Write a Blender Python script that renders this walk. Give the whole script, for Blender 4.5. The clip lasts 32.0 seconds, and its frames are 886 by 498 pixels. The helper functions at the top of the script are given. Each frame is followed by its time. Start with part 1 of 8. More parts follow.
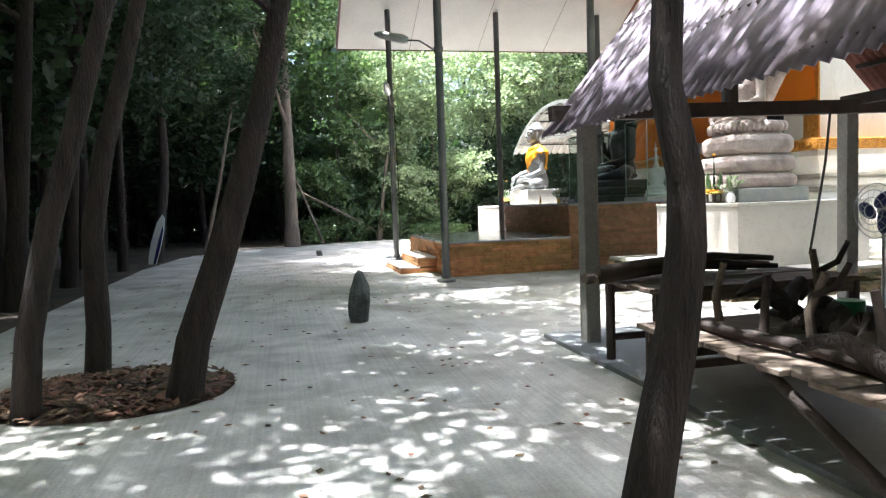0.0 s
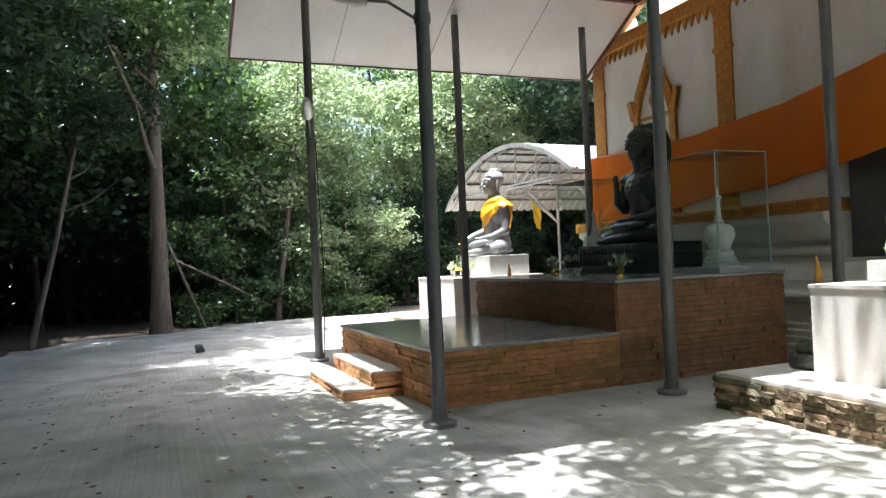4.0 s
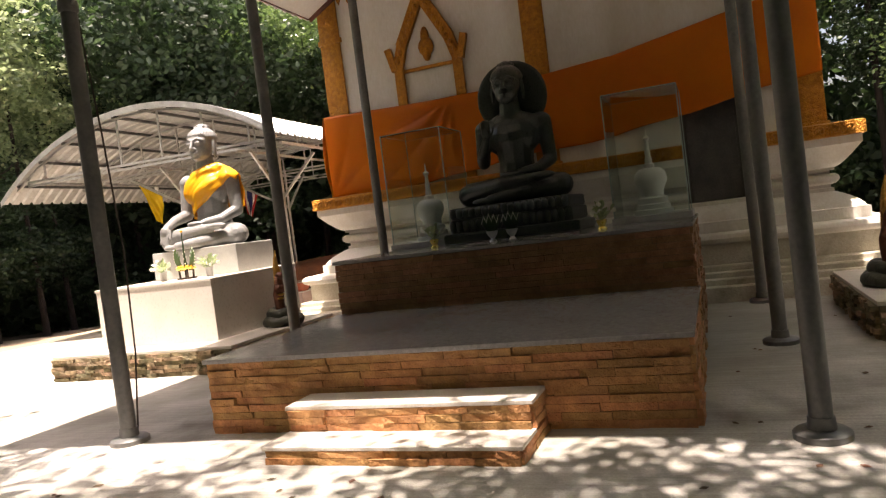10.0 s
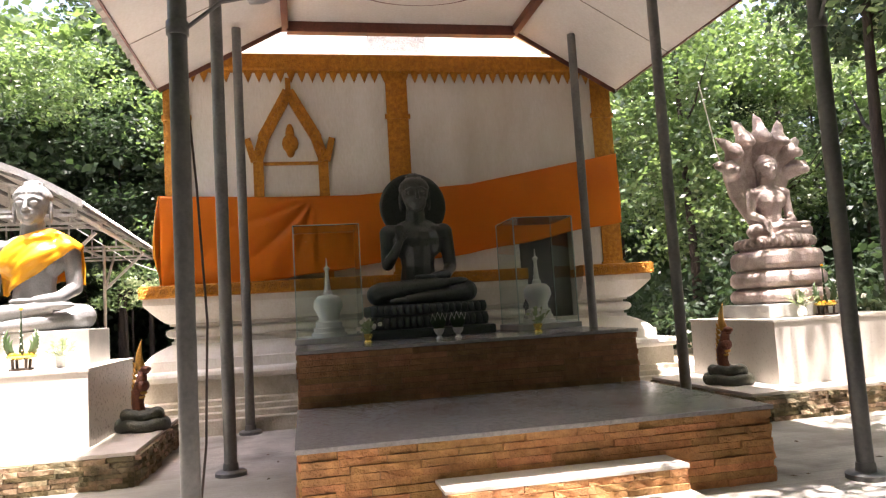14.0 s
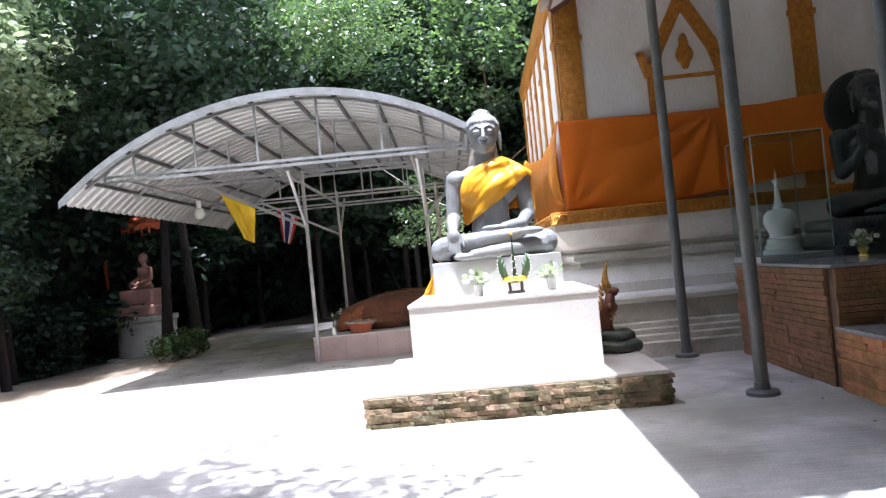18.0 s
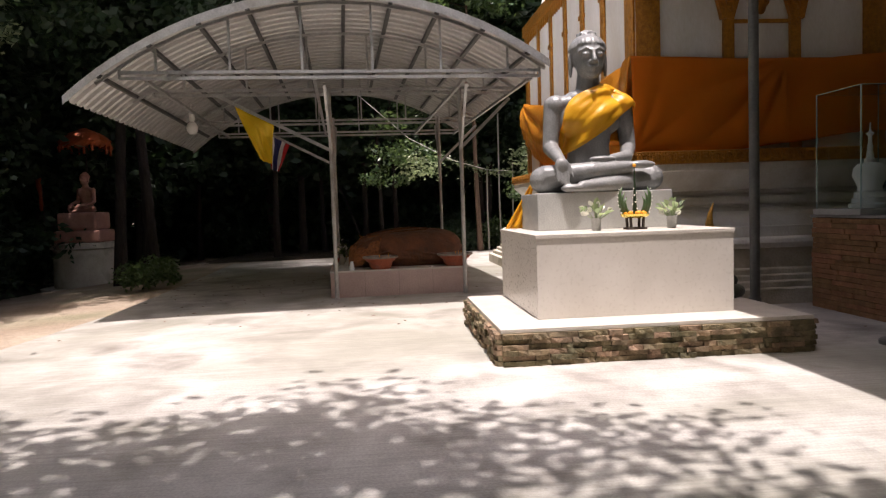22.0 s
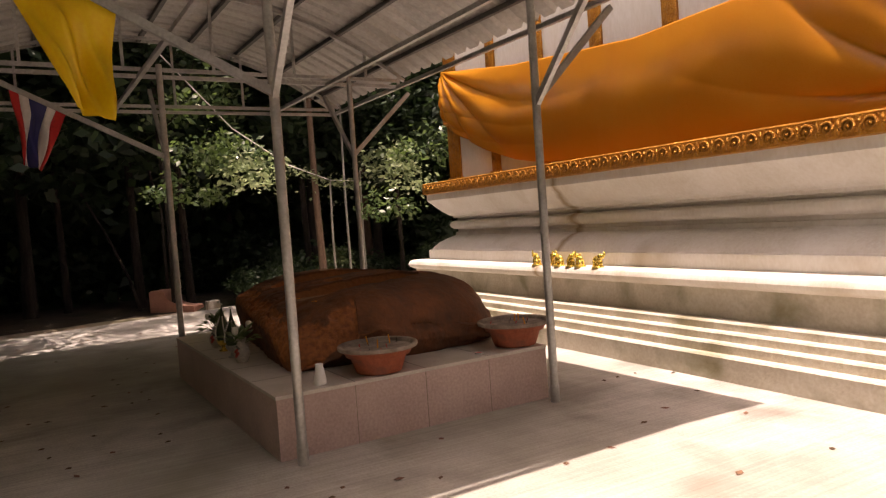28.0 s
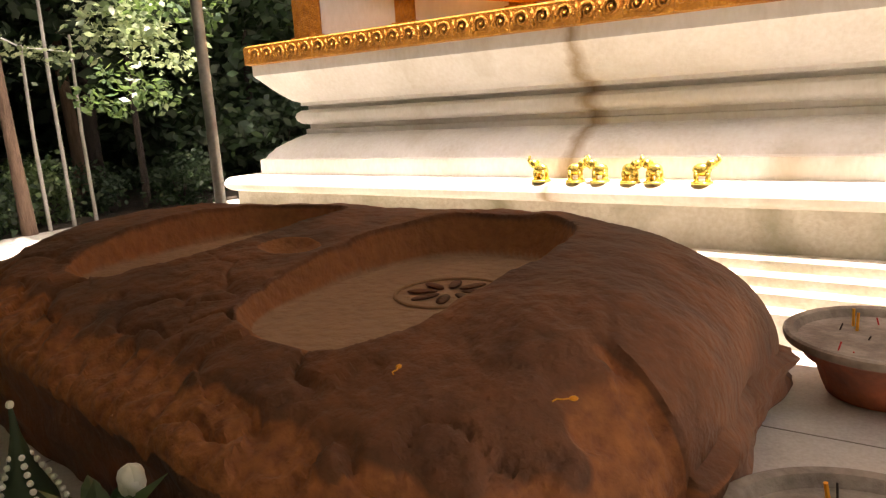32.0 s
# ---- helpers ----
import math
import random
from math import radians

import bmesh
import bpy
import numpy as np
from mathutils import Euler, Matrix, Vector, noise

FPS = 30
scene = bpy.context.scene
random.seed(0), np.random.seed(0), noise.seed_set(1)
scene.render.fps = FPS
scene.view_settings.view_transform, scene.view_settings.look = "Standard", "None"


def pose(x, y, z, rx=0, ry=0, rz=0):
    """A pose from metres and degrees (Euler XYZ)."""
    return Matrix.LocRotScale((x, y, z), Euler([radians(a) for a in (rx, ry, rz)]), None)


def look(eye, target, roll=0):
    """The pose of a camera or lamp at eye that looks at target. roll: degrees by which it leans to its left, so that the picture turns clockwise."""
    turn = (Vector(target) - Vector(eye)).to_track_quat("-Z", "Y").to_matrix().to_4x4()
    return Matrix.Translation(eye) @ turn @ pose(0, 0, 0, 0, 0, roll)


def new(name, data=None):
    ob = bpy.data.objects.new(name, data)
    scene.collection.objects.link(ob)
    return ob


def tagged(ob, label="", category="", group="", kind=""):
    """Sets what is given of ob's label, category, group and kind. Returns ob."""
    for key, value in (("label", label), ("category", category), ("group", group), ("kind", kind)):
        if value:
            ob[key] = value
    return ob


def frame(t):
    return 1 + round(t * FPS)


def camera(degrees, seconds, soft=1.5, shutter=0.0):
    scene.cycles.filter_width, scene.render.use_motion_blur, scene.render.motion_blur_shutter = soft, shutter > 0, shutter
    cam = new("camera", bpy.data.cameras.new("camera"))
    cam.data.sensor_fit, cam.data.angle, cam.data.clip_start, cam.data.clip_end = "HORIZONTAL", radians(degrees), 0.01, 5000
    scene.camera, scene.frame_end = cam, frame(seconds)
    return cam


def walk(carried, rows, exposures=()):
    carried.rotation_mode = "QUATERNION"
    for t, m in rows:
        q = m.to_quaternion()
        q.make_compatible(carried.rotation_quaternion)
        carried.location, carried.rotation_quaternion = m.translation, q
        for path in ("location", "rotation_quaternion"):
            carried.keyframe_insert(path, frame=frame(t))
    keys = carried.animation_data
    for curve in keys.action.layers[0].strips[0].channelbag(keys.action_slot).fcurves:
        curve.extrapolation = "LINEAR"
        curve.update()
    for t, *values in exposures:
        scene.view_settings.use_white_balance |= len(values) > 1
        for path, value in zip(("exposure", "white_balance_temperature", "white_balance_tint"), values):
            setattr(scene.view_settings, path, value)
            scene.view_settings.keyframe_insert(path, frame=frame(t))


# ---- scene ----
cam = camera(64.2, 32.0, soft=1.25)
PATH = [  # seconds, x, y, z, yaw, pitch, roll
    (0, 2.178, 1.553, 1.240, -12.80, -3.73, -2.02),
    (0.5, 2.164, 2.313, 1.214, -15.80, -3.45, -3.64),
    (1, 2.165, 3.019, 1.156, -17.20, -3.95, -1.64),
    (1.5, 2.149, 3.554, 1.174, -17.79, -4.06, -1.57),
    (2, 2.167, 4.204, 1.229, -20.00, -3.37, -4.51),
    (2.5, 2.261, 4.805, 1.306, -18.77, -3.75, -1.35),
    (4.5, 2.406, 7.110, 1.460, -22.54, 2.33, -3.13),
    (5, 2.241, 7.633, 1.398, -16.32, 2.82, -1.60),
    (5.5, 2.044, 8.130, 1.417, -15.77, 1.51, -1.68),
    (6, 1.759, 8.711, 1.390, -13.66, 1.30, -0.51),
    (6.5, 1.473, 9.143, 1.349, -23.55, 1.23, -0.33),
    (7, 1.259, 9.688, 1.355, -32.14, -0.09, -0.62),
    (7.5, 1.040, 10.102, 1.330, -41.73, -1.27, -2.66),
    (8, 0.840, 10.619, 1.379, -50.42, -0.56, -2.69),
    (8.5, 0.709, 11.132, 1.380, -54.39, -0.28, -1.56),
    (9, 0.584, 11.610, 1.408, -61.64, -1.38, -3.36),
    (9.5, 0.545, 12.255, 1.372, -63.32, 0.13, -4.61),
    (10, 0.449, 12.761, 1.407, -68.69, -2.00, -7.25),
    (10.5, 0.350, 13.334, 1.375, -67.51, 0.15, -7.30),
    (11, 0.185, 13.884, 1.377, -69.78, 1.30, -7.34),
    (11.5, 0.055, 14.259, 1.420, -76.14, 1.20, -7.17),
    (12, -0.017, 14.815, 1.436, -83.32, 2.46, -6.52),
    (12.5, -0.132, 15.249, 1.457, -91.87, 1.20, -6.34),
    (13, -0.159, 15.740, 1.406, -94.11, 2.63, -7.49),
    (13.5, -0.167, 16.199, 1.425, -98.61, 3.72, -5.02),
    (15.5, 0.093, 17.367, 1.611, -103.60, 6.36, -2.51),
    (16, 0.179, 17.870, 1.563, -97.70, 8.57, -5.43),
    (16.5, 0.250, 18.344, 1.588, -93.72, 4.77, -6.88),
    (17, 0.287, 18.790, 1.565, -94.13, 4.52, -5.62),
    (17.5, 0.414, 19.270, 1.546, -90.67, 3.57, -5.73),
    (18, 0.407, 19.736, 1.537, -86.80, 0.91, -5.62),
    (18.5, 0.530, 20.195, 1.523, -86.63, 1.21, -5.83),
    (19, 0.586, 20.631, 1.510, -85.88, 1.37, -5.41),
    (19.5, 0.569, 21.110, 1.484, -86.59, -0.85, -4.93),
    (20, 0.785, 21.437, 1.446, -87.93, 0.24, -2.63),
    (20.5, 0.827, 21.647, 1.454, -88.03, -0.06, -3.22),
    (21, 0.874, 21.789, 1.420, -90.35, -2.05, -4.18),
    (21.5, 0.890, 21.895, 1.414, -93.43, -3.22, -2.48),
    (22, 1.126, 21.973, 1.404, -95.04, -3.45, -1.93),
    (22.5, 1.485, 22.148, 1.417, -96.33, -4.26, -1.41),
    (23, 1.891, 22.480, 1.401, -99.57, -3.43, -2.55),
    (23.5, 2.395, 22.789, 1.417, -103.02, -2.88, -1.74),
    (24, 2.924, 23.023, 1.428, -102.57, -3.19, -2.11),
    (24.5, 3.449, 23.200, 1.427, -103.60, -3.57, -4.39),
    (25, 4.122, 23.371, 1.438, -103.42, -4.35, -1.35),
    (25.5, 4.560, 23.549, 1.512, -107.98, -3.37, -3.00),
    (27.5, 7.366, 23.847, 1.450, -115.25, -3.51, -2.51),
    (28, 7.998, 23.925, 1.491, -118.48, -2.55, -4.05),
    (28.5, 8.715, 23.930, 1.509, -116.55, -3.98, -3.60),
    (29, 9.297, 23.901, 1.470, -127.23, -1.93, -6.06),
    (29.5, 9.986, 23.850, 1.489, -123.75, -1.71, -4.18),
    (30, 10.615, 23.824, 1.481, -126.35, -3.72, -3.86),
    (30.5, 11.204, 23.657, 1.507, -122.51, -4.84, -4.99),
    (31, 11.769, 23.603, 1.436, -134.20, -7.23, -2.59),
    (31.5, 12.180, 23.452, 1.402, -138.15, -7.01, -3.39),
    (32, 12.594, 23.259, 1.418, -143.66, -11.69, -3.58),
]

EXPOSURES = [  # seconds, stops, kelvin, tint
    (0, 2.65, 5500, 10), (1.0, 2.6, 5500, 10), (2.0, 2.3, 5500, 10), (4.5, 2.0, 5500, 10), (6.0, 1.8, 5500, 11), (8.0, 1.65, 6100, 14), (9.0, 1.55, 6700, 17), (11.0, 1.75, 7200, 25), (13.0, 2.1, 7000, 26), (15.5, 2.8, 5500, 17), (16.5, 2.65, 5400, 17),
    (18.0, 1.75, 5200, 17), (19.5, 0.85, 5900, 19), (22.0, 0.4, 6300, 22), (25.0, 0.22, 6900, 28), (28.0, 0.65, 7500, 31), (30.0, 1.8, 7200, 24), (32.0, 2.1, 7000, 21)]
walk(cam, [(t, pose(x, y, z, 90 + pitch, 0, yaw) @ pose(0, 0, 0, 0, 0, roll)) for t, x, y, z, yaw, pitch, roll in PATH], EXPOSURES)

# ---- light: a clear day near noon, the sun almost overhead ----
SUN_DIR = Vector((0.178, 0.005, -1.0)).normalized()
sun_data = bpy.data.lights.new("sun", "SUN")
sun_data.energy, sun_data.angle, sun_data.color = 4.9, radians(0.6), (1.0, 0.95, 0.86)
sun = new("sun", sun_data)
sun.matrix_world = look((0, 0, 30), Vector((0, 0, 30)) + SUN_DIR)
world = bpy.data.worlds.new("world")
scene.world = world
world.use_nodes = True
wn = world.node_tree.nodes
sky = wn.new("ShaderNodeTexSky")
sky.sky_type, sky.sun_disc = "NISHITA", False
sky.dust_density, sky.air_density = 7.5, 1.2
sky.sun_elevation, sky.sun_rotation = radians(79.9), radians(268)
wn["Background"].inputs["Strength"].default_value = 0.115
world.node_tree.links.new(sky.outputs["Color"], wn["Background"].inputs["Color"])


# ---- materials ----
def shade(name, a, b, rough=0.7, metal=0.0, size=3.0, fine=40.0, bump=0.25, stain=None, stain_size=0.9, stain_mix=0.5,
          per_object=0.0, per_island=0.0, stretch=(1, 1, 1), translucent=None, coat=0.0, spec=0.5, depth=0.02, moss=None, lines=0.0, streak=None, grit=0.35, layers=(), through_share=0.35):
    m = bpy.data.materials.new(name)
    m.use_nodes = True
    nt = m.node_tree
    n, l = nt.nodes, nt.links
    p = n["Principled BSDF"]
    co = n.new("ShaderNodeTexCoord")
    if per_object:  # the pieces share one mesh, so the grain is taken in the world
        geo_pos = n.new("ShaderNodeNewGeometry")
        src = geo_pos.outputs["Position"]
    else:
        src = co.outputs["Object"]
    mp = n.new("ShaderNodeMapping")
    mp.inputs["Scale"].default_value = stretch
    l.new(src, mp.inputs["Vector"])
    big = n.new("ShaderNodeTexNoise")
    big.inputs["Scale"].default_value, big.inputs["Detail"].default_value, big.inputs["Roughness"].default_value = size, 6, 0.62
    l.new(mp.outputs["Vector"], big.inputs["Vector"])
    ramp = n.new("ShaderNodeValToRGB")
    ramp.color_ramp.elements[0].position, ramp.color_ramp.elements[1].position = 0.33, 0.67
    ramp.color_ramp.elements[0].color, ramp.color_ramp.elements[1].color = (*a, 1), (*b, 1)
    l.new(big.outputs["Fac"], ramp.inputs["Fac"])
    col = ramp.outputs["Color"]
    small = n.new("ShaderNodeTexNoise")
    small.inputs["Scale"].default_value, small.inputs["Detail"].default_value = fine, 5
    l.new(mp.outputs["Vector"], small.inputs["Vector"])
    grain = n.new("ShaderNodeMix")
    grain.data_type, grain.blend_type = "RGBA", "OVERLAY"
    grain.inputs["Factor"].default_value = grit
    l.new(col, grain.inputs["A"])
    l.new(small.outputs["Fac"], grain.inputs["B"])
    col = grain.outputs["Result"]
    if stain:
        sn = n.new("ShaderNodeTexNoise")
        sn.inputs["Scale"].default_value, sn.inputs["Detail"].default_value, sn.inputs["Distortion"].default_value = stain_size, 8, 0.4
        l.new(mp.outputs["Vector"], sn.inputs["Vector"])
        sr = n.new("ShaderNodeMapRange")
        sr.inputs["From Min"].default_value, sr.inputs["From Max"].default_value, sr.inputs["To Max"].default_value = 0.5, 0.72, stain_mix
        l.new(sn.outputs["Fac"], sr.inputs["Value"])
        sm = n.new("ShaderNodeMix")
        sm.data_type = "RGBA"
        sm.inputs["B"].default_value = (*stain, 1)
        l.new(sr.outputs["Result"], sm.inputs["Factor"])
        l.new(col, sm.inputs["A"])
        col = sm.outputs["Result"]
    if streak:  # a run of rust water down the wall at one place
        x0, wide, tone = streak
        sx = n.new("ShaderNodeSeparateXYZ")
        l.new(src, sx.inputs["Vector"])
        wob = n.new("ShaderNodeMath")
        wob.operation = "MULTIPLY_ADD"
        wob.inputs[1].default_value, wob.inputs[2].default_value = 0.5, -x0 - 0.25
        l.new(big.outputs["Fac"], wob.inputs[0])
        ad = n.new("ShaderNodeMath")
        ad.operation = "ADD"
        l.new(sx.outputs["X"], ad.inputs[0])
        l.new(wob.outputs["Value"], ad.inputs[1])
        ab = n.new("ShaderNodeMath")
        ab.operation = "ABSOLUTE"
        l.new(ad.outputs["Value"], ab.inputs[0])
        mr_ = n.new("ShaderNodeMapRange")
        mr_.inputs["From Min"].default_value, mr_.inputs["From Max"].default_value, mr_.inputs["To Min"].default_value, mr_.inputs["To Max"].default_value = 0.0, wide, 0.8, 0.0
        l.new(ab.outputs["Value"], mr_.inputs["Value"])
        sk = n.new("ShaderNodeMix")
        sk.data_type = "RGBA"
        sk.inputs["B"].default_value = (*tone, 1)
        l.new(mr_.outputs["Result"], sk.inputs["Factor"])
        l.new(col, sk.inputs["A"])
        col = sk.outputs["Result"]
    for attr, ta, tb, soft_ in layers:  # carved, broken or dusty parts of one stone
        at = n.new("ShaderNodeAttribute")
        at.attribute_name = attr
        lr = n.new("ShaderNodeMapRange")
        lr.inputs["From Min"].default_value, lr.inputs["From Max"].default_value = 0.5 - soft_, 0.5 + soft_
        l.new(at.outputs["Fac"], lr.inputs["Value"])
        tone_ = n.new("ShaderNodeValToRGB")
        tone_.color_ramp.elements[0].position, tone_.color_ramp.elements[1].position = 0.28, 0.72
        tone_.color_ramp.elements[0].color, tone_.color_ramp.elements[1].color = (*ta, 1), (*tb, 1)
        l.new(small.outputs["Fac"], tone_.inputs["Fac"])
        ly = n.new("ShaderNodeMix")
        ly.data_type = "RGBA"
        l.new(lr.outputs["Result"], ly.inputs["Factor"])
        l.new(col, ly.inputs["A"])
        l.new(tone_.outputs["Color"], ly.inputs["B"])
        col = ly.outputs["Result"]
    if moss:
        mo = n.new("ShaderNodeTexNoise")
        mo.inputs["Scale"].default_value, mo.inputs["Detail"].default_value, mo.inputs["Distortion"].default_value = 0.22, 9, 0.8
        l.new(mp.outputs["Vector"], mo.inputs["Vector"])
        mg = n.new("ShaderNodeMapRange")
        mg.inputs["From Min"].default_value, mg.inputs["From Max"].default_value, mg.inputs["To Max"].default_value = 0.44, 0.62, 0.8
        l.new(mo.outputs["Fac"], mg.inputs["Value"])
        mm_ = n.new("ShaderNodeMix")
        mm_.data_type = "RGBA"
        mm_.inputs["B"].default_value = (*moss, 1)
        l.new(mg.outputs["Result"], mm_.inputs["Factor"])
        l.new(col, mm_.inputs["A"])
        col = mm_.outputs["Result"]
    if lines:
        wv = n.new("ShaderNodeTexNoise")
        wv.inputs["Scale"].default_value, wv.inputs["Detail"].default_value = 1.0, 3
        lm = n.new("ShaderNodeMapping")
        lm.inputs["Rotation"].default_value, lm.inputs["Scale"].default_value = (0, 0, radians(62)), (38, 0.7, 1)
        l.new(src, lm.inputs["Vector"])
        l.new(lm.outputs["Vector"], wv.inputs["Vector"])
        lx = n.new("ShaderNodeMix")
        lx.data_type, lx.blend_type = "RGBA", "OVERLAY"
        lx.inputs["Factor"].default_value = lines
        l.new(col, lx.inputs["A"])
        l.new(wv.outputs["Fac"], lx.inputs["B"])
        col = lx.outputs["Result"]
    if per_object or per_island:
        if per_object:
            rnd = n.new("ShaderNodeObjectInfo").outputs["Random"]
        else:
            rnd = n.new("ShaderNodeNewGeometry").outputs["Random Per Island"]
        k = per_object or per_island
        mr = n.new("ShaderNodeMapRange")
        mr.inputs["To Min"].default_value, mr.inputs["To Max"].default_value = 1 - k, 1 + k
        l.new(rnd, mr.inputs["Value"])
        hs = n.new("ShaderNodeHueSaturation")
        l.new(mr.outputs["Result"], hs.inputs["Value"])
        hr = n.new("ShaderNodeMapRange")
        hr.inputs["To Min"].default_value, hr.inputs["To Max"].default_value = 0.5 + 0.06 * k, 0.5 - 0.06 * k
        l.new(rnd, hr.inputs["Value"])
        l.new(hr.outputs["Result"], hs.inputs["Hue"])
        l.new(col, hs.inputs["Color"])
        col = hs.outputs["Color"]
    l.new(col, p.inputs["Base Color"])
    rr = n.new("ShaderNodeMapRange")
    rr.inputs["To Min"].default_value, rr.inputs["To Max"].default_value = max(0.03, rough - 0.12), min(1, rough + 0.12)
    l.new(small.outputs["Fac"], rr.inputs["Value"])
    l.new(rr.outputs["Result"], p.inputs["Roughness"])
    p.inputs["Metallic"].default_value = metal
    p.inputs["Specular IOR Level"].default_value = spec
    p.inputs["Coat Weight"].default_value = coat
    if bump:
        bp = n.new("ShaderNodeBump")
        bp.inputs["Strength"].default_value, bp.inputs["Distance"].default_value = bump, depth
        mixh = n.new("ShaderNodeMath")
        mixh.operation = "ADD"
        l.new(small.outputs["Fac"], mixh.inputs[0])
        l.new(big.outputs["Fac"], mixh.inputs[1])
        l.new(mixh.outputs["Value"], bp.inputs["Height"])
        l.new(bp.outputs["Normal"], p.inputs["Normal"])
    if translucent:
        tr = n.new("ShaderNodeBsdfTranslucent")
        tr.inputs["Color"].default_value = (*translucent, 1)
        mx = n.new("ShaderNodeMixShader")
        mx.inputs["Fac"].default_value = through_share
        l.new(p.outputs["BSDF"], mx.inputs[1])
        l.new(tr.outputs["BSDF"], mx.inputs[2])
        l.new(mx.outputs["Shader"], n["Material Output"].inputs["Surface"])
    return m


def glass(name):
    m = bpy.data.materials.new(name)
    m.use_nodes = True
    p = m.node_tree.nodes["Principled BSDF"]
    p.inputs["Base Color"].default_value = (0.9, 0.97, 0.95, 1)
    p.inputs["Transmission Weight"].default_value, p.inputs["Roughness"].default_value, p.inputs["IOR"].default_value = 1.0, 0.03, 1.3
    return m


M_CONCRETE = shade("concrete", (0.36, 0.335, 0.30), (0.57, 0.54, 0.495), 0.85, size=1.6, fine=55, bump=0.45, stain=(0.13, 0.115, 0.085), stain_size=1.1, stain_mix=0.75, depth=0.01, moss=(0.27, 0.26, 0.205), lines=0.28)
M_SOIL = shade("soil", (0.27, 0.20, 0.14), (0.44, 0.36, 0.27), 0.95, size=0.6, fine=18, bump=0.8, stain=(0.12, 0.14, 0.055), stain_size=0.35, stain_mix=0.7, depth=0.05)
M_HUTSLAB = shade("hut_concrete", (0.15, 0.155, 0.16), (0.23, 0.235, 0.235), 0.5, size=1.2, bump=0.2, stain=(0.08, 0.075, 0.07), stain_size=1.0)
M_LITTER = shade("litter", (0.07, 0.04, 0.024), (0.20, 0.115, 0.06), 0.8, per_island=0.5, bump=0)
M_BED = shade("leaf_mould", (0.035, 0.022, 0.014), (0.09, 0.055, 0.03), 0.95, size=8, fine=30, bump=1.0, depth=0.04)
# leaf litter brown, taken nearly black to hold the shade under the trees
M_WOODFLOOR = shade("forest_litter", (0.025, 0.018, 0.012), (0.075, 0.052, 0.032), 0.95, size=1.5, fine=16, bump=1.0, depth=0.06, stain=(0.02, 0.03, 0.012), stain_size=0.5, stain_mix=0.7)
M_BRICK = shade("split_stone", (0.38, 0.17, 0.06), (0.60, 0.31, 0.12), 0.75, size=9, fine=60, bump=0.7, per_object=0.22, stain=(0.18, 0.09, 0.05), stain_size=3.0, stain_mix=0.4)
# darker copy of the split stone: roof shade on the altar, put into colour
M_BRICK_SHADED = shade("brown_split_stone", (0.24, 0.115, 0.05), (0.38, 0.20, 0.09), 0.75, size=9, fine=60, bump=0.7, per_object=0.22, stain=(0.12, 0.06, 0.035), stain_size=3.0, stain_mix=0.4)
M_MORTAR = shade("mortar", (0.16, 0.10, 0.06), (0.24, 0.15, 0.09), 0.95, bump=0.4)
M_LEDGE = shade("ledge_stone", (0.13, 0.10, 0.06), (0.34, 0.25, 0.14), 0.9, size=6, fine=45, bump=0.9, per_object=0.45, stain=(0.06, 0.07, 0.03), stain_size=4.0, stain_mix=0.7)
M_LEDGE_BED = shade("ledge_bed", (0.05, 0.045, 0.03), (0.10, 0.085, 0.06), 0.95)
M_GRANITE = shade("polished_granite", (0.26, 0.25, 0.25), (0.36, 0.35, 0.34), 0.12, size=30, fine=160, bump=0.02, stain=(0.20, 0.19, 0.18), stain_size=0.7, stain_mix=0.4)
M_TILE = shade("cream_tile", (0.58, 0.54, 0.48), (0.66, 0.62, 0.56), 0.3, size=1.6, fine=30, bump=0.0, stain=(0.50, 0.46, 0.39), stain_size=0.8, stain_mix=0.5, grit=0.05)
M_TILE_TOP = shade("terrazzo_top", (0.52, 0.48, 0.42), (0.66, 0.61, 0.54), 0.4, size=4, fine=90, bump=0.08)
M_PINK = shade("pink_tile", (0.50, 0.36, 0.32), (0.60, 0.45, 0.40), 0.45, size=2.2, fine=50, bump=0.1, stain=(0.34, 0.24, 0.20), stain_size=1.3, stain_mix=0.5)
M_JOINT = shade("grout", (0.20, 0.17, 0.13), (0.28, 0.24, 0.19), 0.9, bump=0.1)
M_POLE = shade("painted_steel", (0.13, 0.13, 0.125), (0.19, 0.19, 0.18), 0.42, metal=0.25, size=3, fine=30, bump=0.08, stain=(0.26, 0.24, 0.20), stain_size=2.0, stain_mix=0.4)
M_GALV = shade("galvanised_steel", (0.42, 0.42, 0.41), (0.58, 0.58, 0.56), 0.42, metal=0.65, size=6, fine=40, bump=0.06, stain=(0.28, 0.22, 0.16), stain_size=2.5, stain_mix=0.35)
M_PURLIN = shade("dark_purlin", (0.10, 0.10, 0.10), (0.17, 0.17, 0.16), 0.5, metal=0.4, bump=0.05)
M_SHEET = shade("metal_sheet", (0.46, 0.45, 0.43), (0.58, 0.57, 0.545), 0.42, metal=0.25, size=1.3, fine=20, bump=0.05, stain=(0.34, 0.31, 0.26), stain_size=1.1, stain_mix=0.4)
M_CEILING = shade("ceiling_board", (0.68, 0.66, 0.62), (0.78, 0.76, 0.72), 0.6, size=0.8, fine=25, bump=0.04, stain=(0.60, 0.55, 0.47), stain_size=0.6, stain_mix=0.35)
M_BROWN = shade("brown_trim", (0.10, 0.035, 0.025), (0.16, 0.055, 0.035), 0.5, size=5, bump=0.1)
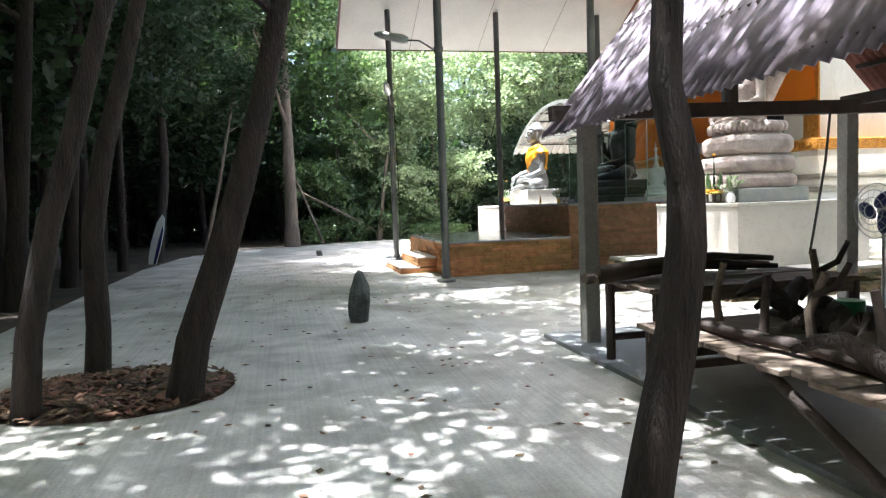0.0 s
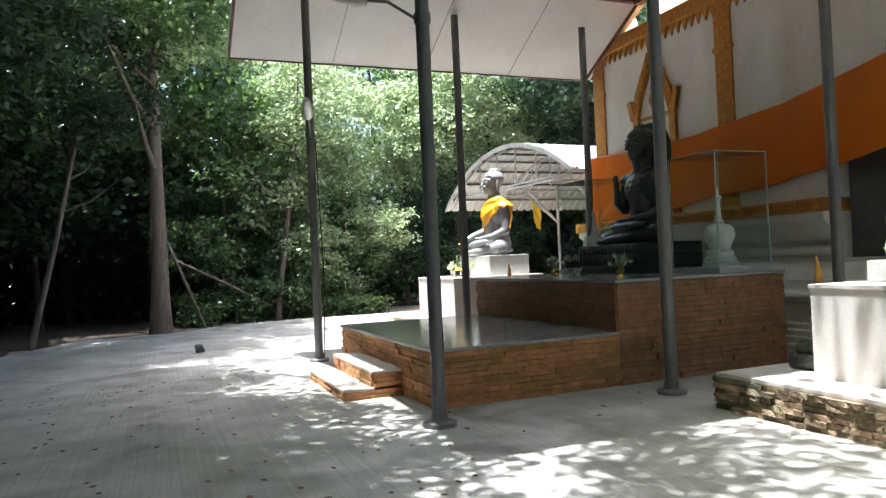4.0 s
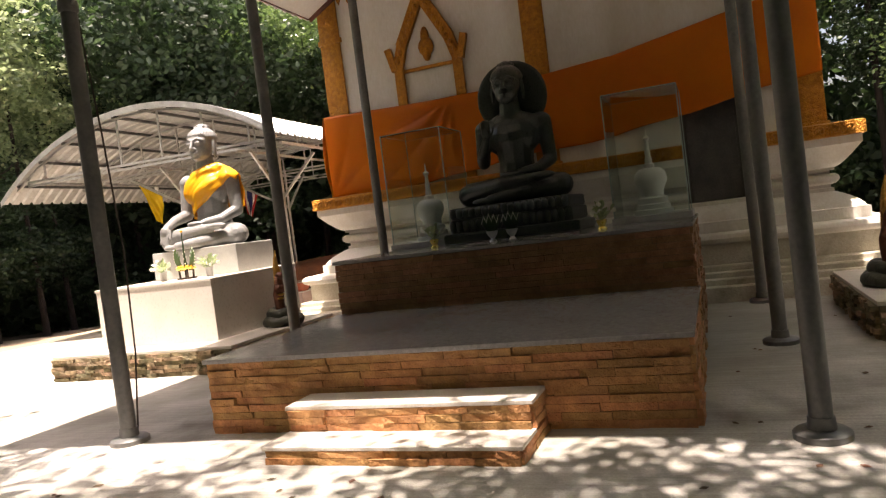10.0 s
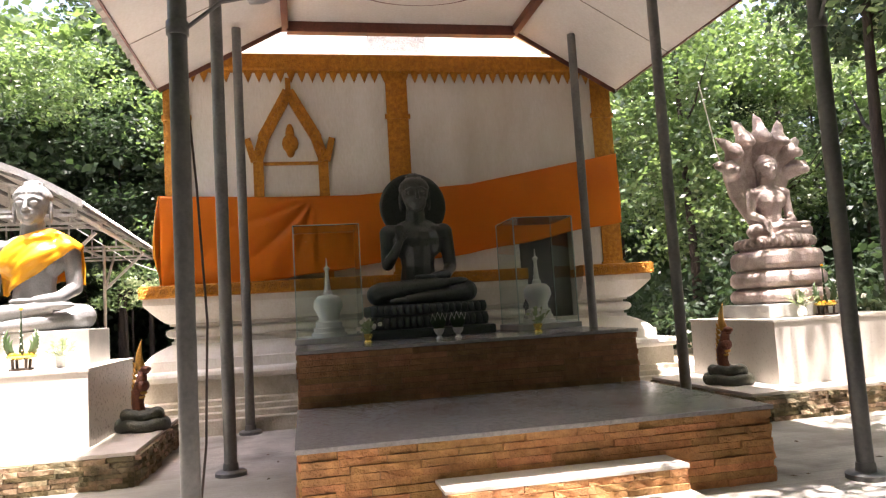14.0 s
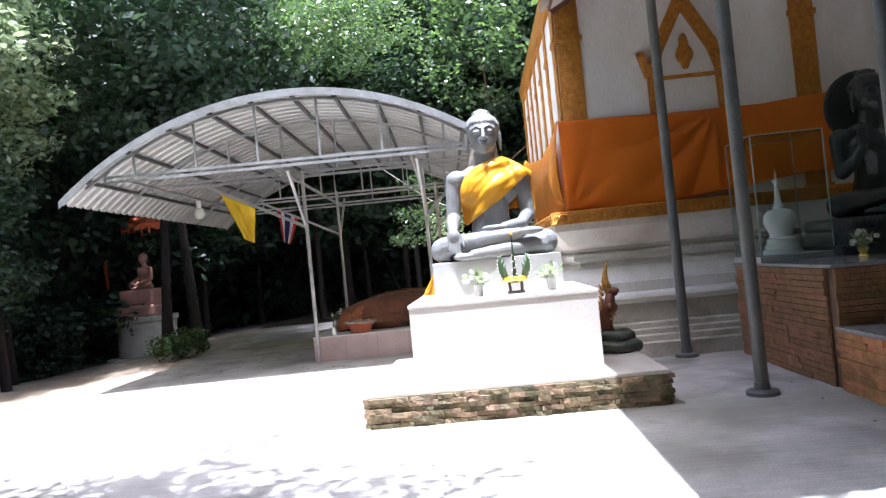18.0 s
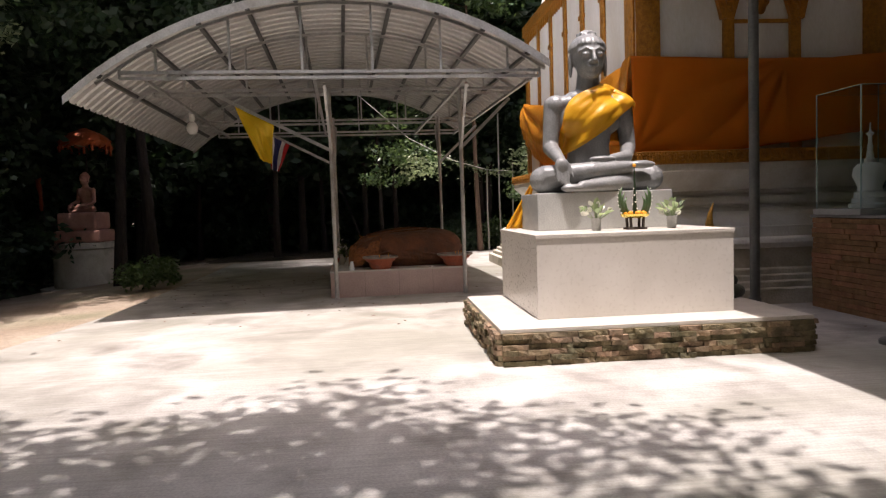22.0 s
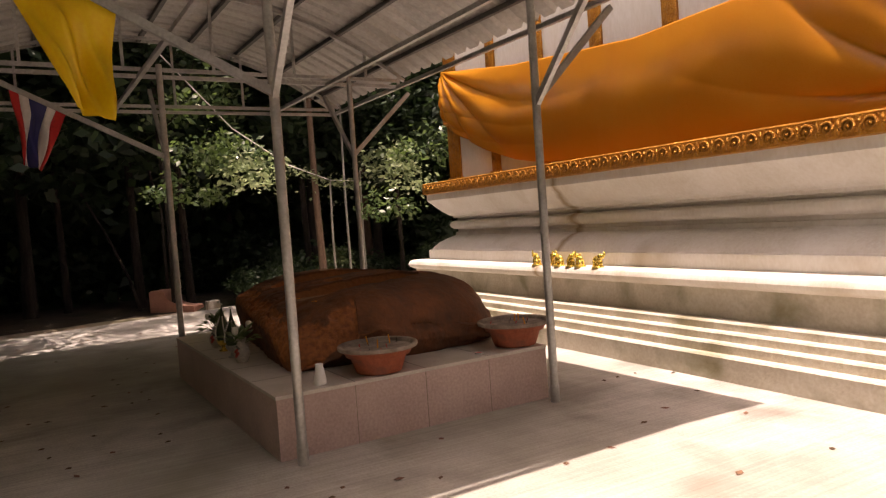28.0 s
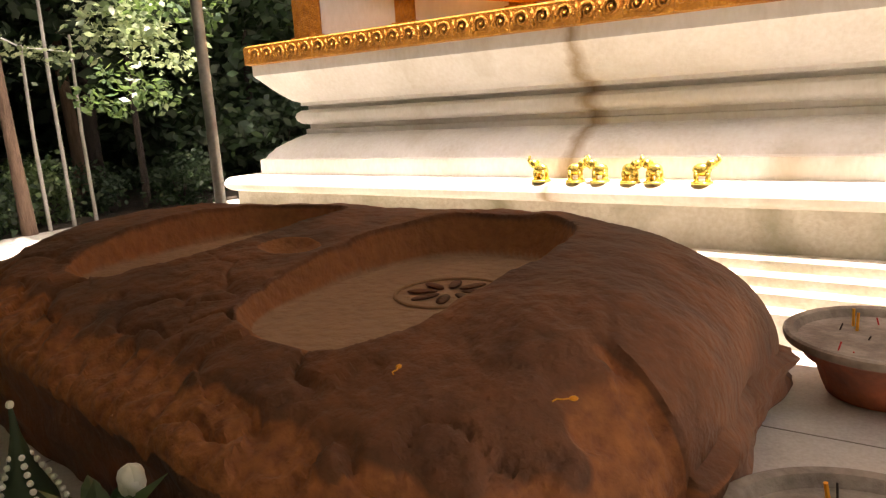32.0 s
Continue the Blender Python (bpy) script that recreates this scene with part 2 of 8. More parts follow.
M_PLASTER = shade("white_plaster", (0.73, 0.70, 0.63), (0.84, 0.82, 0.77), 0.75, size=1.4, fine=35, bump=0.25, stain=(0.48, 0.40, 0.26), stain_size=0.8, stain_mix=0.4, stretch=(1, 1, 0.35))
M_PLASTER_RUN = shade("stained_plaster", (0.70, 0.655, 0.575), (0.83, 0.80, 0.74), 0.75, size=1.6, fine=35, bump=0.3, stain=(0.42, 0.33, 0.19), stain_size=1.1, stain_mix=0.65, stretch=(1, 1, 0.5), streak=(14.76, 0.10, (0.30, 0.19, 0.07)))
M_PLASTER_LOW = shade("weathered_plaster", (0.58, 0.52, 0.42), (0.72, 0.68, 0.58), 0.85, size=1.6, fine=35, bump=0.4, stain=(0.20, 0.17, 0.07), stain_size=1.6, stain_mix=0.85)
M_GOLD = shade("gold_paint", (0.38, 0.15, 0.016), (0.62, 0.28, 0.03), 0.36, metal=0.55, size=14, fine=60, bump=0.9, depth=0.03)
M_GOLD_FIG = shade("bright_gold", (0.75, 0.55, 0.10), (0.9, 0.7, 0.2), 0.25, metal=0.8, bump=0.1)
M_CLOTH = shade("orange_cloth", (0.76, 0.19, 0.006), (0.88, 0.27, 0.012), 0.42, size=1.1, fine=160, bump=0.12, spec=0.4, translucent=(0.8, 0.22, 0.01), depth=0.005)
# yellower copy of the orange cloth, mimicking bounced sun on the north side
M_CLOTH_LIT = shade("golden_cloth", (0.66, 0.26, 0.018), (0.76, 0.33, 0.03), 0.3, size=1.1, fine=160, bump=0.1, spec=0.5, translucent=(0.75, 0.30, 0.02), depth=0.005)
M_PARASOL = shade("parasol_cloth", (0.42, 0.07, 0.02), (0.55, 0.12, 0.03), 0.6, size=6, fine=60, bump=0.1)
M_ROBE = shade("yellow_robe", (0.78, 0.40, 0.01), (0.90, 0.52, 0.03), 0.35, size=2, fine=120, bump=0.12, translucent=(0.9, 0.45, 0.02), depth=0.005)
M_GREYSTONE = shade("grey_stone", (0.19, 0.19, 0.185), (0.27, 0.27, 0.26), 0.33, size=6, fine=70, bump=0.05, stain=(0.15, 0.145, 0.135), stain_size=2.5, stain_mix=0.5)
M_GREYBLOCK = shade("grey_block", (0.34, 0.34, 0.32), (0.44, 0.44, 0.41), 0.6, size=4, fine=80, bump=0.15, stain=(0.26, 0.25, 0.22), stain_size=2)
M_BLACK = shade("dark_jade", (0.026, 0.034, 0.028), (0.045, 0.055, 0.045), 0.3, size=3, fine=70, bump=0.03, grit=0.08)
M_NAGA = shade("pinkish_cement", (0.36, 0.27, 0.235), (0.62, 0.53, 0.48), 0.6, size=3, fine=50, bump=0.35, stain=(0.16, 0.11, 0.09), stain_size=2.2, stain_mix=0.8)
M_BRONZE = shade("painted_bronze", (0.03, 0.035, 0.026), (0.085, 0.09, 0.06), 0.5, metal=0.2, size=9, fine=50, bump=0.6, layers=(("red", (0.09, 0.028, 0.018), (0.22, 0.075, 0.035), 0.2), ("gilt", (0.40, 0.20, 0.035), (0.62, 0.35, 0.06), 0.2)))
M_ROCK = shade("red_sandstone", (0.10, 0.038, 0.018), (0.22, 0.078, 0.027), 0.72, size=3.5, fine=26, bump=0.5, stain=(0.040, 0.026, 0.019), stain_size=1.3, stain_mix=0.9, depth=0.03, layers=(("broken", (0.20, 0.062, 0.02), (0.44, 0.155, 0.045), 0.10), ("carved", (0.26, 0.095, 0.032), (0.37, 0.145, 0.05), 0.2), ("dust", (0.29, 0.165, 0.09), (0.38, 0.225, 0.13), 0.3)))
M_DUST = shade("rock_dust", (0.30, 0.17, 0.09), (0.38, 0.225, 0.125), 0.95, size=3, fine=60, bump=0.3)
M_TERRA = shade("terracotta", (0.34, 0.085, 0.04), (0.48, 0.14, 0.07), 0.65, size=5, fine=45, bump=0.3, stain=(0.10, 0.06, 0.05), stain_size=5, stain_mix=0.7)
M_TERRA_RIM = shade("sooted_rim", (0.19, 0.15, 0.12), (0.40, 0.33, 0.27), 0.8, size=8, bump=0.3)
M_SAND = shade("ash_sand", (0.43, 0.32, 0.215), (0.58, 0.45, 0.31), 0.95, size=12, fine=120, bump=0.6)
M_BARK = shade("bark", (0.02, 0.014, 0.011), (0.055, 0.038, 0.029), 0.9, size=5, fine=30, bump=1.0, stretch=(3, 3, 0.6), depth=0.05, stain=(0.045, 0.036, 0.03), stain_size=2.5, stain_mix=0.5)
M_BARK_RED = shade("red_bark", (0.12, 0.075, 0.05), (0.22, 0.14, 0.095), 0.9, size=5, fine=30, bump=0.7, stretch=(3, 3, 0.6), depth=0.03)
M_BARK_PALE = shade("pale_bark", (0.11, 0.085, 0.065), (0.20, 0.16, 0.125), 0.9, size=5, fine=30, bump=0.7, stretch=(3, 3, 0.6), depth=0.03)
# leaf tones: light also mimics sunlit crowns, dark also mimics shaded wood
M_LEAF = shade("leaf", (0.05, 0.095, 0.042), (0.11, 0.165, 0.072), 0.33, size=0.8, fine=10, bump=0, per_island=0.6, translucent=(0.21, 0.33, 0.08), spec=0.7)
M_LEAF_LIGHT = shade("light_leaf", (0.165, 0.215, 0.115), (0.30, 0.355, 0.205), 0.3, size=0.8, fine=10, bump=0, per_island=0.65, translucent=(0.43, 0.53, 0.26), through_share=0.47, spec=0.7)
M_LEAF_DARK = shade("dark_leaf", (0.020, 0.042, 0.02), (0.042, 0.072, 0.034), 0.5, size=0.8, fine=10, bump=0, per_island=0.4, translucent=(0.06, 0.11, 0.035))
M_WOOD = shade("old_wood", (0.14, 0.10, 0.07), (0.26, 0.20, 0.15), 0.85, size=3, fine=30, bump=0.5, stretch=(1, 6, 6))
M_DARKWOOD = shade("dark_wood", (0.035, 0.025, 0.02), (0.08, 0.058, 0.045), 0.8, size=4, fine=30, bump=0.5)
M_POST = shade("cement_post", (0.27, 0.25, 0.22), (0.36, 0.34, 0.30), 0.85, size=3, bump=0.3)
M_HUTROOF = shade("weathered_purple_sheet", (0.16, 0.13, 0.16), (0.27, 0.22, 0.25), 0.6, metal=0.2, size=2.5, fine=25, bump=0.15, stain=(0.38, 0.30, 0.30), stain_size=1.8, stain_mix=0.6)
M_RUSTROOF = shade("rusty_red_sheet", (0.13, 0.04, 0.026), (0.24, 0.085, 0.05), 0.75, metal=0.1, size=3, fine=25, bump=0.2, stain=(0.07, 0.035, 0.03), stain_size=2.0, stain_mix=0.6)
M_WHITE = shade("white_enamel", (0.78, 0.77, 0.74), (0.84, 0.83, 0.8), 0.35, bump=0.03)
M_RED = shade("red_cloth", (0.50, 0.02, 0.02), (0.62, 0.03, 0.03), 0.6, bump=0.05)
M_BLUE = shade("blue_cloth", (0.02, 0.025, 0.12), (0.03, 0.035, 0.17), 0.6, bump=0.05)
M_WHITECLOTH = shade("white_cloth", (0.70, 0.68, 0.66), (0.8, 0.78, 0.76), 0.6, bump=0.05)
M_GREENTIN = shade("green_tin", (0.01, 0.16, 0.05), (0.015, 0.22, 0.07), 0.4, size=9, fine=80, bump=0.05)
M_YELLOWFLAG = shade("yellow_flag", (0.80, 0.55, 0.01), (0.88, 0.62, 0.02), 0.55, bump=0.05, translucent=(0.85, 0.6, 0.02))
M_PANEL = shade("grey_relief", (0.16, 0.16, 0.16), (0.25, 0.25, 0.24), 0.7, size=12, bump=0.8)
M_GLASS = glass("clear_glass")
M_GLASS_EDGE = shade("green_glass_edge", (0.30, 0.42, 0.38), (0.42, 0.54, 0.49), 0.2, bump=0)
M_PETAL = shade("white_petal", (0.74, 0.74, 0.62), (0.84, 0.83, 0.75), 0.5, bump=0, per_island=0.1)
M_ORANGEFLOWER = shade("marigold", (0.85, 0.30, 0.01), (0.9, 0.42, 0.02), 0.6, bump=0)
M_STONE = shade("dark_stone", (0.06, 0.06, 0.055), (0.15, 0.15, 0.14), 0.9, size=6, bump=0.8)
# dark grey of the door, also painting the shade in the opening
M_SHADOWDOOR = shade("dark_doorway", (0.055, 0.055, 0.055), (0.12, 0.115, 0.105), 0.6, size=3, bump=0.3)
M_PORCELAIN = shade("cream_porcelain", (0.46, 0.42, 0.36), (0.58, 0.54, 0.47), 0.25, size=10, fine=60, bump=0.02, stain=(0.30, 0.24, 0.18), stain_size=9, stain_mix=0.5)
M_REDPAINT = shade("red_glaze", (0.35, 0.03, 0.03), (0.5, 0.06, 0.05), 0.3, size=20, bump=0)
M_ROSESTONE = shade("pink_cement", (0.42, 0.20, 0.15), (0.52, 0.28, 0.21), 0.8, size=4, bump=0.3)


# ---- mesh helpers ----
def obj(name, verts, faces, material, parent=None, label="", smooth=False):
    me = bpy.data.meshes.new(name)
    me.from_pydata([tuple(v) for v in verts], [], faces)
    if material:
        me.materials.append(material)
    if smooth:
        me.polygons.foreach_set("use_smooth", [True] * len(me.polygons))
    ob = new(name, me)
    if parent:
        ob.parent = parent
    if label:
        tagged(ob, label)
    return ob


def part(name, bm, material, parent=None, label="", smooth=False):
    me = bpy.data.meshes.new(name)
    bm.to_mesh(me)
    bm.free()
    me.materials.append(material)
    if smooth:
        me.polygons.foreach_set("use_smooth", [True] * len(me.polygons))
    ob = new(name, me)
    if parent:
        ob.parent = parent
    if label:
        tagged(ob, label)
    return ob


def thing(name, at, label, category, group="", kind="", turn=0):
    e = new(name)
    e.empty_display_size = 0.2
    e.matrix_world = pose(*at, 0, 0, turn)
    return tagged(e, label, category, group, kind)


def box(bm, x0, x1, y0, y1, z0, z1, bevel=0.0):
    r = bmesh.ops.create_cube(bm, size=1.0, matrix=Matrix.Translation(((x0 + x1) / 2, (y0 + y1) / 2, (z0 + z1) / 2)) @ Matrix.Diagonal((x1 - x0, y1 - y0, z1 - z0, 1)))
    if bevel:
        es = list({e for v in r["verts"] for e in v.link_edges})
        bmesh.ops.bevel(bm, geom=es, offset=bevel, segments=2, affect="EDGES", profile=0.6)
    return bm


def boxes(*bs, bevel=0.0):
    bm = bmesh.new()
    for b in bs:
        box(bm, *b, bevel=bevel)
    return bm


def tube(points, radii, sides=10, caps=True):
    """A round tube through points; returns verts and faces."""
    pts = [Vector(p) for p in points]
    if not hasattr(radii, "__len__"):
        radii = [radii] * len(pts)
    vs, fs = [], []
    ref = Vector((0.31, 0.87, 0.38))
    for i, p in enumerate(pts):
        d = (pts[min(i + 1, len(pts) - 1)] - pts[max(i - 1, 0)]).normalized()
        u = d.cross(ref)
        if u.length < 0.1:
            u = d.cross(Vector((1, 0, 0)))
        u.normalize()
        w = d.cross(u)
        for k in range(sides):
            a = 2 * math.pi * k / sides
            vs.append(p + radii[i] * (math.cos(a) * u + math.sin(a) * w))
    for i in range(len(pts) - 1):
        for k in range(sides):
            a, b = i * sides + k, i * sides + (k + 1) % sides
            fs.append((a, b, b + sides, a + sides))
    if caps:
        fs.append(tuple(range(sides - 1, -1, -1)))
        fs.append(tuple(range((len(pts) - 1) * sides, len(pts) * sides)))
    return vs, fs


def merge(lists):
    vs, fs = [], []
    for v, f in lists:
        o = len(vs)
        vs += list(v)
        fs += [tuple(i + o for i in q) for q in f]
    return vs, fs


def pipe(name, a, b, r, material, parent=None, sides=10, label=""):
    v, f = tube([a, b], r, sides)
    return obj(name, v, f, material, parent, label, smooth=False) if sides < 6 else smoothed(obj(name, v, f, material, parent, label))


def smoothed(ob, angle=50):
    me = ob.data
    me.polygons.foreach_set("use_smooth", [True] * len(me.polygons))
    me.set_sharp_from_angle(angle=radians(angle))
    return ob


def bar(name, a, b, w, h, material, parent=None, label=""):
    """A rectangular tube from a to b, w wide and h high."""
    a, b = Vector(a), Vector(b)
    d = (b - a).normalized()
    s = d.cross(Vector((0, 0, 1)))
    if s.length < 0.05:
        s = Vector((1, 0, 0))
    s.normalize()
    t = s.cross(d)
    vs = [p + i * s * w / 2 + j * t * h / 2 for p in (a, b) for i, j in ((-1, -1), (1, -1), (1, 1), (-1, 1))]
    return obj(name, vs, [(3, 2, 1, 0), (4, 5, 6, 7), (0, 1, 5, 4), (1, 2, 6, 5), (2, 3, 7, 6), (3, 0, 4, 7)], material, parent, label)


def lathe(profile, sides=24, squash=1.0):
    vs, fs = [], []
    for r, z in profile:
        for k in range(sides):
            a = 2 * math.pi * k / sides
            vs.append((r * math.cos(a), r * math.sin(a) * squash, z))
    for i in range(len(profile) - 1):
        for k in range(sides):
            a, b = i * sides + k, i * sides + (k + 1) % sides
            fs.append((a, b, b + sides, a + sides))
    fs.append(tuple(range(sides - 1, -1, -1)))
    fs.append(tuple(range((len(profile) - 1) * sides, len(profile) * sides)))
    return vs, fs


def square_loft(cx, cy, profile, sub=1):
    """Square rings of half size h at height z."""
    vs, fs = [], []
    for h, z in profile:
        vs += [(cx - h, cy - h, z), (cx + h, cy - h, z), (cx + h, cy + h, z), (cx - h, cy + h, z)]
    for i in range(len(profile) - 1):
        for k in range(4):
            a, b = i * 4 + k, i * 4 + (k + 1) % 4
            fs.append((a, b, b + 4, a + 4))
    fs.append((3, 2, 1, 0))
    n = (len(profile) - 1) * 4
    fs.append((n, n + 1, n + 2, n + 3))
    return vs, fs


def ball(c, r, seg=14, rings=9, m=None):
    """An ellipsoid; r is a number or three radii; m turns it."""
    if not hasattr(r, "__len__"):
        r = (r, r, r)
    vs, fs = [], []
    for i in range(rings + 1):
        th = math.pi * i / rings
        for k in range(seg):
            ph = 2 * math.pi * k / seg
            v = Vector((r[0] * math.sin(th) * math.cos(ph), r[1] * math.sin(th) * math.sin(ph), r[2] * math.cos(th)))
            if m:
                v = m @ v
            vs.append(v + Vector(c))
    for i in range(rings):
        for k in range(seg):
            a, b = i * seg + k, i * seg + (k + 1) % seg
            fs.append((a, a + seg, b + seg, b))
    return vs, fs


def limb(points, radii, seg=12):
    """A limb with round ends."""
    out = [tube(points, radii, seg)]
    if not hasattr(radii, "__len__"):
        radii = [radii] * len(points)
    out += [ball(p, r, seg, 8) for p, r in zip(points, radii)]
    return merge(out)


def fused(name, lists, material, voxel, smooth=3):
    """Overlapping closed solids melted into one skin."""
    v, f = merge(lists)
    ob = obj(name, v, f, material, smooth=True)
    r = ob.modifiers.new("melt", "REMESH")
    r.mode, r.voxel_size, r.use_smooth_shade = "VOXEL", voxel, True
    s = ob.modifiers.new("soften", "SMOOTH")
    s.factor, s.iterations = 0.5, smooth
    return ob


def jitter(p, k, s=1.0):
    return noise.noise(Vector(p) * s) * k


# ---- ground and paving ----
def ease(q):
    q = max(0.0, min(1.0, q))
    return q * q * (3 - 2 * q)


def fall(x, y):
    """How far the ground drops north-east of the yard."""
    return 0.40 * ease((x - 11) / 7) * ease((y - 26.6) / 2.8)


gv, gf = [], []
N = 60
for j in range(N + 1):
    for i in range(N + 1):
        u, v = (i / N * 2 - 1), (j / N * 2 - 1)
        x, y = 8 + 300 * u * abs(u) ** 1.6, 14 + 300 * v * abs(v) ** 1.6
        far = max(0, math.hypot(x - 9, y - 14) - 17)
        gv.append((x, y, -0.07 - fall(x, y) + 0.05 * noise.noise(Vector((x * 0.5, y * 0.5, 0))) * min(1, far / 3)))
        if i < N and j < N:
            a = j * (N + 1) + i
            gf.append((a, a + 1, a + N + 2, a + N + 1))
ground = obj("ground", gv, gf, M_SOIL, smooth=True)
tagged(ground, "bare brown forest soil with thin grass", "ground", kind="structure")

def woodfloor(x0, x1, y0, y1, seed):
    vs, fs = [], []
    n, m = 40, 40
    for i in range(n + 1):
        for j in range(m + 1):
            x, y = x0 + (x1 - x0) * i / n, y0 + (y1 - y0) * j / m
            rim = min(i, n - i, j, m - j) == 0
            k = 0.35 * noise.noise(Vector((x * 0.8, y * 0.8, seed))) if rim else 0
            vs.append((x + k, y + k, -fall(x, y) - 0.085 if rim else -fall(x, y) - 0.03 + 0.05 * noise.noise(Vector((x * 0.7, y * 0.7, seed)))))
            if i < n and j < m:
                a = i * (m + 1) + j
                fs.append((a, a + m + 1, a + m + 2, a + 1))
    tagged(obj("ground_litter", vs, fs, M_WOODFLOOR, smooth=True), "leaf-strewn forest floor, darkened in colour to stand in for tree shade", "ground", kind="structure")


# dark sheets over the pale soil wherever the wood should look shaded
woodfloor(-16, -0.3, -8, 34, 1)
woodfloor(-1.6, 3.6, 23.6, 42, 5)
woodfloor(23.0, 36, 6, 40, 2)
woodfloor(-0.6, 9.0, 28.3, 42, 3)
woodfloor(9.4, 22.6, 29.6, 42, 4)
SLAB = [(-0.8, -9), (9.8, -9), (9.8, 5.6), (12, 7.8), (20, 8.2), (22.6, 10.5), (22.8, 20.2), (21.3, 26.1), (16, 25.95), (11.6, 25.9), (8.7, 26.2), (6.0, 26.3), (4.2, 25.9), (2.6, 24.7), (0.7, 24.3), (-0.5, 21.6), (-0.85, 18)]


def slab(name, outline, z0, z1, material, label):
    bm = bmesh.new()
    low = [bm.verts.new((x, y, z0)) for x, y in outline]
    top = [bm.verts.new((x, y, z1)) for x, y in outline]
    bm.faces.new(top)
    for i in range(len(outline)):
        j = (i + 1) % len(outline)
        bm.faces.new((low[i], low[j], top[j], top[i]))
    ob = part(name, bm, material)
    return tagged(ob, label, "paving", kind="structure")


slab("pavement", SLAB, -0.6, 0.0, M_CONCRETE, "pale weathered concrete yard slab with dark stains")
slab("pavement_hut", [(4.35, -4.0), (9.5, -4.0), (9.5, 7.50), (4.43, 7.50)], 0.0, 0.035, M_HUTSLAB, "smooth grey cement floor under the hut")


# ---- the shrine body (chedi) ----
CX, CY = 14.2, 14.86
chedi = thing("chedi", (0, 0, 0), "white plastered shrine tower with gold trim and stepped moulded base", "shrine", kind="")
PLINTH = [(4.42, -0.05), (4.42, 0.19), (4.40, 0.205), (4.33, 0.205), (4.33, 0.275), (4.315, 0.29), (4.25, 0.29), (4.25, 0.35), (4.235, 0.365), (4.17, 0.365), (4.17, 0.425), (4.155, 0.44), (4.03, 0.44), (4.03, 0.70)]
LIP = [(4.03, 0.70), (4.07, 0.715), (4.105, 0.74), (4.12, 0.775), (4.105, 0.815), (4.07, 0.84), (3.90, 0.845)]
MOULD = [(3.86, 0.845), (3.86, 0.985), (3.82, 0.995), (3.80, 1.03), (3.74, 1.09), (3.66, 1.14), (3.58, 1.18), (3.53, 1.20), (3.53, 1.245), (3.50, 1.25), (3.50, 1.29), (3.55, 1.30), (3.585, 1.33), (3.595, 1.365),
         (3.585, 1.40), (3.55, 1.425), (3.50, 1.43), (3.50, 1.465), (3.55, 1.47), (3.55, 1.50), (3.60, 1.52), (3.66, 1.57), (3.73, 1.64), (3.80, 1.72), (3.845, 1.77), (3.845, 1.865)]
v, f = square_loft(CX, CY, PLINTH)
smoothed(obj("plinth", v, f, M_PLASTER_LOW, chedi, "mould-stained stepped plaster plinth"), 30)
v, f = square_loft(CX, CY, LIP)
smoothed(obj("plinth_lip", v, f, M_PLASTER_RUN, chedi), 40)
v, f = square_loft(CX, CY, MOULD)
smoothed(obj("moulding", v, f, M_PLASTER_RUN, chedi, "cream plaster moulding with coves and beads"), 35)
v, f = square_loft(CX, CY, [(3.86, 1.865), (3.89, 1.875), (3.89, 2.03), (3.86, 2.045), (3.5, 2.05)])
gold_band = obj("gold_band", v, f, M_GOLD, chedi, "gold relief band of leaf scrolls")
# leaf scrolls of the band: one raised leaf, repeated along the two sides that are walked past
curl = [(-0.004, (0.060 - 0.048 * k / 19) * math.cos(-0.6 + k * 0.52), 0.076 + (0.060 - 0.048 * k / 19) * math.sin(-0.6 + k * 0.52)) for k in range(20)]
leaf_v, leaf_f = merge([tube(curl, [0.013 - 0.004 * k / 19 for k in range(20)], 6), ball((-0.008, 0, 0.076), 0.015, 6, 4), ball((0, 0.083, 0.105), (0.013, 0.014, 0.032), 6, 4), ball((0, 0.080, 0.045), (0.013, 0.016, 0.028), 6, 4), ball((0, 0.07, 0.075), (0.010, 0.026, 0.010), 6, 4)])
leaf_me = bpy.data.meshes.new("scroll_leaf")
leaf_me.from_pydata([tuple(q) for q in leaf_v], [], leaf_f)
leaf_me.materials.append(M_GOLD)
leaf_me.polygons.foreach_set("use_smooth", [True] * len(leaf_me.polygons))
for i in range(46):
    for side in (0, 1):
        d = -3.8 + (i + 0.5) * 7.6 / 46
        if side == 0 and 12.08 < CY + d < 13.17:  # the doorway cuts the band
            continue
        ob = new("scroll_leaf", leaf_me)
        ob.matrix_world = pose(CX - 3.893, CY + d, 1.877, 0, 0, 0) if side == 0 else pose(CX - d, CY + 3.893, 1.877, 0, 0, -90)
        ob.parent = gold_band
WALL_H, WALL_T = 3.53, 5.3
v, f = square_loft(CX, CY, [(WALL_H, 2.0), (WALL_H, WALL_T)])
obj("body_wall", v, f, M_PLASTER, chedi, "smooth white plastered wall")
v, f = square_loft(CX, CY, [(WALL_H, WALL_T - 0.06), (WALL_H + 0.07, WALL_T), (WALL_H + 0.07, WALL_T + 0.22), (WALL_H - 0.3, WALL_T + 0.25)])
cornice = obj("gold_cornice", v, f, M_GOLD, chedi)
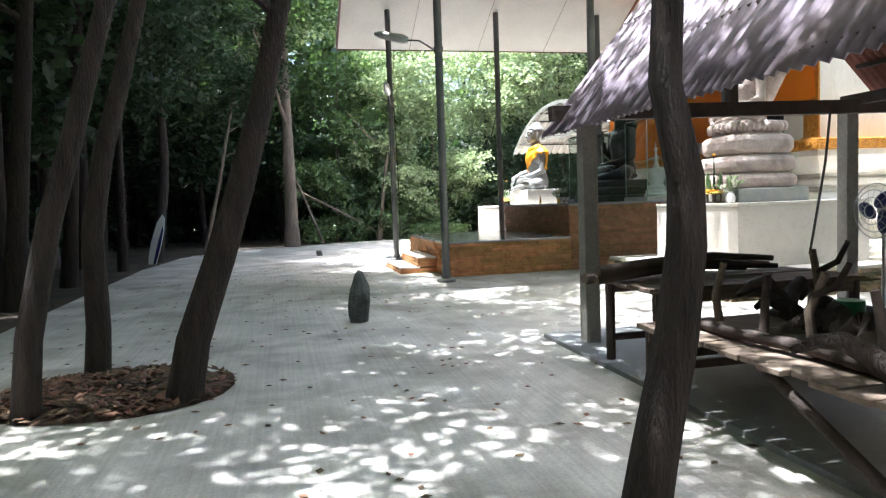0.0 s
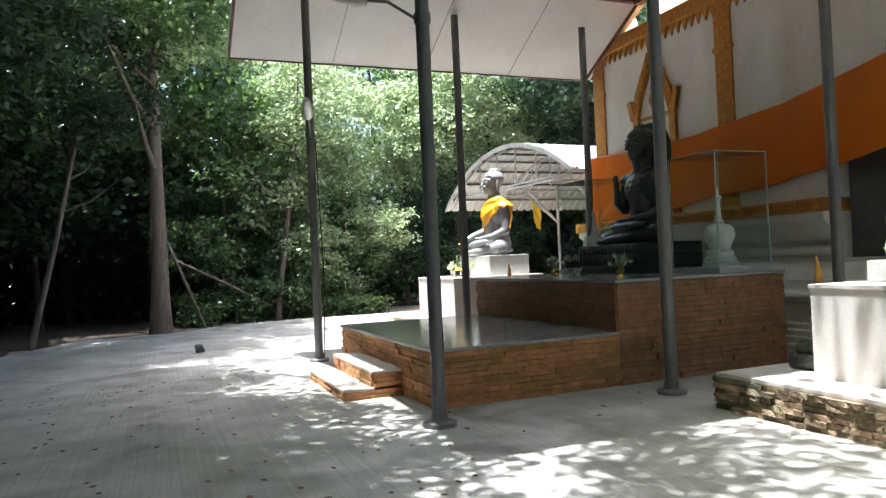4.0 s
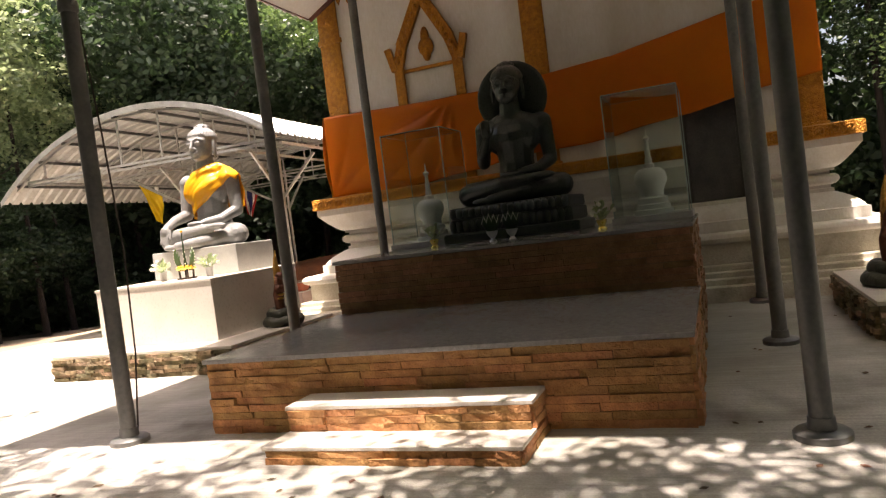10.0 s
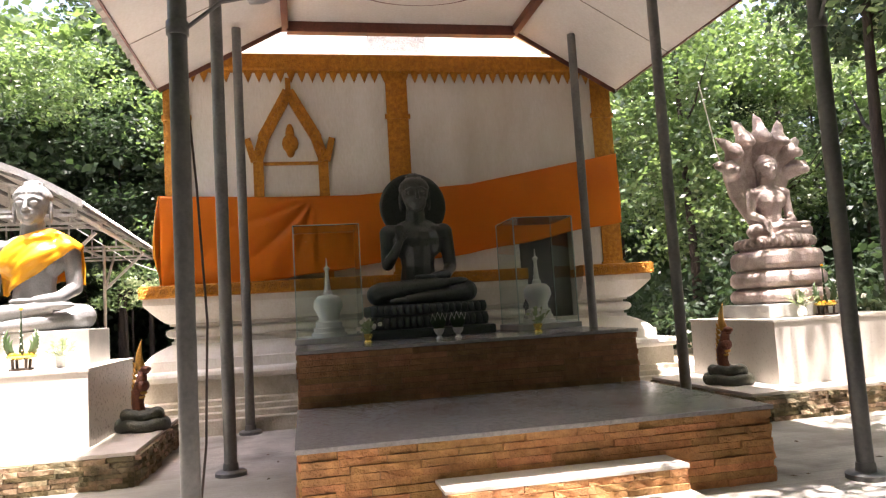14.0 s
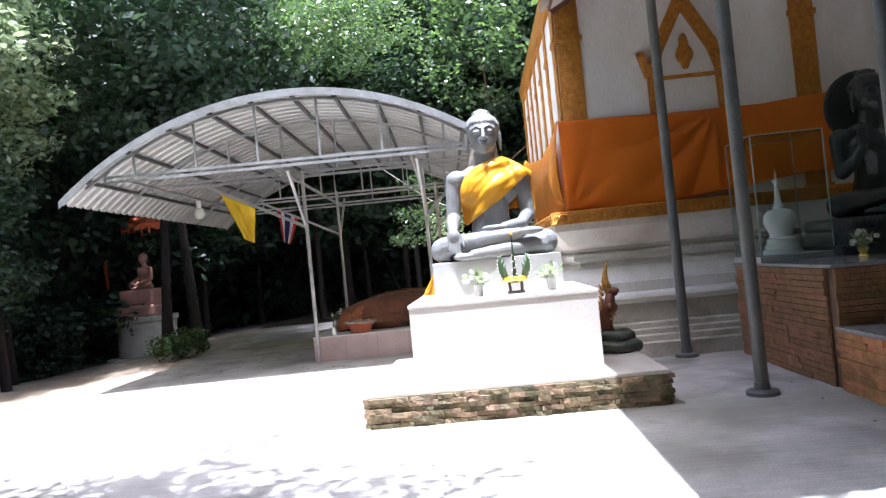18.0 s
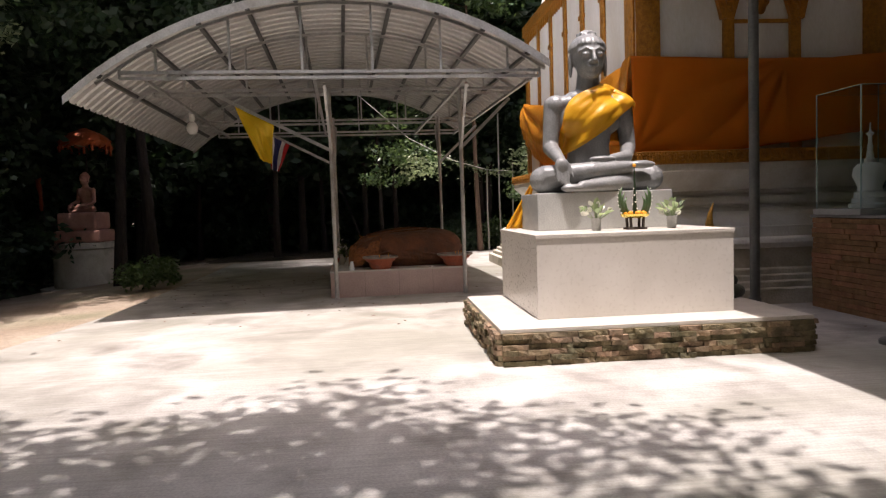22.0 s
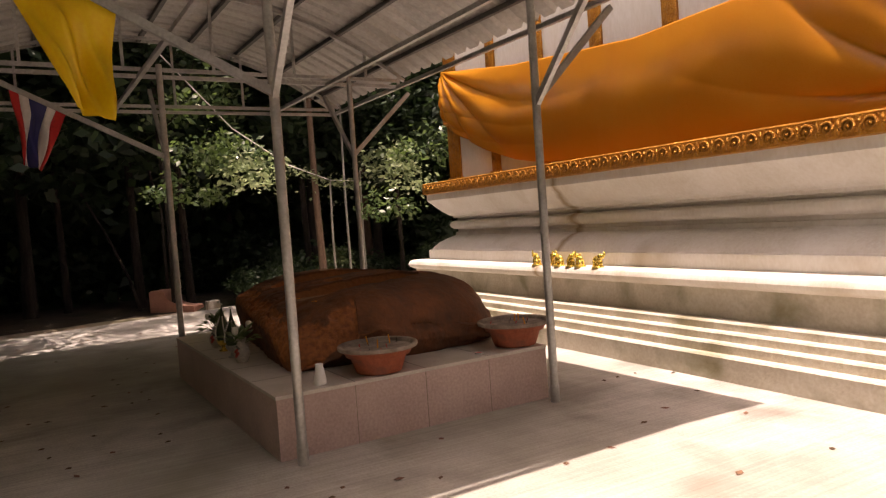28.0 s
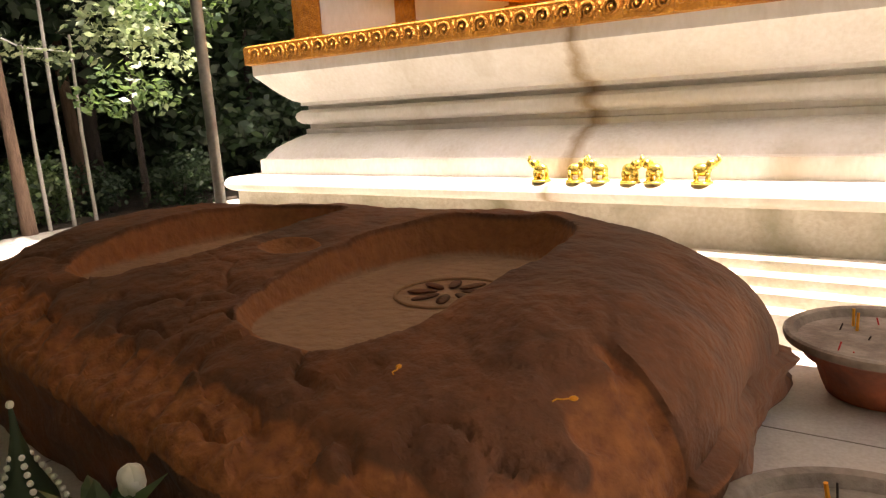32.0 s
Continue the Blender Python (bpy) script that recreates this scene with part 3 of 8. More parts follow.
# pointed fringe that hangs below the cornice
tooth = bmesh.new()
tv = [tooth.verts.new(p) for p in ((0, -0.075, 0), (0, 0.075, 0), (0, 0.05, -0.08), (0, 0, -0.2), (0, -0.05, -0.08))]
tooth.faces.new(tv)
te = bmesh.ops.extrude_face_region(tooth, geom=list(tooth.faces))
bmesh.ops.translate(tooth, verts=[q for q in te["geom"] if isinstance(q, bmesh.types.BMVert)], vec=(-0.03, 0, 0))
tooth_me = bpy.data.meshes.new("fringe_tooth")
tooth.to_mesh(tooth_me)
tooth.free()
tooth_me.materials.append(M_GOLD)
for side in range(2):
    for i in range(44):
        d = -3.45 + i * 6.9 / 43
        ob = new("fringe_tooth", tooth_me)
        ob.matrix_world = pose(CX - WALL_H - 0.003, CY + d, WALL_T - 0.02) if side == 0 else pose(CX + d, CY + WALL_H + 0.003, WALL_T - 0.02, 0, 0, -90)
        ob.parent = cornice


def pilaster(d, side, w, z0=2.0, z1=WALL_T - 0.05):
    """A gold pilaster on the west (0) or north (1) wall, d from the middle."""
    bm = bmesh.new()
    x = CX - WALL_H
    box(bm, x - 0.035, x - 0.003, CY + d - w / 2, CY + d + w / 2, z0, z1, 0.008)
    for k in range(int((z1 - z0) / 0.3)):
        z = z0 + 0.15 + k * 0.3
        vv, ff = ball((x - 0.03, CY + d, z), (0.018, w * 0.40, 0.13), 10, 6)
        vs = [bm.verts.new(q) for q in vv]
        for q in ff:
            try:
                bm.faces.new([vs[i] for i in q])
            except ValueError:
                pass
    box(bm, x - 0.055, x - 0.003, CY + d - w / 2 - 0.03, CY + d + w / 2 + 0.03, z1 - 0.75, z1 - 0.67, 0.01)
    box(bm, x - 0.055, x - 0.003, CY + d - w / 2 - 0.03, CY + d + w / 2 + 0.03, z0, z0 + 0.1, 0.01)
    ob = smoothed(part("pilaster", bm, M_GOLD, chedi), 40)
    if side:
        ob.matrix_world = Matrix.Translation((CX, CY, 0)) @ pose(0, 0, 0, 0, 0, -90) @ Matrix.Translation((-CX, -CY, 0))


for d in (-3.36, 0.07, 3.36):
    pilaster(d, 0, 0.34)
for d in (-3.36, 3.36):
    pilaster(d, 1, 0.34)
for d in (-2.2, -1.1, 0.0, 1.1, 2.2):
    pilaster(d, 1, 0.2)


def gable_frame(d, side):
    """A pointed gold door frame in relief with a leaf ornament."""
    bm = bmesh.new()
    x = CX - WALL_H
    y = CY + d

    def strip(a, b, w, t=0.06):
        a, b = Vector((0, *a)), Vector((0, *b))
        u = (b - a).normalized()
        s = Vector((0, -u.z, u.y)) * w / 2
        q = [a + s, a - s, b - s, b + s]
        vs = [bm.verts.new((x - 0.004, y + p.y, p.z)) for p in q] + [bm.verts.new((x - t, y + p.y * 1.0, p.z)) for p in q]
        for i in range(4):
            j = (i + 1) % 4
            bm.faces.new((vs[i], vs[j], vs[j + 4], vs[i + 4]))
        bm.faces.new(vs[4:])
    for s in (-1, 1):
        strip((s * 0.49, 2.0), (s * 0.48, 3.98), 0.15)
        strip((s * 0.50, 3.85), (s * 0.36, 4.30), 0.16, 0.075)
        strip((s * 0.40, 4.2), (s * 0.0, 4.93), 0.17, 0.08)
        strip((s * 0.54, 3.85), (s * 0.63, 4.2), 0.10, 0.09)
        for k in range(9):
            vv, ff = ball((x - 0.06, y + s * (0.47 - 0.055 * k), 4.0 + 0.105 * k), (0.04, 0.05, 0.06), 7, 5)
            vs = [bm.verts.new(q) for q in vv]
            for q in ff:
                try:
                    bm.faces.new([vs[i] for i in q])
                except ValueError:
                    pass
    strip((0, 4.85), (0, 5.14), 0.08, 0.08)
    strip((-0.45, 3.82), (0.45, 3.82), 0.05, 0.04)
    for r, z, h in ((0.13, 4.13, 0.15), (0.07, 4.28, 0.16), (0.07, 4.02, 0.11)):
        vv, ff = ball((x - 0.02, y, z), (0.05, r, h), 10, 6)
        vs = [bm.verts.new(q) for q in vv]
        for q in ff:
            try:
                bm.faces.new([vs[i] for i in q])
            except ValueError:
                pass
    ob = smoothed(part("gable_frame", bm, M_GOLD, chedi, "gold pointed door frame in relief"), 40)
    if side:
        ob.matrix_world = Matrix.Translation((CX, CY, 0)) @ pose(0, 0, 0, 0, 0, -90) @ Matrix.Translation((-CX, -CY, 0))


gable_frame(1.74, 0)
# dark doorway in the west wall, cut through wall, band and moulding
cutter = part("door_cut", boxes((10.1, 11.0, 12.17, 13.08, 1.255, 3.05)), M_SHADOWDOOR)
for ob in list(chedi.children):
    if ob.name in ("moulding", "gold_band", "body_wall"):
        bo = ob.modifiers.new("doorway", "BOOLEAN")
        bo.operation, bo.object, bo.solver = "DIFFERENCE", cutter, "EXACT"
        bpy.context.view_layer.update()
        whole = ob.data
        ob.data = bpy.data.meshes.new_from_object(ob.evaluated_get(bpy.context.evaluated_depsgraph_get()))
        ob.modifiers.clear()
        bpy.data.meshes.remove(whole)
        ob.data.name = ob.name
bpy.data.objects.remove(cutter)
# back plate of the recess, its dark colour standing in for shade
part("doorway", boxes((10.86, 10.92, 12.172, 13.078, 1.258, 3.04)), M_SHADOWDOOR, chedi, "recessed doorway with a back coloured dark for the shade inside")
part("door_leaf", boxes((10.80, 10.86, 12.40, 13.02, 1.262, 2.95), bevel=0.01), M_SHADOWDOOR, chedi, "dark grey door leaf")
# upper tiers, set back
UP = [(3.1, 5.5), (3.1, 5.75), (2.7, 5.8), (2.7, 6.9), (2.85, 7.0), (2.85, 7.2), (2.3, 7.3), (2.3, 8.2), (1.7, 8.4), (1.5, 9.4), (1.0, 10.4), (0.4, 12.0), (0.1, 13.5)]
v, f = square_loft(CX, CY, UP)
obj("upper_tier", v, f, M_PLASTER, chedi, "white upper tier of the shrine")
part("inscription_panel", boxes((CX - 2.74, CX - 2.70, CY - 0.6, CY + 0.4, 5.82, 6.3), bevel=0.01), M_PANEL, chedi, "dark grey relief panel")
for sx in (-1, 1):
    for sy in (-1, 1):
        v, f = lathe([(0.28, 0), (0.28, 0.12), (0.2, 0.16), (0.24, 0.3), (0.18, 0.5), (0.08, 0.6), (0.05, 0.9), (0.01, 1.2)], 14)
        ob = smoothed(obj("corner_stupa", v, f, M_PLASTER, chedi))
        ob.location = (CX + sx * 3.05, CY + sy * 3.05, 5.52)


# ---- long cloth wrapped round the shrine ----
def hanging(name, top, bottom, out, n, m, folds, sag, material, label, fans=(), pleats=None):
    """Cloth between two edges given as functions of 0..1; out is the normal."""
    vs, fs = [], []
    for i in range(n + 1):
        u = i / n
        a, b = Vector(top(u)), Vector(bottom(u))
        for j in range(m + 1):
            w = j / m
            p = a.lerp(b, w)
            ripple = folds * (0.5 * math.sin(u * 55 + 3 * w) * w + noise.noise(Vector((u * 14, w * 2.2, 3.7))) * 1.1 + 0.35 * noise.noise(Vector((u * 40, w * 3, 9))))
            for fu, fw, side, amp, count, reach in fans:  # folds that spread from a knot
                du, dw = (u - fu) * side * 7.2, (w - fw) * 1.3
                if du > 0:
                    rr_, ph = math.hypot(du, dw), math.atan2(dw, du)
                    ripple += amp * (abs(math.sin(ph * count + 0.6 * rr_)) ** 0.6 - 0.5) * math.exp(-(rr_ / reach) ** 2) * min(1, rr_ * 3)
            if pleats:  # creases that sweep along the lower edge from one end
                count, amp, reach = pleats
                lie = w ** 1.5 * count + 1.1 * (1 - u) + 0.25 * noise.noise(Vector((u * 5, w * 3, 2)))
                ripple += amp * (abs(math.sin(math.pi * lie)) ** 0.55 - 0.6) * ease((w - 0.25) / 0.4) * math.exp(-((1 - u) / reach) ** 2)
            p = p + Vector(out) * (0.05 + max(-0.03, ripple) + sag * math.sin(math.pi * w))
            vs.append(p)
    for i in range(n):
        for j in range(m):
            a = i * (m + 1) + j
            fs.append((a, a + 1, a + m + 2, a + m + 1))
    ob = obj(name, vs, fs, material, smooth=True)
    th = ob.modifiers.new("thickness", "SOLIDIFY")
    th.thickness = 0.006
    return tagged(ob, label, "cloth")


XW = CX - WALL_H - 0.03
YN = CY + WALL_H + 0.03


def along(u, keys):
    """A value at u, eased between keys."""
    for (a, p), (b, q) in zip(keys, keys[1:]):
        if u <= b:
            w = (u - a) / (b - a)
            return p + (q - p) * w
    return keys[-1][1]


def west_top(u):
    return (XW, CY + WALL_H + 0.10 - u * (2 * WALL_H + 0.10), along(u, [(0, 3.36), (0.2, 3.31), (0.4, 3.30), (0.65, 3.43), (1, 3.88)]))


def west_bottom(u):
    return (XW, CY + WALL_H + 0.10 - u * (2 * WALL_H + 0.10), 0.015 * math.sin(u * 30) + along(u, [(0, 2.04), (0.24, 2.06), (0.4, 2.22), (0.64, 2.32), (1, 2.74)]))


hanging("wall_cloth", west_top, west_bottom, (-1, 0, 0), 200, 34, 0.016, 0.03, M_CLOTH, "long orange satin cloth wrapped across the white wall", [(0.31, 0.0, -1, 0.11, 7.0, 1.2), (0.0, 1.0, 1, 0.05, 6.0, 0.9)])


def north_top(u):
    return (CX - WALL_H - 0.10 + u * (2 * WALL_H + 0.05), YN + 0.02, along(u, [(0, 3.36), (0.1, 3.26), (0.42, 3.22), (0.72, 3.42), (0.9, 3.62), (1, 3.74)]))


def north_bottom(u):
    return (CX - WALL_H - 0.10 + u * (2 * WALL_H + 0.05), YN + 0.02, along(u, [(0, 2.04), (0.45, 2.03), (0.65, 2.09), (0.74, 2.20), (0.83, 2.40), (0.92, 2.66), (1, 2.93)]))


hanging("wall_cloth", north_top, north_bottom, (0, 1, 0), 240, 70, 0.016, 0.07, M_CLOTH_LIT, "long orange satin cloth hung in a swag along the shrine wall", [(1.0, 0.0, -1, 0.13, 8.0, 2.0), (0.0, 0.9, 1, 0.10, 6.0, 1.5)], (3.4, 0.034, 0.26))


# ---- stone-faced platforms of the open pavilion ----
def block_mesh(seed):
    r = random.Random(seed)
    bm = bmesh.new()
    bmesh.ops.create_cube(bm, size=1.0)
    bmesh.ops.subdivide_edges(bm, edges=[e for e in bm.edges if abs(e.verts[0].co.y - e.verts[1].co.y) > 0.5], cuts=2)
    for q in bm.verts:
        if q.co.x < 0:
            q.co.x += r.uniform(-0.28, 0.2)
        q.co.z *= 1 + r.uniform(-0.09, 0.02)
        q.co.y *= 1 - r.uniform(0, 0.012)
    me = bpy.data.meshes.new("brick")
    bm.to_mesh(me)
    bm.free()
    return me


BRICKS = [block_mesh(k) for k in range(8)]
for b in BRICKS:
    b.materials.append(M_BRICK)
SHADED_BRICKS = [block_mesh(20 + k) for k in range(8)]
for b in SHADED_BRICKS:
    b.materials.append(M_BRICK_SHADED)
LEDGES = [block_mesh(40 + k) for k in range(8)]
for b in LEDGES:
    b.materials.append(M_LEDGE)


def courses(parent, p0, p1, z0, z1, height, length, meshes, name, seed, depth=0.03, gap=0.003):
    """Courses of split stone on the face from p0 to p1; the outer side lies to the right of p0 -> p1."""
    r = random.Random(seed)
    a, b = Vector((*p0, 0)), Vector((*p1, 0))
    total, u = (b - a).length, (b - a).normalized()
    turn = math.degrees(math.atan2(u.y, u.x)) - 90
    n = max(1, round((z1 - z0) / height))
    for k in range(n):
        s = 0.0
        h = (z1 - z0) / n
        while s < total - 0.02:
            w = min(r.uniform(*length), total - s)
            if total - s - w < length[0] * 0.5:
                w = total - s
            d = depth * r.uniform(0.6, 1.5)
            ob = new(name, meshes[r.randrange(len(meshes))])
            c = a + u * (s + w / 2)
            out = Vector((u.y, -u.x, 0))
            c = c + out * (d / 2 - 0.008)
            ob.matrix_world = Matrix.Translation((c.x, c.y, z0 + h * (k + 0.5))) @ pose(0, 0, 0, 0, 0, turn + 180) @ Matrix.Diagonal((d, w - gap, h - gap, 1))
            ob.parent = parent
            s += w


PX0, PX1, PX2 = 4.89, 7.05, 9.50   # front, front of the upper block, back
PY0, PY1 = 12.99, 16.58
platform = thing("platform", (0, 0, 0), "low platform faced with orange-brown split stone and topped with grey granite", "platform")
part("core", boxes((PX0 + 0.02, PX1, PY0 + 0.02, PY1 - 0.02, -0.05, 0.55)), M_MORTAR, platform)
part("granite_top", boxes((PX0 - 0.035, PX1 - 0.004, PY0 - 0.035, PY1 + 0.035, 0.55, 0.585), bevel=0.006), M_GRANITE, platform, "polished grey granite slab")
steps = thing("entrance_steps", (0, 0, 0), "two stone-faced steps with pale granite treads", "steps")
SX1, SX2, SY0, SY1 = 4.22, 4.535, 13.92, 15.64
part("core", boxes((SX1 + 0.03, PX0 - 0.04, SY0 + 0.02, SY1 - 0.02, 0.0, 0.09), (SX2 + 0.03, PX0 - 0.04, SY0 + 0.02, SY1 - 0.02, 0.09, 0.265)), M_MORTAR, steps)
part("lower_tread", boxes((SX1 - 0.02, SX2 + 0.01, SY0 - 0.02, SY1 + 0.02, 0.09, 0.115), bevel=0.005), M_TILE_TOP, steps)
part("upper_tread", boxes((SX2 - 0.02, PX0 - 0.03, SY0 - 0.02, SY1 + 0.02, 0.265, 0.293), bevel=0.005), M_TILE_TOP, steps)
upper = thing("altar_block", (0, 0, 0), "high altar block faced with split stone darkened to mimic roof shade", "platform")
part("core", boxes((PX1 + 0.02, PX2 - 0.02, PY0 + 0.02, PY1 - 0.02, -0.05, 1.11)), M_MORTAR, upper)
part("altar_top", boxes((PX1 - 0.03, PX2 + 0.02, PY0 - 0.03, PY1 + 0.03, 1.115, 1.15), bevel=0.006), M_GRANITE, upper, "polished dark grey slab")

# ---- pavilion: poles, ceiling, roof ----
pavilion = thing("pavilion", (0, 0, 0), "open pavilion of tall dark steel poles under a white ceiling", "pavilion")
POLES = [(4.67, 12.35), (4.67, 17.26), (7.21, 12.35), (7.17, 17.27), (9.66, 12.35), (9.66, 17.26)]
for x, y in POLES:
    v, f = tube([(x, y, 0.0), (x, y, 5.52)], 0.062, 16)
    pole = smoothed(obj("pole", v, f, M_POLE, pavilion, "dark grey painted steel pole"))
    v, f = lathe([(0.15, 0.0), (0.15, 0.035), (0.13, 0.05), (0.075, 0.055), (0.07, 0.12)], 18)
    fl = smoothed(obj("foot_plate", v, f, M_POLE, pavilion), 40)
    fl.location = (x, y, 0)
EX0, EX1, EY0, EY1, EZ = 3.66, 10.46, 11.29, 18.46, 4.92
IY0, IY1, IZ = 13.0, 16.6, 5.92


def sheet(name, section, x0, x1, thick, material, label=""):
    """A sheet of constant section along x."""
    n = len(section)
    vs = [(x, y, z + d) for x in (x0, x1) for d in (0, thick) for y, z in section]
    fs = []
    for k in range(n - 1):
        fs += [(k, k + 1, k + 1 + 2 * n, k + 2 * n), (k + n, k + 3 * n, k + 1 + 3 * n, k + 1 + n), (k, k + n, k + 1 + n, k + 1), (k + 2 * n, k + 1 + 2 * n, k + 1 + 3 * n, k + 3 * n)]
    fs += [(0, 2 * n, 3 * n, n), (n - 1, 2 * n - 1, 4 * n - 1, 3 * n - 1)]
    return obj(name, vs, fs, material, pavilion, label)


sheet("soffit", [(IY1, IZ), (EY1, EZ)], EX0, EX1, 0.02, M_CEILING, "sloping white soffit")
sheet("soffit", [(EY0, EZ), (IY0, IZ)], EX0, EX1, 0.02, M_CEILING, "sloping white soffit")
sheet("ceiling_middle", [(IY0, IZ), (IY1, IZ)], EX0, EX1, 0.02, M_CEILING, "flat white ceiling")
sheet("roof_sheet", [(EY0 - 0.12, EZ + 0.05), (14.8, IZ + 0.95), (EY1 + 0.12, EZ + 0.05)], EX0 - 0.05, EX1 + 0.24, 0.012, M_SHEET, "grey metal roof sheets")
for x in (EX0 + 0.08, 6.9, EX1 - 0.08):
    part("ceiling_beam", boxes((x - 0.07, x + 0.07, IY0 + 0.02, IY1 - 0.02, IZ - 0.16, IZ - 0.003)), M_BROWN, pavilion, "dark brown ceiling beam")
for y in (IY0, IY1):
    part("ceiling_beam", boxes((EX0 + 0.02, EX1 - 0.02, y - 0.05, y + 0.05, IZ - 0.12, IZ - 0.004)), M_BROWN, pavilion, "dark brown ceiling beam")
PCX, PCY = 8.9, 14.8
v, f = lathe([(0.95, 0), (1.0, 0.02), (1.0, 0.08), (0.95, 0.1)], 40, 0.62)
ob = smoothed(obj("plaque_ring", v, f, M_BROWN, pavilion, "dark brown oval frame"))
ob.matrix_world = pose(PCX, PCY, IZ - 0.09, 0, 0, 90)
v, f = lathe([(0.84, 0), (0.86, 0.03), (0.86, 0.04)], 40, 0.6)
ob = smoothed(obj("plaque_face", v, f, M_CEILING, pavilion))
ob.matrix_world = pose(PCX, PCY, IZ - 0.12, 0, 0, 90)
rel = [ball((random.uniform(-0.22, 0.22), random.uniform(-0.3, 0.3), 0), (random.uniform(0.04, 0.10), random.uniform(0.04, 0.10), 0.03), 8, 5) for _ in range(26)]
for v, f in rel:
    ob = obj("relief_boss", v, f, M_GOLD, pavilion, "gilded relief boss", True)
    ob.location = (PCX, PCY, IZ - 0.13)
wave_v, wave_f = [], []
nw = 150
for i in range(nw + 1):
    x = EX0 - 0.05 + (EX1 - EX0 + 0.07) * i / nw
    z = EZ + 0.045 + 0.022 * math.sin(i * 1.25)
    wave_v += [(x, EY1 + 0.14, z), (x, EY1 - 0.25, z + 0.2), (x, EY1 + 0.14, z + 0.012)]
    if i:
        a = (i - 1) * 3
        wave_f += [(a, a + 3, a + 4, a + 1), (a, a + 2, a + 5, a + 3)]
obj("eave_sheet", wave_v, wave_f, M_SHEET, pavilion, "rippled sheet edge of the eave")
for y, d in ((EY1, 1), (EY0, -1)):
    bar("eave_board", (EX0, y + 0.01 * d, EZ + 0.01), (EX1, y + 0.01 * d, EZ + 0.01), 0.025, 0.06, M_BROWN, pavilion)
for x in (EX0 - 0.02, EX1 + 0.012):
    bar("barge_board", (x, EY1, EZ + 0.0), (x, IY1 - 0.1, IZ + 0.055), 0.024, 0.13, M_BROWN, pavilion, "red-brown barge board")
    bar("barge_board", (x, EY0, EZ + 0.0), (x, IY0 + 0.1, IZ + 0.055), 0.024, 0.13, M_BROWN, pavilion, "red-brown barge board")
for k in range(1, 4):
    x = EX0 + (EX1 - EX0) * k / 4
    bar("board_joint", (x, IY1 + 0.06, IZ - 0.05), (x, EY1, EZ - 0.004), 0.008, 0.006, M_JOINT, pavilion)
    bar("board_joint", (x, IY0 - 0.06, IZ - 0.05), (x, EY0, EZ - 0.004), 0.008, 0.006, M_JOINT, pavilion)
# street-lamp heads on two poles, on thin arms
def pole_lamp(x, y, z, dx, dy):
    lamp = thing("pole_lamp", (x, y, z), "long grey lamp head on a thin arm clamped to a pole", "lamp", "lamps on the poles")
    n = Vector((dx, dy, 0)).normalized()
    v, f = tube([(0.062 * n.x, 0.062 * n.y, 0), n * 0.3 + Vector((0, 0, 0.16)), n * 0.5 + Vector((0, 0, 0.18))], 0.014, 8)
    smoothed(obj("arm", v, f, M_POLE, lamp))
    a, b = n * 0.48 + Vector((0, 0, 0.18)), n * 1.0 + Vector((0, 0, 0.32))
    v, f = tube([a, a.lerp(b, 0.15), a.lerp(b, 0.8), b], [0.05, 0.075, 0.06, 0.03], 12)
    smoothed(obj("lamp_head", v, f, M_GALV, lamp, "silver lamp head"))
    v, f = lathe([(0.068, -0.05), (0.075, -0.04), (0.075, 0.04), (0.068, 0.05)], 16)
    smoothed(obj("clamp", v, f, M_POLE, lamp))


pole_lamp(4.67, 17.26, 3.45, -0.25, -1)
pole_lamp(4.67, 12.35, 3.6, -1, 0.4)
v, f = tube([(4.74, 17.24, 0.06), (4.76, 17.17, 0.7), (4.76, 17.14, 1.5), (4.75, 17.18, 2.4), (4.74, 17.25, 3.4)], 0.008, 6)
cable = tagged(obj("power_cable", v, f, M_DARKWOOD), "thin black cable running down a steel pole", "cable")


# ---- pedestals with stone-clad bases ----
def pedestal(y0, y1, name_label):
    ped = thing("pedestal", (0, 0, 0), name_label, "pedestal", "statue pedestals")
    x0, x1 = 7.535, 9.42
    part("body", boxes((x0, x1, y0, y1, 0.325, 1.075)), M_TILE, ped, "cream tiled box")
    part("top_slab", boxes((x0 - 0.012, x1 + 0.012, y0 - 0.012, y1 + 0.012, 1.075, 1.11), bevel=0.005), M_TILE_TOP, ped)
    base = thing("stone_plinth", (0, 0, 0), "low base clad in dark ledge stone with pale tiled top", "plinth", "pedestal bases")
    bx0, bx1 = 7.11, 9.44
    if y0 > 15:
        by0, by1 = 18.13, 20.96
    else:
        by0, by1 = 8.62, 11.6
    part("core", boxes((bx0 + 0.03, bx1, by0 + 0.03, by1 - 0.03, -0.05, 0.28)), M_LEDGE_BED, base)
    part("top_slab", boxes((bx0 - 0.01, bx1, by0 - 0.01, by1 + 0.01, 0.285, 0.322), bevel=0.005), M_TILE_TOP, base)
    return base, (bx0, bx1, by0, by1)


base_n, bn = pedestal(18.645, 20.54, "cream tiled pedestal box under a grey seated statue")
base_s, bs = pedestal(9.05, 10.93, "pale tiled pedestal box with streaks under a coiled serpent statue")

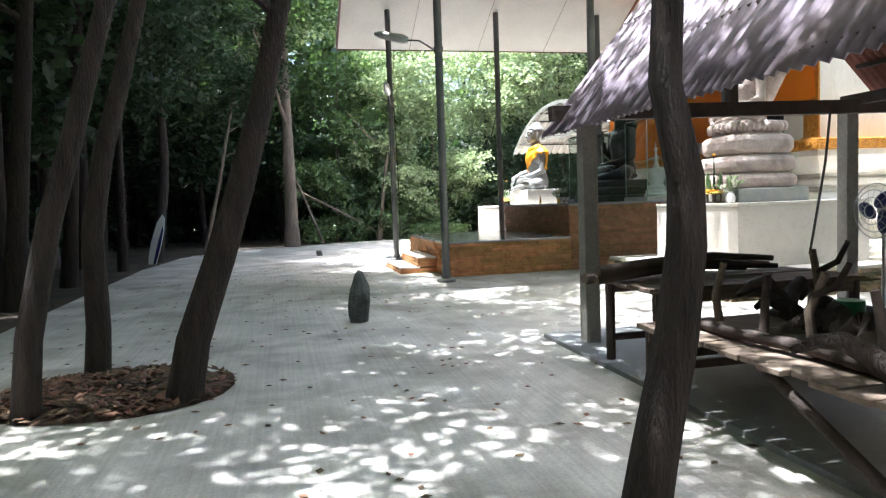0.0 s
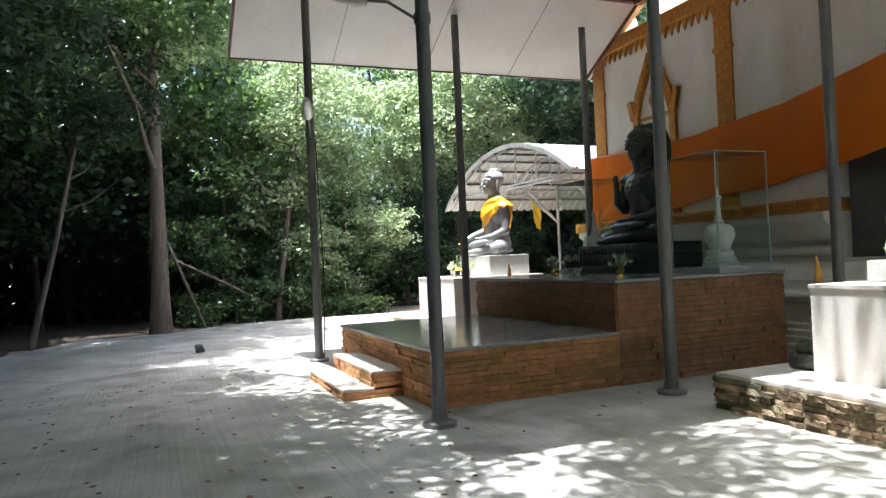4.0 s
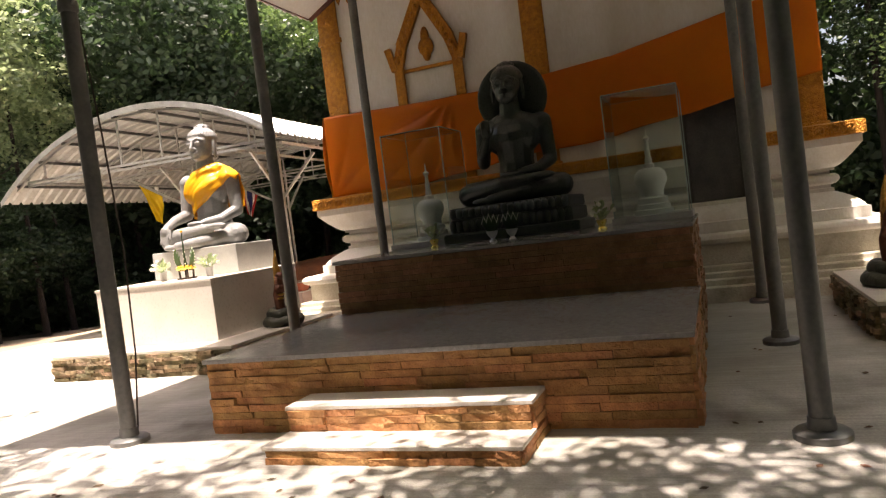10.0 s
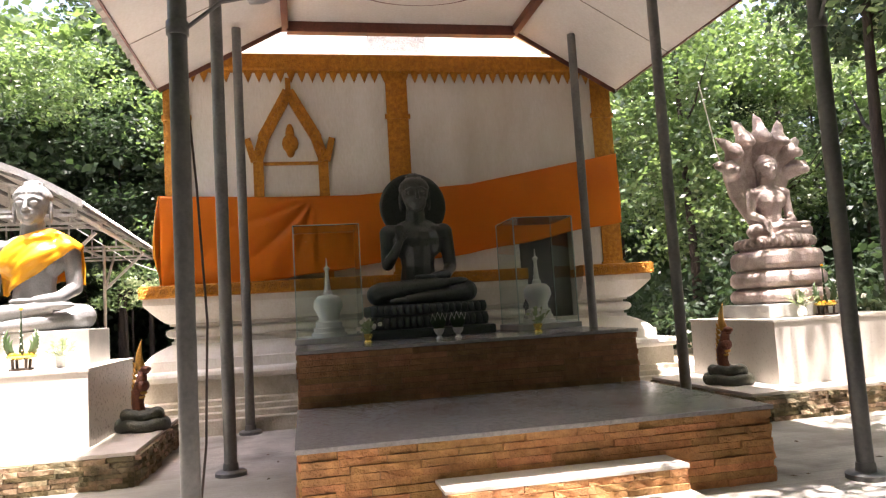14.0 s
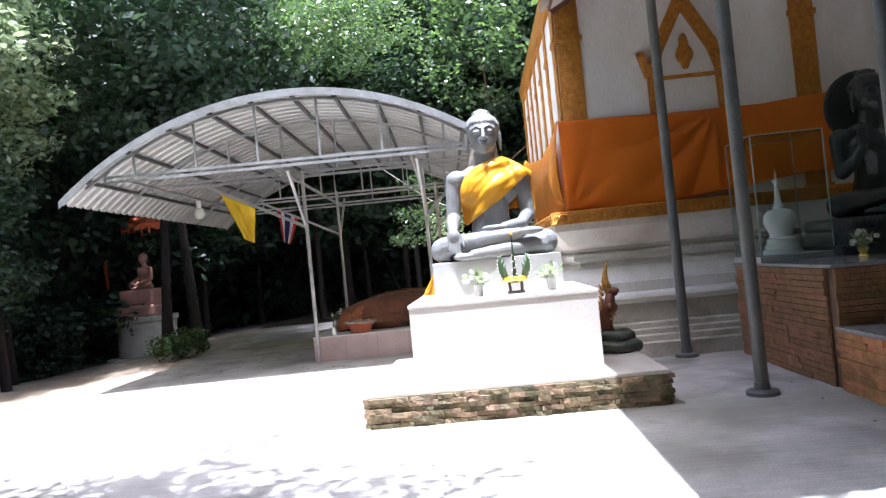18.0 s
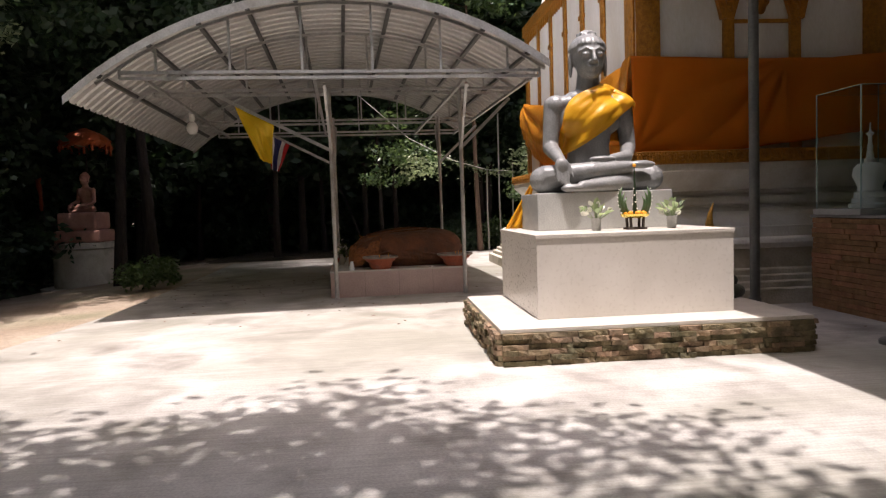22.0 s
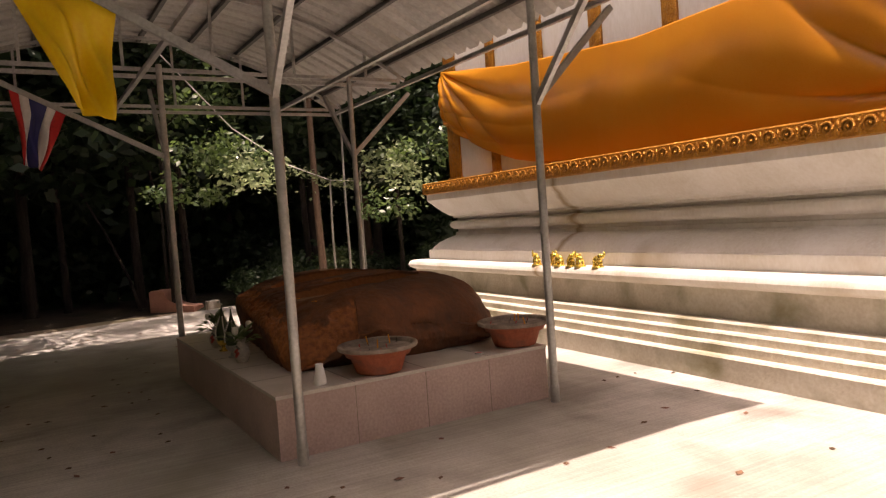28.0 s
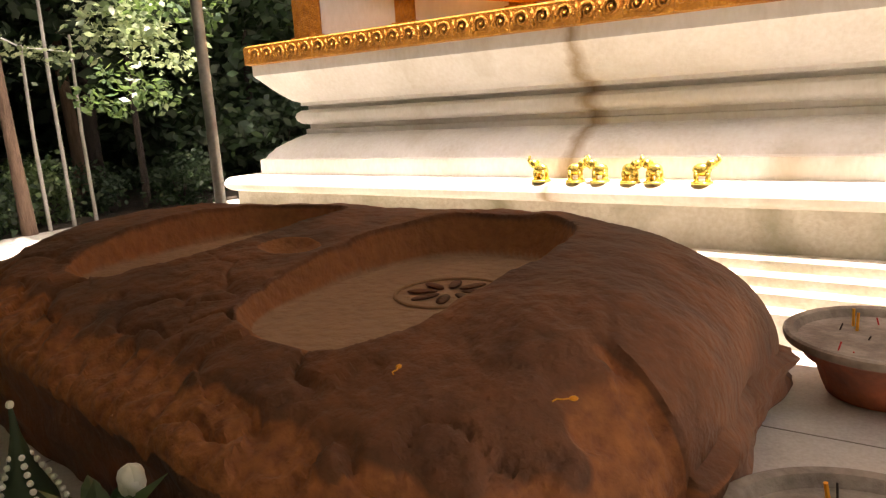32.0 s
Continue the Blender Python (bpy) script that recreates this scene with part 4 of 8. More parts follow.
# ---- pink plinth under the canopy ----
rock_plinth = thing("rock_plinth", (0, 0, 0), "low plinth clad in pale pink tiles with a cream top", "plinth")
RX0, RX1, RY0, RY1 = 12.46, 15.90, 20.60, 22.79
part("body", boxes((RX0, RX1, RY0, RY1, -0.02, 0.40)), M_PINK, rock_plinth)
part("top_slab", boxes((RX0 - 0.006, RX1 + 0.006, RY0 - 0.006, RY1 + 0.006, 0.40, 0.425), bevel=0.003), M_TILE_TOP, rock_plinth, "cream tiled top")
bm = bmesh.new()
for k in range(1, 6):
    xx = RX0 + (RX1 - RX0) * k / 6
    box(bm, xx - 0.002, xx + 0.002, RY0, RY1, 0.425, 0.4262)
for k in range(1, 4):
    yy = RY0 + (RY1 - RY0) * k / 4
    box(bm, RX0, RX1, yy - 0.002, yy + 0.002, 0.425, 0.4262)
    box(bm, RX0 - 0.0015, RX0, yy - 0.002, yy + 0.002, 0.0, 0.40)
part("tile_joint", bm, M_JOINT, rock_plinth)
rock_plinth.matrix_world = Matrix.Translation((RX0, RY1, 0)) @ pose(0, 0, 0, 0, 0, 2) @ Matrix.Translation((-RX0, -RY1, 0))


# ---- arched metal canopy over the rock ----
canopy = thing("canopy", (0, 0, 0), "open steel canopy with an arched ribbed metal roof", "canopy")
CU = Vector((math.cos(radians(3)), math.sin(radians(3)), 0))
CV = Vector((math.sin(radians(3)), -math.cos(radians(3)), 0))
C0 = Vector((10.45, 25.86, 0))
CLEN, CWID, CEAVE, CRISE = 7.85, 7.0, 2.89, 1.33
CEND = 6.3  # the south eave stops short of the full arch


def cp(u, v, z):
    p = C0 + CU * u + CV * v
    return Vector((p.x, p.y, z))


def arch(v):
    """Height of the sheet across the span."""
    half = CWID / 2
    rad = (half * half + CRISE * CRISE) / (2 * CRISE)
    return CEAVE + CRISE - rad + math.sqrt(rad * rad - (v - half) ** 2) - 0.10 * (max(0.0, v - half) / 2.8) ** 2


sv, sf = [], []
nu, nv = 248, 30
for i in range(nu + 1):
    u = CLEN * i / nu
    rib = (0.0, 0.0, 0.0, 0.0, 0.0, 0.045, 0.045, 0.0)[i % 8]
    for j in range(nv + 1):
        v_ = CEND * j / nv
        sv.append(cp(u, v_, arch(v_) + rib))
for i in range(nu):
    for j in range(nv):
        a = i * (nv + 1) + j
        sf.append((a, a + nv + 1, a + nv + 2, a + 1))
obj("roof_sheet", sv, sf, M_SHEET, canopy, "arched ribbed pale metal sheet")
for u0 in (-0.03, CLEN - 0.02):
    fv, ff = [], []
    for j in range(nv + 1):
        v_ = CEND * j / nv
        fv += [cp(u0, v_, arch(v_) + 0.05), cp(u0, v_, arch(v_) - 0.06), cp(u0 + 0.16, v_, arch(v_) + 0.055)]
        if j:
            a = (j - 1) * 3
            ff += [(a, a + 1, a + 4, a + 3), (a + 2, a, a + 3, a + 5)]
    obj("edge_flashing", fv, ff, M_GALV, canopy, "bent metal edge strip")
for k in range(10):
    v_ = 0.42 + k * (CEND - 0.70) / 9
    bar("purlin", cp(0.05, v_, arch(v_) - 0.035), cp(CLEN - 0.05, v_, arch(v_) - 0.035), 0.05, 0.05, M_PURLIN, canopy)
TRUSS_U = (0.09, 1.75, 5.4, 7.5)
for n_, u in enumerate(TRUSS_U):
    z0 = 3.24 if n_ == 0 else 3.30 - 0.02 * n_
    va, vb = 0.66, CEND - 0.12
    for dz in (0.0, -0.075):
        bar("truss_chord", cp(u, va, z0 + dz), cp(u, vb, z0 + dz), 0.04, 0.04, M_GALV, canopy)
    last = None
    for j in range(nv + 1):
        v_ = va - 0.3 + (vb - va + 0.38) * j / nv
        p = cp(u, v_, arch(v_) - 0.075)
        if last is not None and j % 3 == 0:
            bar("truss_arch", last, p, 0.04, 0.04, M_GALV, canopy)
            last = p
        elif last is None:
            last = p
    for k in range(6):
        v_ = va + 0.45 + k * (vb - va - 0.9) / 5
        bar("truss_strut", cp(u, v_, z0), cp(u, v_, arch(v_) - 0.08), 0.03, 0.03, M_GALV, canopy)
    bar("truss_strut", cp(u, va, z0 - 0.08), cp(u, va, arch(va) - 0.08), 0.03, 0.03, M_GALV, canopy)
    bar("truss_strut", cp(u, vb, z0 - 0.08), cp(u, vb, arch(vb) - 0.08), 0.03, 0.03, M_GALV, canopy)
for v_ in (0.9, 3.1, 5.2, CEND - 0.15):
    bar("long_beam", cp(0.42, v_, 3.20), cp(7.5, v_, 3.16), 0.045, 0.045, M_GALV, canopy)
CPOSTS = [(12.32, 22.685), (12.405, 20.635), (15.945, 22.85), (16.12, 20.66)]
for n_, (x, y) in enumerate(CPOSTS):
    v, f = tube([(x, y, 0.0), (x, y, 3.3)], 0.032, 14)
    post = smoothed(obj("post", v, f, M_GALV, canopy, "galvanised pipe post"))
    v, f = tube([(x, y, 0.0), (x, y, 0.13)], 0.037, 14)
    smoothed(obj("post_sleeve", v, f, M_GALV, post))
    s = 1 if n_ in (0, 2) else -1
    bar("brace", (x, y, 2.33), (x, y + (1.72 if s > 0 else -0.80), 3.22 if s > 0 else 3.10), 0.04, 0.05, M_GALV, canopy)
    bar("brace", (x, y, 2.3), (x + (-0.9 if n_ < 2 else 0.9), y, 3.2), 0.04, 0.05, M_GALV, canopy)

# ---- bulb and flags under the canopy ----
bulb = thing("hanging_bulb", (13.95, 25.18, 3.03), "white spiral energy-saving bulb hanging from a short flex", "light bulb")
v, f = lathe([(0.027, 0.175), (0.047, 0.16), (0.051, 0.04), (0.04, 0.0)], 14)
smoothed(obj("socket", v, f, M_WHITE, bulb))
v, f = lathe([(0.027, 0.0), (0.074, -0.027), (0.10, -0.095), (0.095, -0.16), (0.054, -0.215), (0.013, -0.222)], 16)
smoothed(obj("glass", v, f, M_WHITE, bulb, "milky white bulb"))
v, f = tube([(0, 0, 0.16), (0.02, 0.01, 0.22), (0.0, 0.0, 0.30)], 0.007, 6)
obj("flex", v, f, M_WHITE, bulb)


def flag(name, hoist, foot, tip, stripes, label, seed):
    """A limp flag: its hoist runs down a brace from hoist to foot, the fly hangs to a narrow tip."""
    t_ = thing(name, hoist, label, "flag", "flags on the canopy")
    n, m = 18, 28
    al, tp = Vector(foot) - Vector(hoist), Vector(tip) - Vector(hoist)
    grid = {}
    for i in range(n + 1):
        for j in range(m + 1):
            u, w = i / n, j / m
            pull = w ** 0.8
            c = (al * u).lerp(tp + al * ((u - 0.5) * 0.30), pull)
            fold = (0.06 * math.sin(u * 7 + w * 4 + seed) + 0.025 * math.sin(u * 17 - w * 6)) * min(1, 4 * w)
            grid[i, j] = (c.x + fold, c.y + 0.35 * fold, c.z + 0.10 * w * (1 - w) * math.sin(u * 3.1))
    for a, b, mat_ in stripes:  # the stripes run down the cloth
        vs, fs = [], []
        i0, i1 = round(a * n), round(b * n)
        for i in range(i0, i1 + 1):
            vs += [grid[i, j] for j in range(m + 1)]
        for i in range(i1 - i0):
            for j in range(m):
                q = i * (m + 1) + j
                fs.append((q, q + 1, q + m + 2, q + m + 1))
        ob = obj("cloth" if len(stripes) == 1 else "stripe", vs, fs, mat_, t_, smooth=True)
        s = ob.modifiers.new("thickness", "SOLIDIFY")
        s.thickness = 0.003
    return t_


flag("yellow_flag", (12.3, 24.12, 3.04), (12.3, 23.54, 2.74), (12.33, 23.70, 2.19), [(0, 1, M_YELLOWFLAG)], "limp yellow cloth flag hanging from a canopy brace", 1)
flag("striped_flag", (15.95, 24.22, 3.06), (15.95, 23.74, 2.80), (15.98, 24.08, 2.26), [(0, 0.17, M_RED), (0.17, 0.33, M_WHITECLOTH), (0.33, 0.67, M_BLUE), (0.67, 0.83, M_WHITECLOTH), (0.83, 1, M_RED)], "limp red, white and blue striped flag hanging from a canopy brace", 2)


# ---- statues: each one plain mesh ----
def seated(raised=False, halo=False, size=1.0, hair=True):
    """A seated figure that faces -x, with its base at z = 0, as overlapping solids."""
    L = []
    # crossed legs: the right shin lies on the left one
    L += [limb([(0.10, 0.18, 0.17), (-0.16, 0.56, 0.16), (-0.18, 0.60, 0.155)], [0.17, 0.155, 0.145]),
          limb([(0.10, -0.18, 0.17), (-0.16, -0.56, 0.15), (-0.18, -0.60, 0.15)], [0.17, 0.155, 0.145]),
          limb([(-0.20, -0.56, 0.13), (-0.40, -0.12, 0.09), (-0.46, 0.24, 0.07)], [0.135, 0.085, 0.06]),
          limb([(-0.20, 0.56, 0.18), (-0.36, 0.10, 0.235), (-0.38, -0.30, 0.27)], [0.135, 0.095, 0.06]),
          ball((-0.40, -0.42, 0.285), (0.07, 0.16, 0.045)), ball((-0.47, 0.34, 0.055), (0.07, 0.14, 0.045)),
          ball((0.02, 0, 0.10), (0.34, 0.52, 0.10))]
    # trunk, shoulders, neck
    L += [limb([(0.12, 0, 0.22), (0.09, 0, 0.52), (0.08, 0, 0.78)], [0.27, 0.225, 0.26]), ball((0.07, 0, 0.84), (0.22, 0.37, 0.27)),
          ball((0.09, 0.365, 0.985), (0.13, 0.14, 0.12)), ball((0.09, -0.365, 0.985), (0.13, 0.14, 0.12)),
          ball((0.08, 0, 1.05), (0.15, 0.30, 0.12)), ball((0.085, 0.22, 1.0), (0.13, 0.22, 0.10)), ball((0.085, -0.22, 1.0), (0.13, 0.22, 0.10)), limb([(0.08, 0, 1.05), (0.06, 0, 1.30)], [0.15, 0.125])]
    # head
    L += [ball((0.04, 0, 1.52), (0.205, 0.185, 0.21)), ball((-0.01, 0, 1.40), (0.155, 0.152, 0.15)), ball((-0.10, 0, 1.305), (0.055, 0.07, 0.05)), ball((0.07, 0, 1.57), (0.213, 0.197, 0.175)),
          ball((0.09, 0, 1.735), (0.11, 0.11, 0.08)),
          ball((0.06, 0.197, 1.42), (0.04, 0.024, 0.14)), ball((0.06, -0.197, 1.42), (0.04, 0.024, 0.14)),
          limb([(-0.158, 0, 1.545), (-0.205, 0, 1.43)], [0.017, 0.030], 8), ball((-0.172, 0.028, 1.425), (0.02, 0.02, 0.016), 8, 6), ball((-0.172, -0.028, 1.425), (0.02, 0.02, 0.016), 8, 6),
          ball((-0.158, 0.0, 1.367), (0.022, 0.058, 0.011)), ball((-0.152, 0.0, 1.340), (0.022, 0.045, 0.013)),
          ball((-0.140, 0.076, 1.505), (0.030, 0.047, 0.024)), ball((-0.140, -0.076, 1.505), (0.030, 0.047, 0.024)),
          limb([(-0.165, 0.02, 1.545), (-0.158, 0.075, 1.572), (-0.10, 0.145, 1.54)], 0.012, 6), limb([(-0.165, -0.02, 1.545), (-0.158, -0.075, 1.572), (-0.10, -0.145, 1.54)], 0.012, 6)]
    for k in range(12 * hair):  # rows of curls
        h = 0.10 + 0.86 * k / 11
        ring = max(6, round(30 * math.sqrt(1 - h * h)))
        for q in range(ring):
            a = 2 * math.pi * (q + 0.5 * (k % 2)) / ring
            c = math.sqrt(1 - h * h)
            p = Vector((0.07 + c * math.cos(a) * 0.213, c * math.sin(a) * 0.197, 1.57 + h * 0.175))
            if p.x > -0.06 or p.z > 1.625:
                L.append(ball(p, 0.020, 6, 4))
    for k in range(14 * hair):
        a = 2 * math.pi * k / 14
        L.append(ball((0.09 + 0.10 * math.cos(a), 0.10 * math.sin(a), 1.745 + 0.02 * (k % 2)), 0.02, 6, 4))
    # arms
    L += [limb([(0.09, -0.40, 0.98), (0.07, -0.445, 0.52)], [0.105, 0.088]), limb([(0.07, -0.445, 0.50), (-0.17, -0.34, 0.385), (-0.30, -0.14, 0.36)], [0.088, 0.072, 0.052]),
          ball((-0.34, -0.02, 0.36), (0.075, 0.15, 0.032))]
    if raised:
        L += [limb([(0.09, 0.40, 0.98), (0.03, 0.42, 0.58)], [0.105, 0.088]), limb([(0.03, 0.42, 0.56), (-0.14, 0.36, 0.66), (-0.21, 0.28, 0.82)], [0.085, 0.07, 0.05]), ball((-0.225, 0.27, 0.90), (0.028, 0.065, 0.085))]
        for k in range(4):
            L.append(limb([(-0.225, 0.225 + k * 0.031, 0.95), (-0.225, 0.225 + k * 0.031, 1.07 - abs(k - 1.5) * 0.015)], 0.016, 6))
        L.append(limb([(-0.225, 0.20, 0.88), (-0.24, 0.17, 0.95)], 0.016, 6))
    else:
        L += [limb([(0.09, 0.40, 0.98), (0.06, 0.445, 0.54)], [0.105, 0.088]), limb([(0.06, 0.445, 0.52), (-0.20, 0.46, 0.44), (-0.39, 0.45, 0.35)], [0.09, 0.075, 0.056]), ball((-0.44, 0.45, 0.29), (0.055, 0.08, 0.085))]
        for k in range(4):
            L.append(limb([(-0.455, 0.395 + k * 0.037, 0.27), (-0.485, 0.392 + k * 0.039, 0.09 + 0.02 * abs(k - 1))], [0.021, 0.016], 6))
        L.append(limb([(-0.43, 0.37, 0.30), (-0.47, 0.345, 0.18)], [0.02, 0.016], 6))
    if halo:
        v, f = lathe([(0.02, -0.025), (0.44, -0.025), (0.475, 0.0), (0.44, 0.025), (0.02, 0.025)], 48)
        mm = pose(0.24, 0, 1.37, 0, 90, 0)
        L.append(([mm @ Vector(q) for q in v], f))
    return [([Vector(q) * size for q in v], f) for v, f in L]


# grey figure with its block
v_block = boxes((8.40, 9.26, 18.865, 20.325, 1.11, 1.505), bevel=0.012)
tagged(part("statue_block", v_block, M_GREYBLOCK), "smooth grey cement block under the seated statue", "plinth")
BUDDHA = pose(8.86, 19.60, 1.495)
buddha = fused("seated_statue", seated(), M_GREYSTONE, 0.0105, 4)
buddha.matrix_world = BUDDHA
tagged(buddha, "large grey stone seated statue touching its knee", "statue")

# lotus throne and dark figure
throne = thing("lotus_throne", (8.93, 15.0, 1.15), "dark three-tiered lotus throne of the black statue", "throne")
for z0, z1, hx, hy, n_ in ((0.0, 0.12, 0.58, 0.82, 0), (0.12, 0.28, 0.52, 0.74, 18), (0.28, 0.42, 0.53, 0.72, 18)):
    bm = boxes((-hx, hx, -hy, hy, z0, z1), bevel=0.03)
    part("tier", bm, M_BLACK, throne)
    for s in range(n_):
        y = -hy + 0.04 + s * (2 * hy - 0.08) / (n_ - 1)
        v, f = ball((-hx, y, (z0 + z1) / 2), (0.035, 0.045, (z1 - z0) * 0.46), 8, 6)
        obj("petal", v, f, M_BLACK, throne, smooth=True)
black = fused("seated_statue", seated(raised=True, halo=True, size=0.97), M_BLACK, 0.0115, 2)
black.matrix_world = pose(9.0, 15.0, 1.56)
tagged(black, "black seated statue with a round halo and a raised hand", "statue")

# serpent statue on the south pedestal
tagged(part("statue_block", boxes((7.92, 8.98, 9.58, 10.70, 1.11, 1.29), bevel=0.02), M_GREYBLOCK), "thin pale cement slab under the serpent statue", "plinth")


def rounded_stack(profile, power=4.5, seg=44):
    """A solid of rounded-square rings of half size h at height z."""
    vs, fs = [], []
    for h, z in profile:
        for j in range(seg):
            a = 2 * math.pi * j / seg
            ca, sa = math.cos(a), math.sin(a)
            q = (abs(ca) ** power + abs(sa) ** power) ** (-1 / power)
            vs.append((h * ca * q, h * sa * q, z))
    for i in range(len(profile) - 1):
        for k in range(seg):
            a, b = i * seg + k, i * seg + (k + 1) % seg
            fs.append((a, b, b + seg, a + seg))
    fs.append(tuple(range(seg - 1, -1, -1)))
    fs.append(tuple(range((len(profile) - 1) * seg, len(profile) * seg)))
    return vs, fs


S = []
for z0, z1, h in ((0.0, 0.22, 0.52), (0.215, 0.46, 0.505), (0.455, 0.73, 0.485)):
    S.append(rounded_stack([(h - 0.10, z0), (h - 0.03, z0 + 0.02), (h, z0 + 0.07), (h, z1 - 0.09), (h - 0.03, z1 - 0.03), (h - 0.11, z1)]))
S.append(rounded_stack([(0.36, 0.70), (0.39, 0.90)]))
for j in range(30):
    a = 2 * math.pi * j / 30
    ca, sa = math.cos(a), math.sin(a)
    q = (abs(ca) ** 4.5 + abs(sa) ** 4.5) ** (-1 / 4.5)
    S.append(ball((0.40 * ca * q, 0.40 * sa * q, 0.82), (0.045, 0.045, 0.07), 8, 6))
S += [([Vector((q.x - 0.03, q.y, q.z + 0.87)) for q in v], f) for v, f in seated(size=0.66)]
for k in range(7):
    a = (k - 3) / 3 * 1.35
    sy, cz = math.sin(a), math.cos(a)
    r1 = 0.50 + 0.10 * cz
    p = [(0.16, 0.10 * sy, 1.15), (0.27, 0.30 * sy, 1.55 + 0.10 * cz), (0.22, (r1 - 0.12) * sy, 1.72 + 0.42 * cz), (0.06, r1 * sy, 1.74 + 0.62 * cz)]
    S.append(limb(p, [0.13, 0.13, 0.125, 0.115]))
    S.append(limb([p[3], (-0.10, (r1 + 0.02) * sy, 1.70 + 0.58 * cz)], [0.12, 0.06]))
    S.append(limb([p[3], (0.10, (r1 + 0.15) * sy, 1.76 + 0.80 * cz), (0.16, (r1 + 0.25) * sy, 1.78 + 0.90 * cz)], [0.10, 0.065, 0.012]))
S.append(ball((0.27, 0, 1.60), (0.09, 0.36, 0.46)))
naga = fused("serpent_statue", S, M_NAGA, 0.0135, 1)
naga.matrix_world = pose(8.45, 10.14, 1.285)
tagged(naga, "pinkish cement statue seated on serpent coils under a seven-headed hood", "statue")


def guardian(x, y, turn):
    """A serpent rearing from two low coils, with a gilt crest, as one mesh."""
    G = []  # solid, red share, gilt share
    for z, r, t_ in ((0.065, 0.20, 0.07), (0.175, 0.15, 0.062)):
        pts = [(r * 1.3 * math.cos(2 * math.pi * j / 28), r * math.sin(2 * math.pi * j / 28), z + 0.012 * math.sin(j * 1.1)) for j in range(29)]
        G += [(tube(pts, t_, 12, False), 0, 0), (ball((0, 0, z), (r * 1.2, r * 0.9, 0.055)), 0, 0)]
    G += [(limb([(0.02, 0, 0.16), (0.06, 0, 0.30), (0.05, 0, 0.42), (0.0, 0, 0.55), (-0.02, 0, 0.66)], [0.07, 0.066, 0.075, 0.062, 0.05], 14), 1, 0),
          (ball((-0.01, 0, 0.50), (0.075, 0.085, 0.075)), 1, 0.2), (ball((-0.055, 0, 0.685), (0.075, 0.05, 0.042)), 1, 0.3), (ball((-0.05, 0, 0.645), (0.055, 0.04, 0.02)), 1, 0),
          (limb([(0.0, 0, 0.70), (0.03, 0, 0.80), (0.02, 0, 0.90), (-0.015, 0, 1.02)], [0.05, 0.042, 0.026, 0.006], 12), 0.2, 1)]
    for k in range(8):
        z = 0.26 + 0.065 * k
        bx = 0.115 - 0.12 * max(0.0, (z - 0.36))
        G.append((limb([(bx, 0, z), (bx + 0.035, 0, z + 0.055)], [0.026, 0.006], 6), 0.2, 1))
    for k in range(5):
        G.append((ball((-0.028 + 0.03 * abs(k - 2), 0, 0.32 + 0.05 * k), (0.03, 0.05, 0.022)), 0.4, 0.7))
    vs, fs, red, gilt = [], [], [], []
    for (v, f), a, b in G:
        o = len(vs)
        vs += [tuple(q) for q in v]
        fs += [tuple(q + o for q in g) for g in f]
        red += [float(a)] * len(v)
        gilt += [float(b)] * len(v)
    ob = obj("serpent_figure", vs, fs, M_BRONZE, smooth=True)
    for name_, vals in (("red", red), ("gilt", gilt)):
        ob.data.attributes.new(name_, "FLOAT", "POINT").data.foreach_set("value", vals)
    ob.matrix_world = pose(x, y, 0.32, 0, 0, turn)
    return tagged(ob, "small painted serpent figure with gilt crest rearing from dark coils", "statue", "serpent figures")


guardian(8.55, 18.36, 60)
guardian(8.05, 11.28, 20)


# ---- robe sash over the grey figure ----
TORSO = [((0.07, 0, 0.84), (0.23, 0.38, 0.28)), ((0.09, -0.365, 0.985), (0.14, 0.15, 0.13)), ((0.08, -0.42, 0.80), (0.115, 0.115, 0.26)), ((0.08, 0, 1.08), (0.165, 0.25, 0.15)), ((0.09, 0, 0.52), (0.235, 0.245, 0.30))]


def torso_x(y, z, back=False):
    """The skin of the torso in front of (or behind) a point, softly blended."""
    acc, k = 0.0, 0.022
    for c, r in TORSO:
        q = 1 - ((y - c[1]) / r[1]) ** 2 - ((z - c[2]) / r[2]) ** 2
        depth = r[0] * math.sqrt(max(0.0, q)) if q > 0 else 0.25 * r[0] * max(-1.2, q)
        acc += math.exp(((depth + c[0]) if back else (depth - c[0])) / k)
    s = k * math.log(acc)
    return s if back else -s


def sheet(rows, label):
    vs, fs = [], []
    m = len(rows[0])
    for r_ in rows:
        vs += r_
    for i in range(len(rows) - 1):
        for j in range(m - 1):
            a = i * m + j
            fs.append((a, a + 1, a + m + 1, a + m))
    return vs, fs


def bend(keys, u):
    """A point on a smooth line through keys."""
    n = len(keys) - 1
    i = min(n - 1, int(u * n))
    w = u * n - i
    p0, p1_, p2_, p3_ = (Vector(keys[max(0, i - 1)]), Vector(keys[i]), Vector(keys[i + 1]), Vector(keys[min(n, i + 2)]))
    return 0.5 * (2 * p1_ + (p2_ - p0) * w + (2 * p0 - 5 * p1_ + 4 * p2_ - p3_) * w * w + (3 * p1_ - p0 - 3 * p2_ + p3_) * w ** 3)


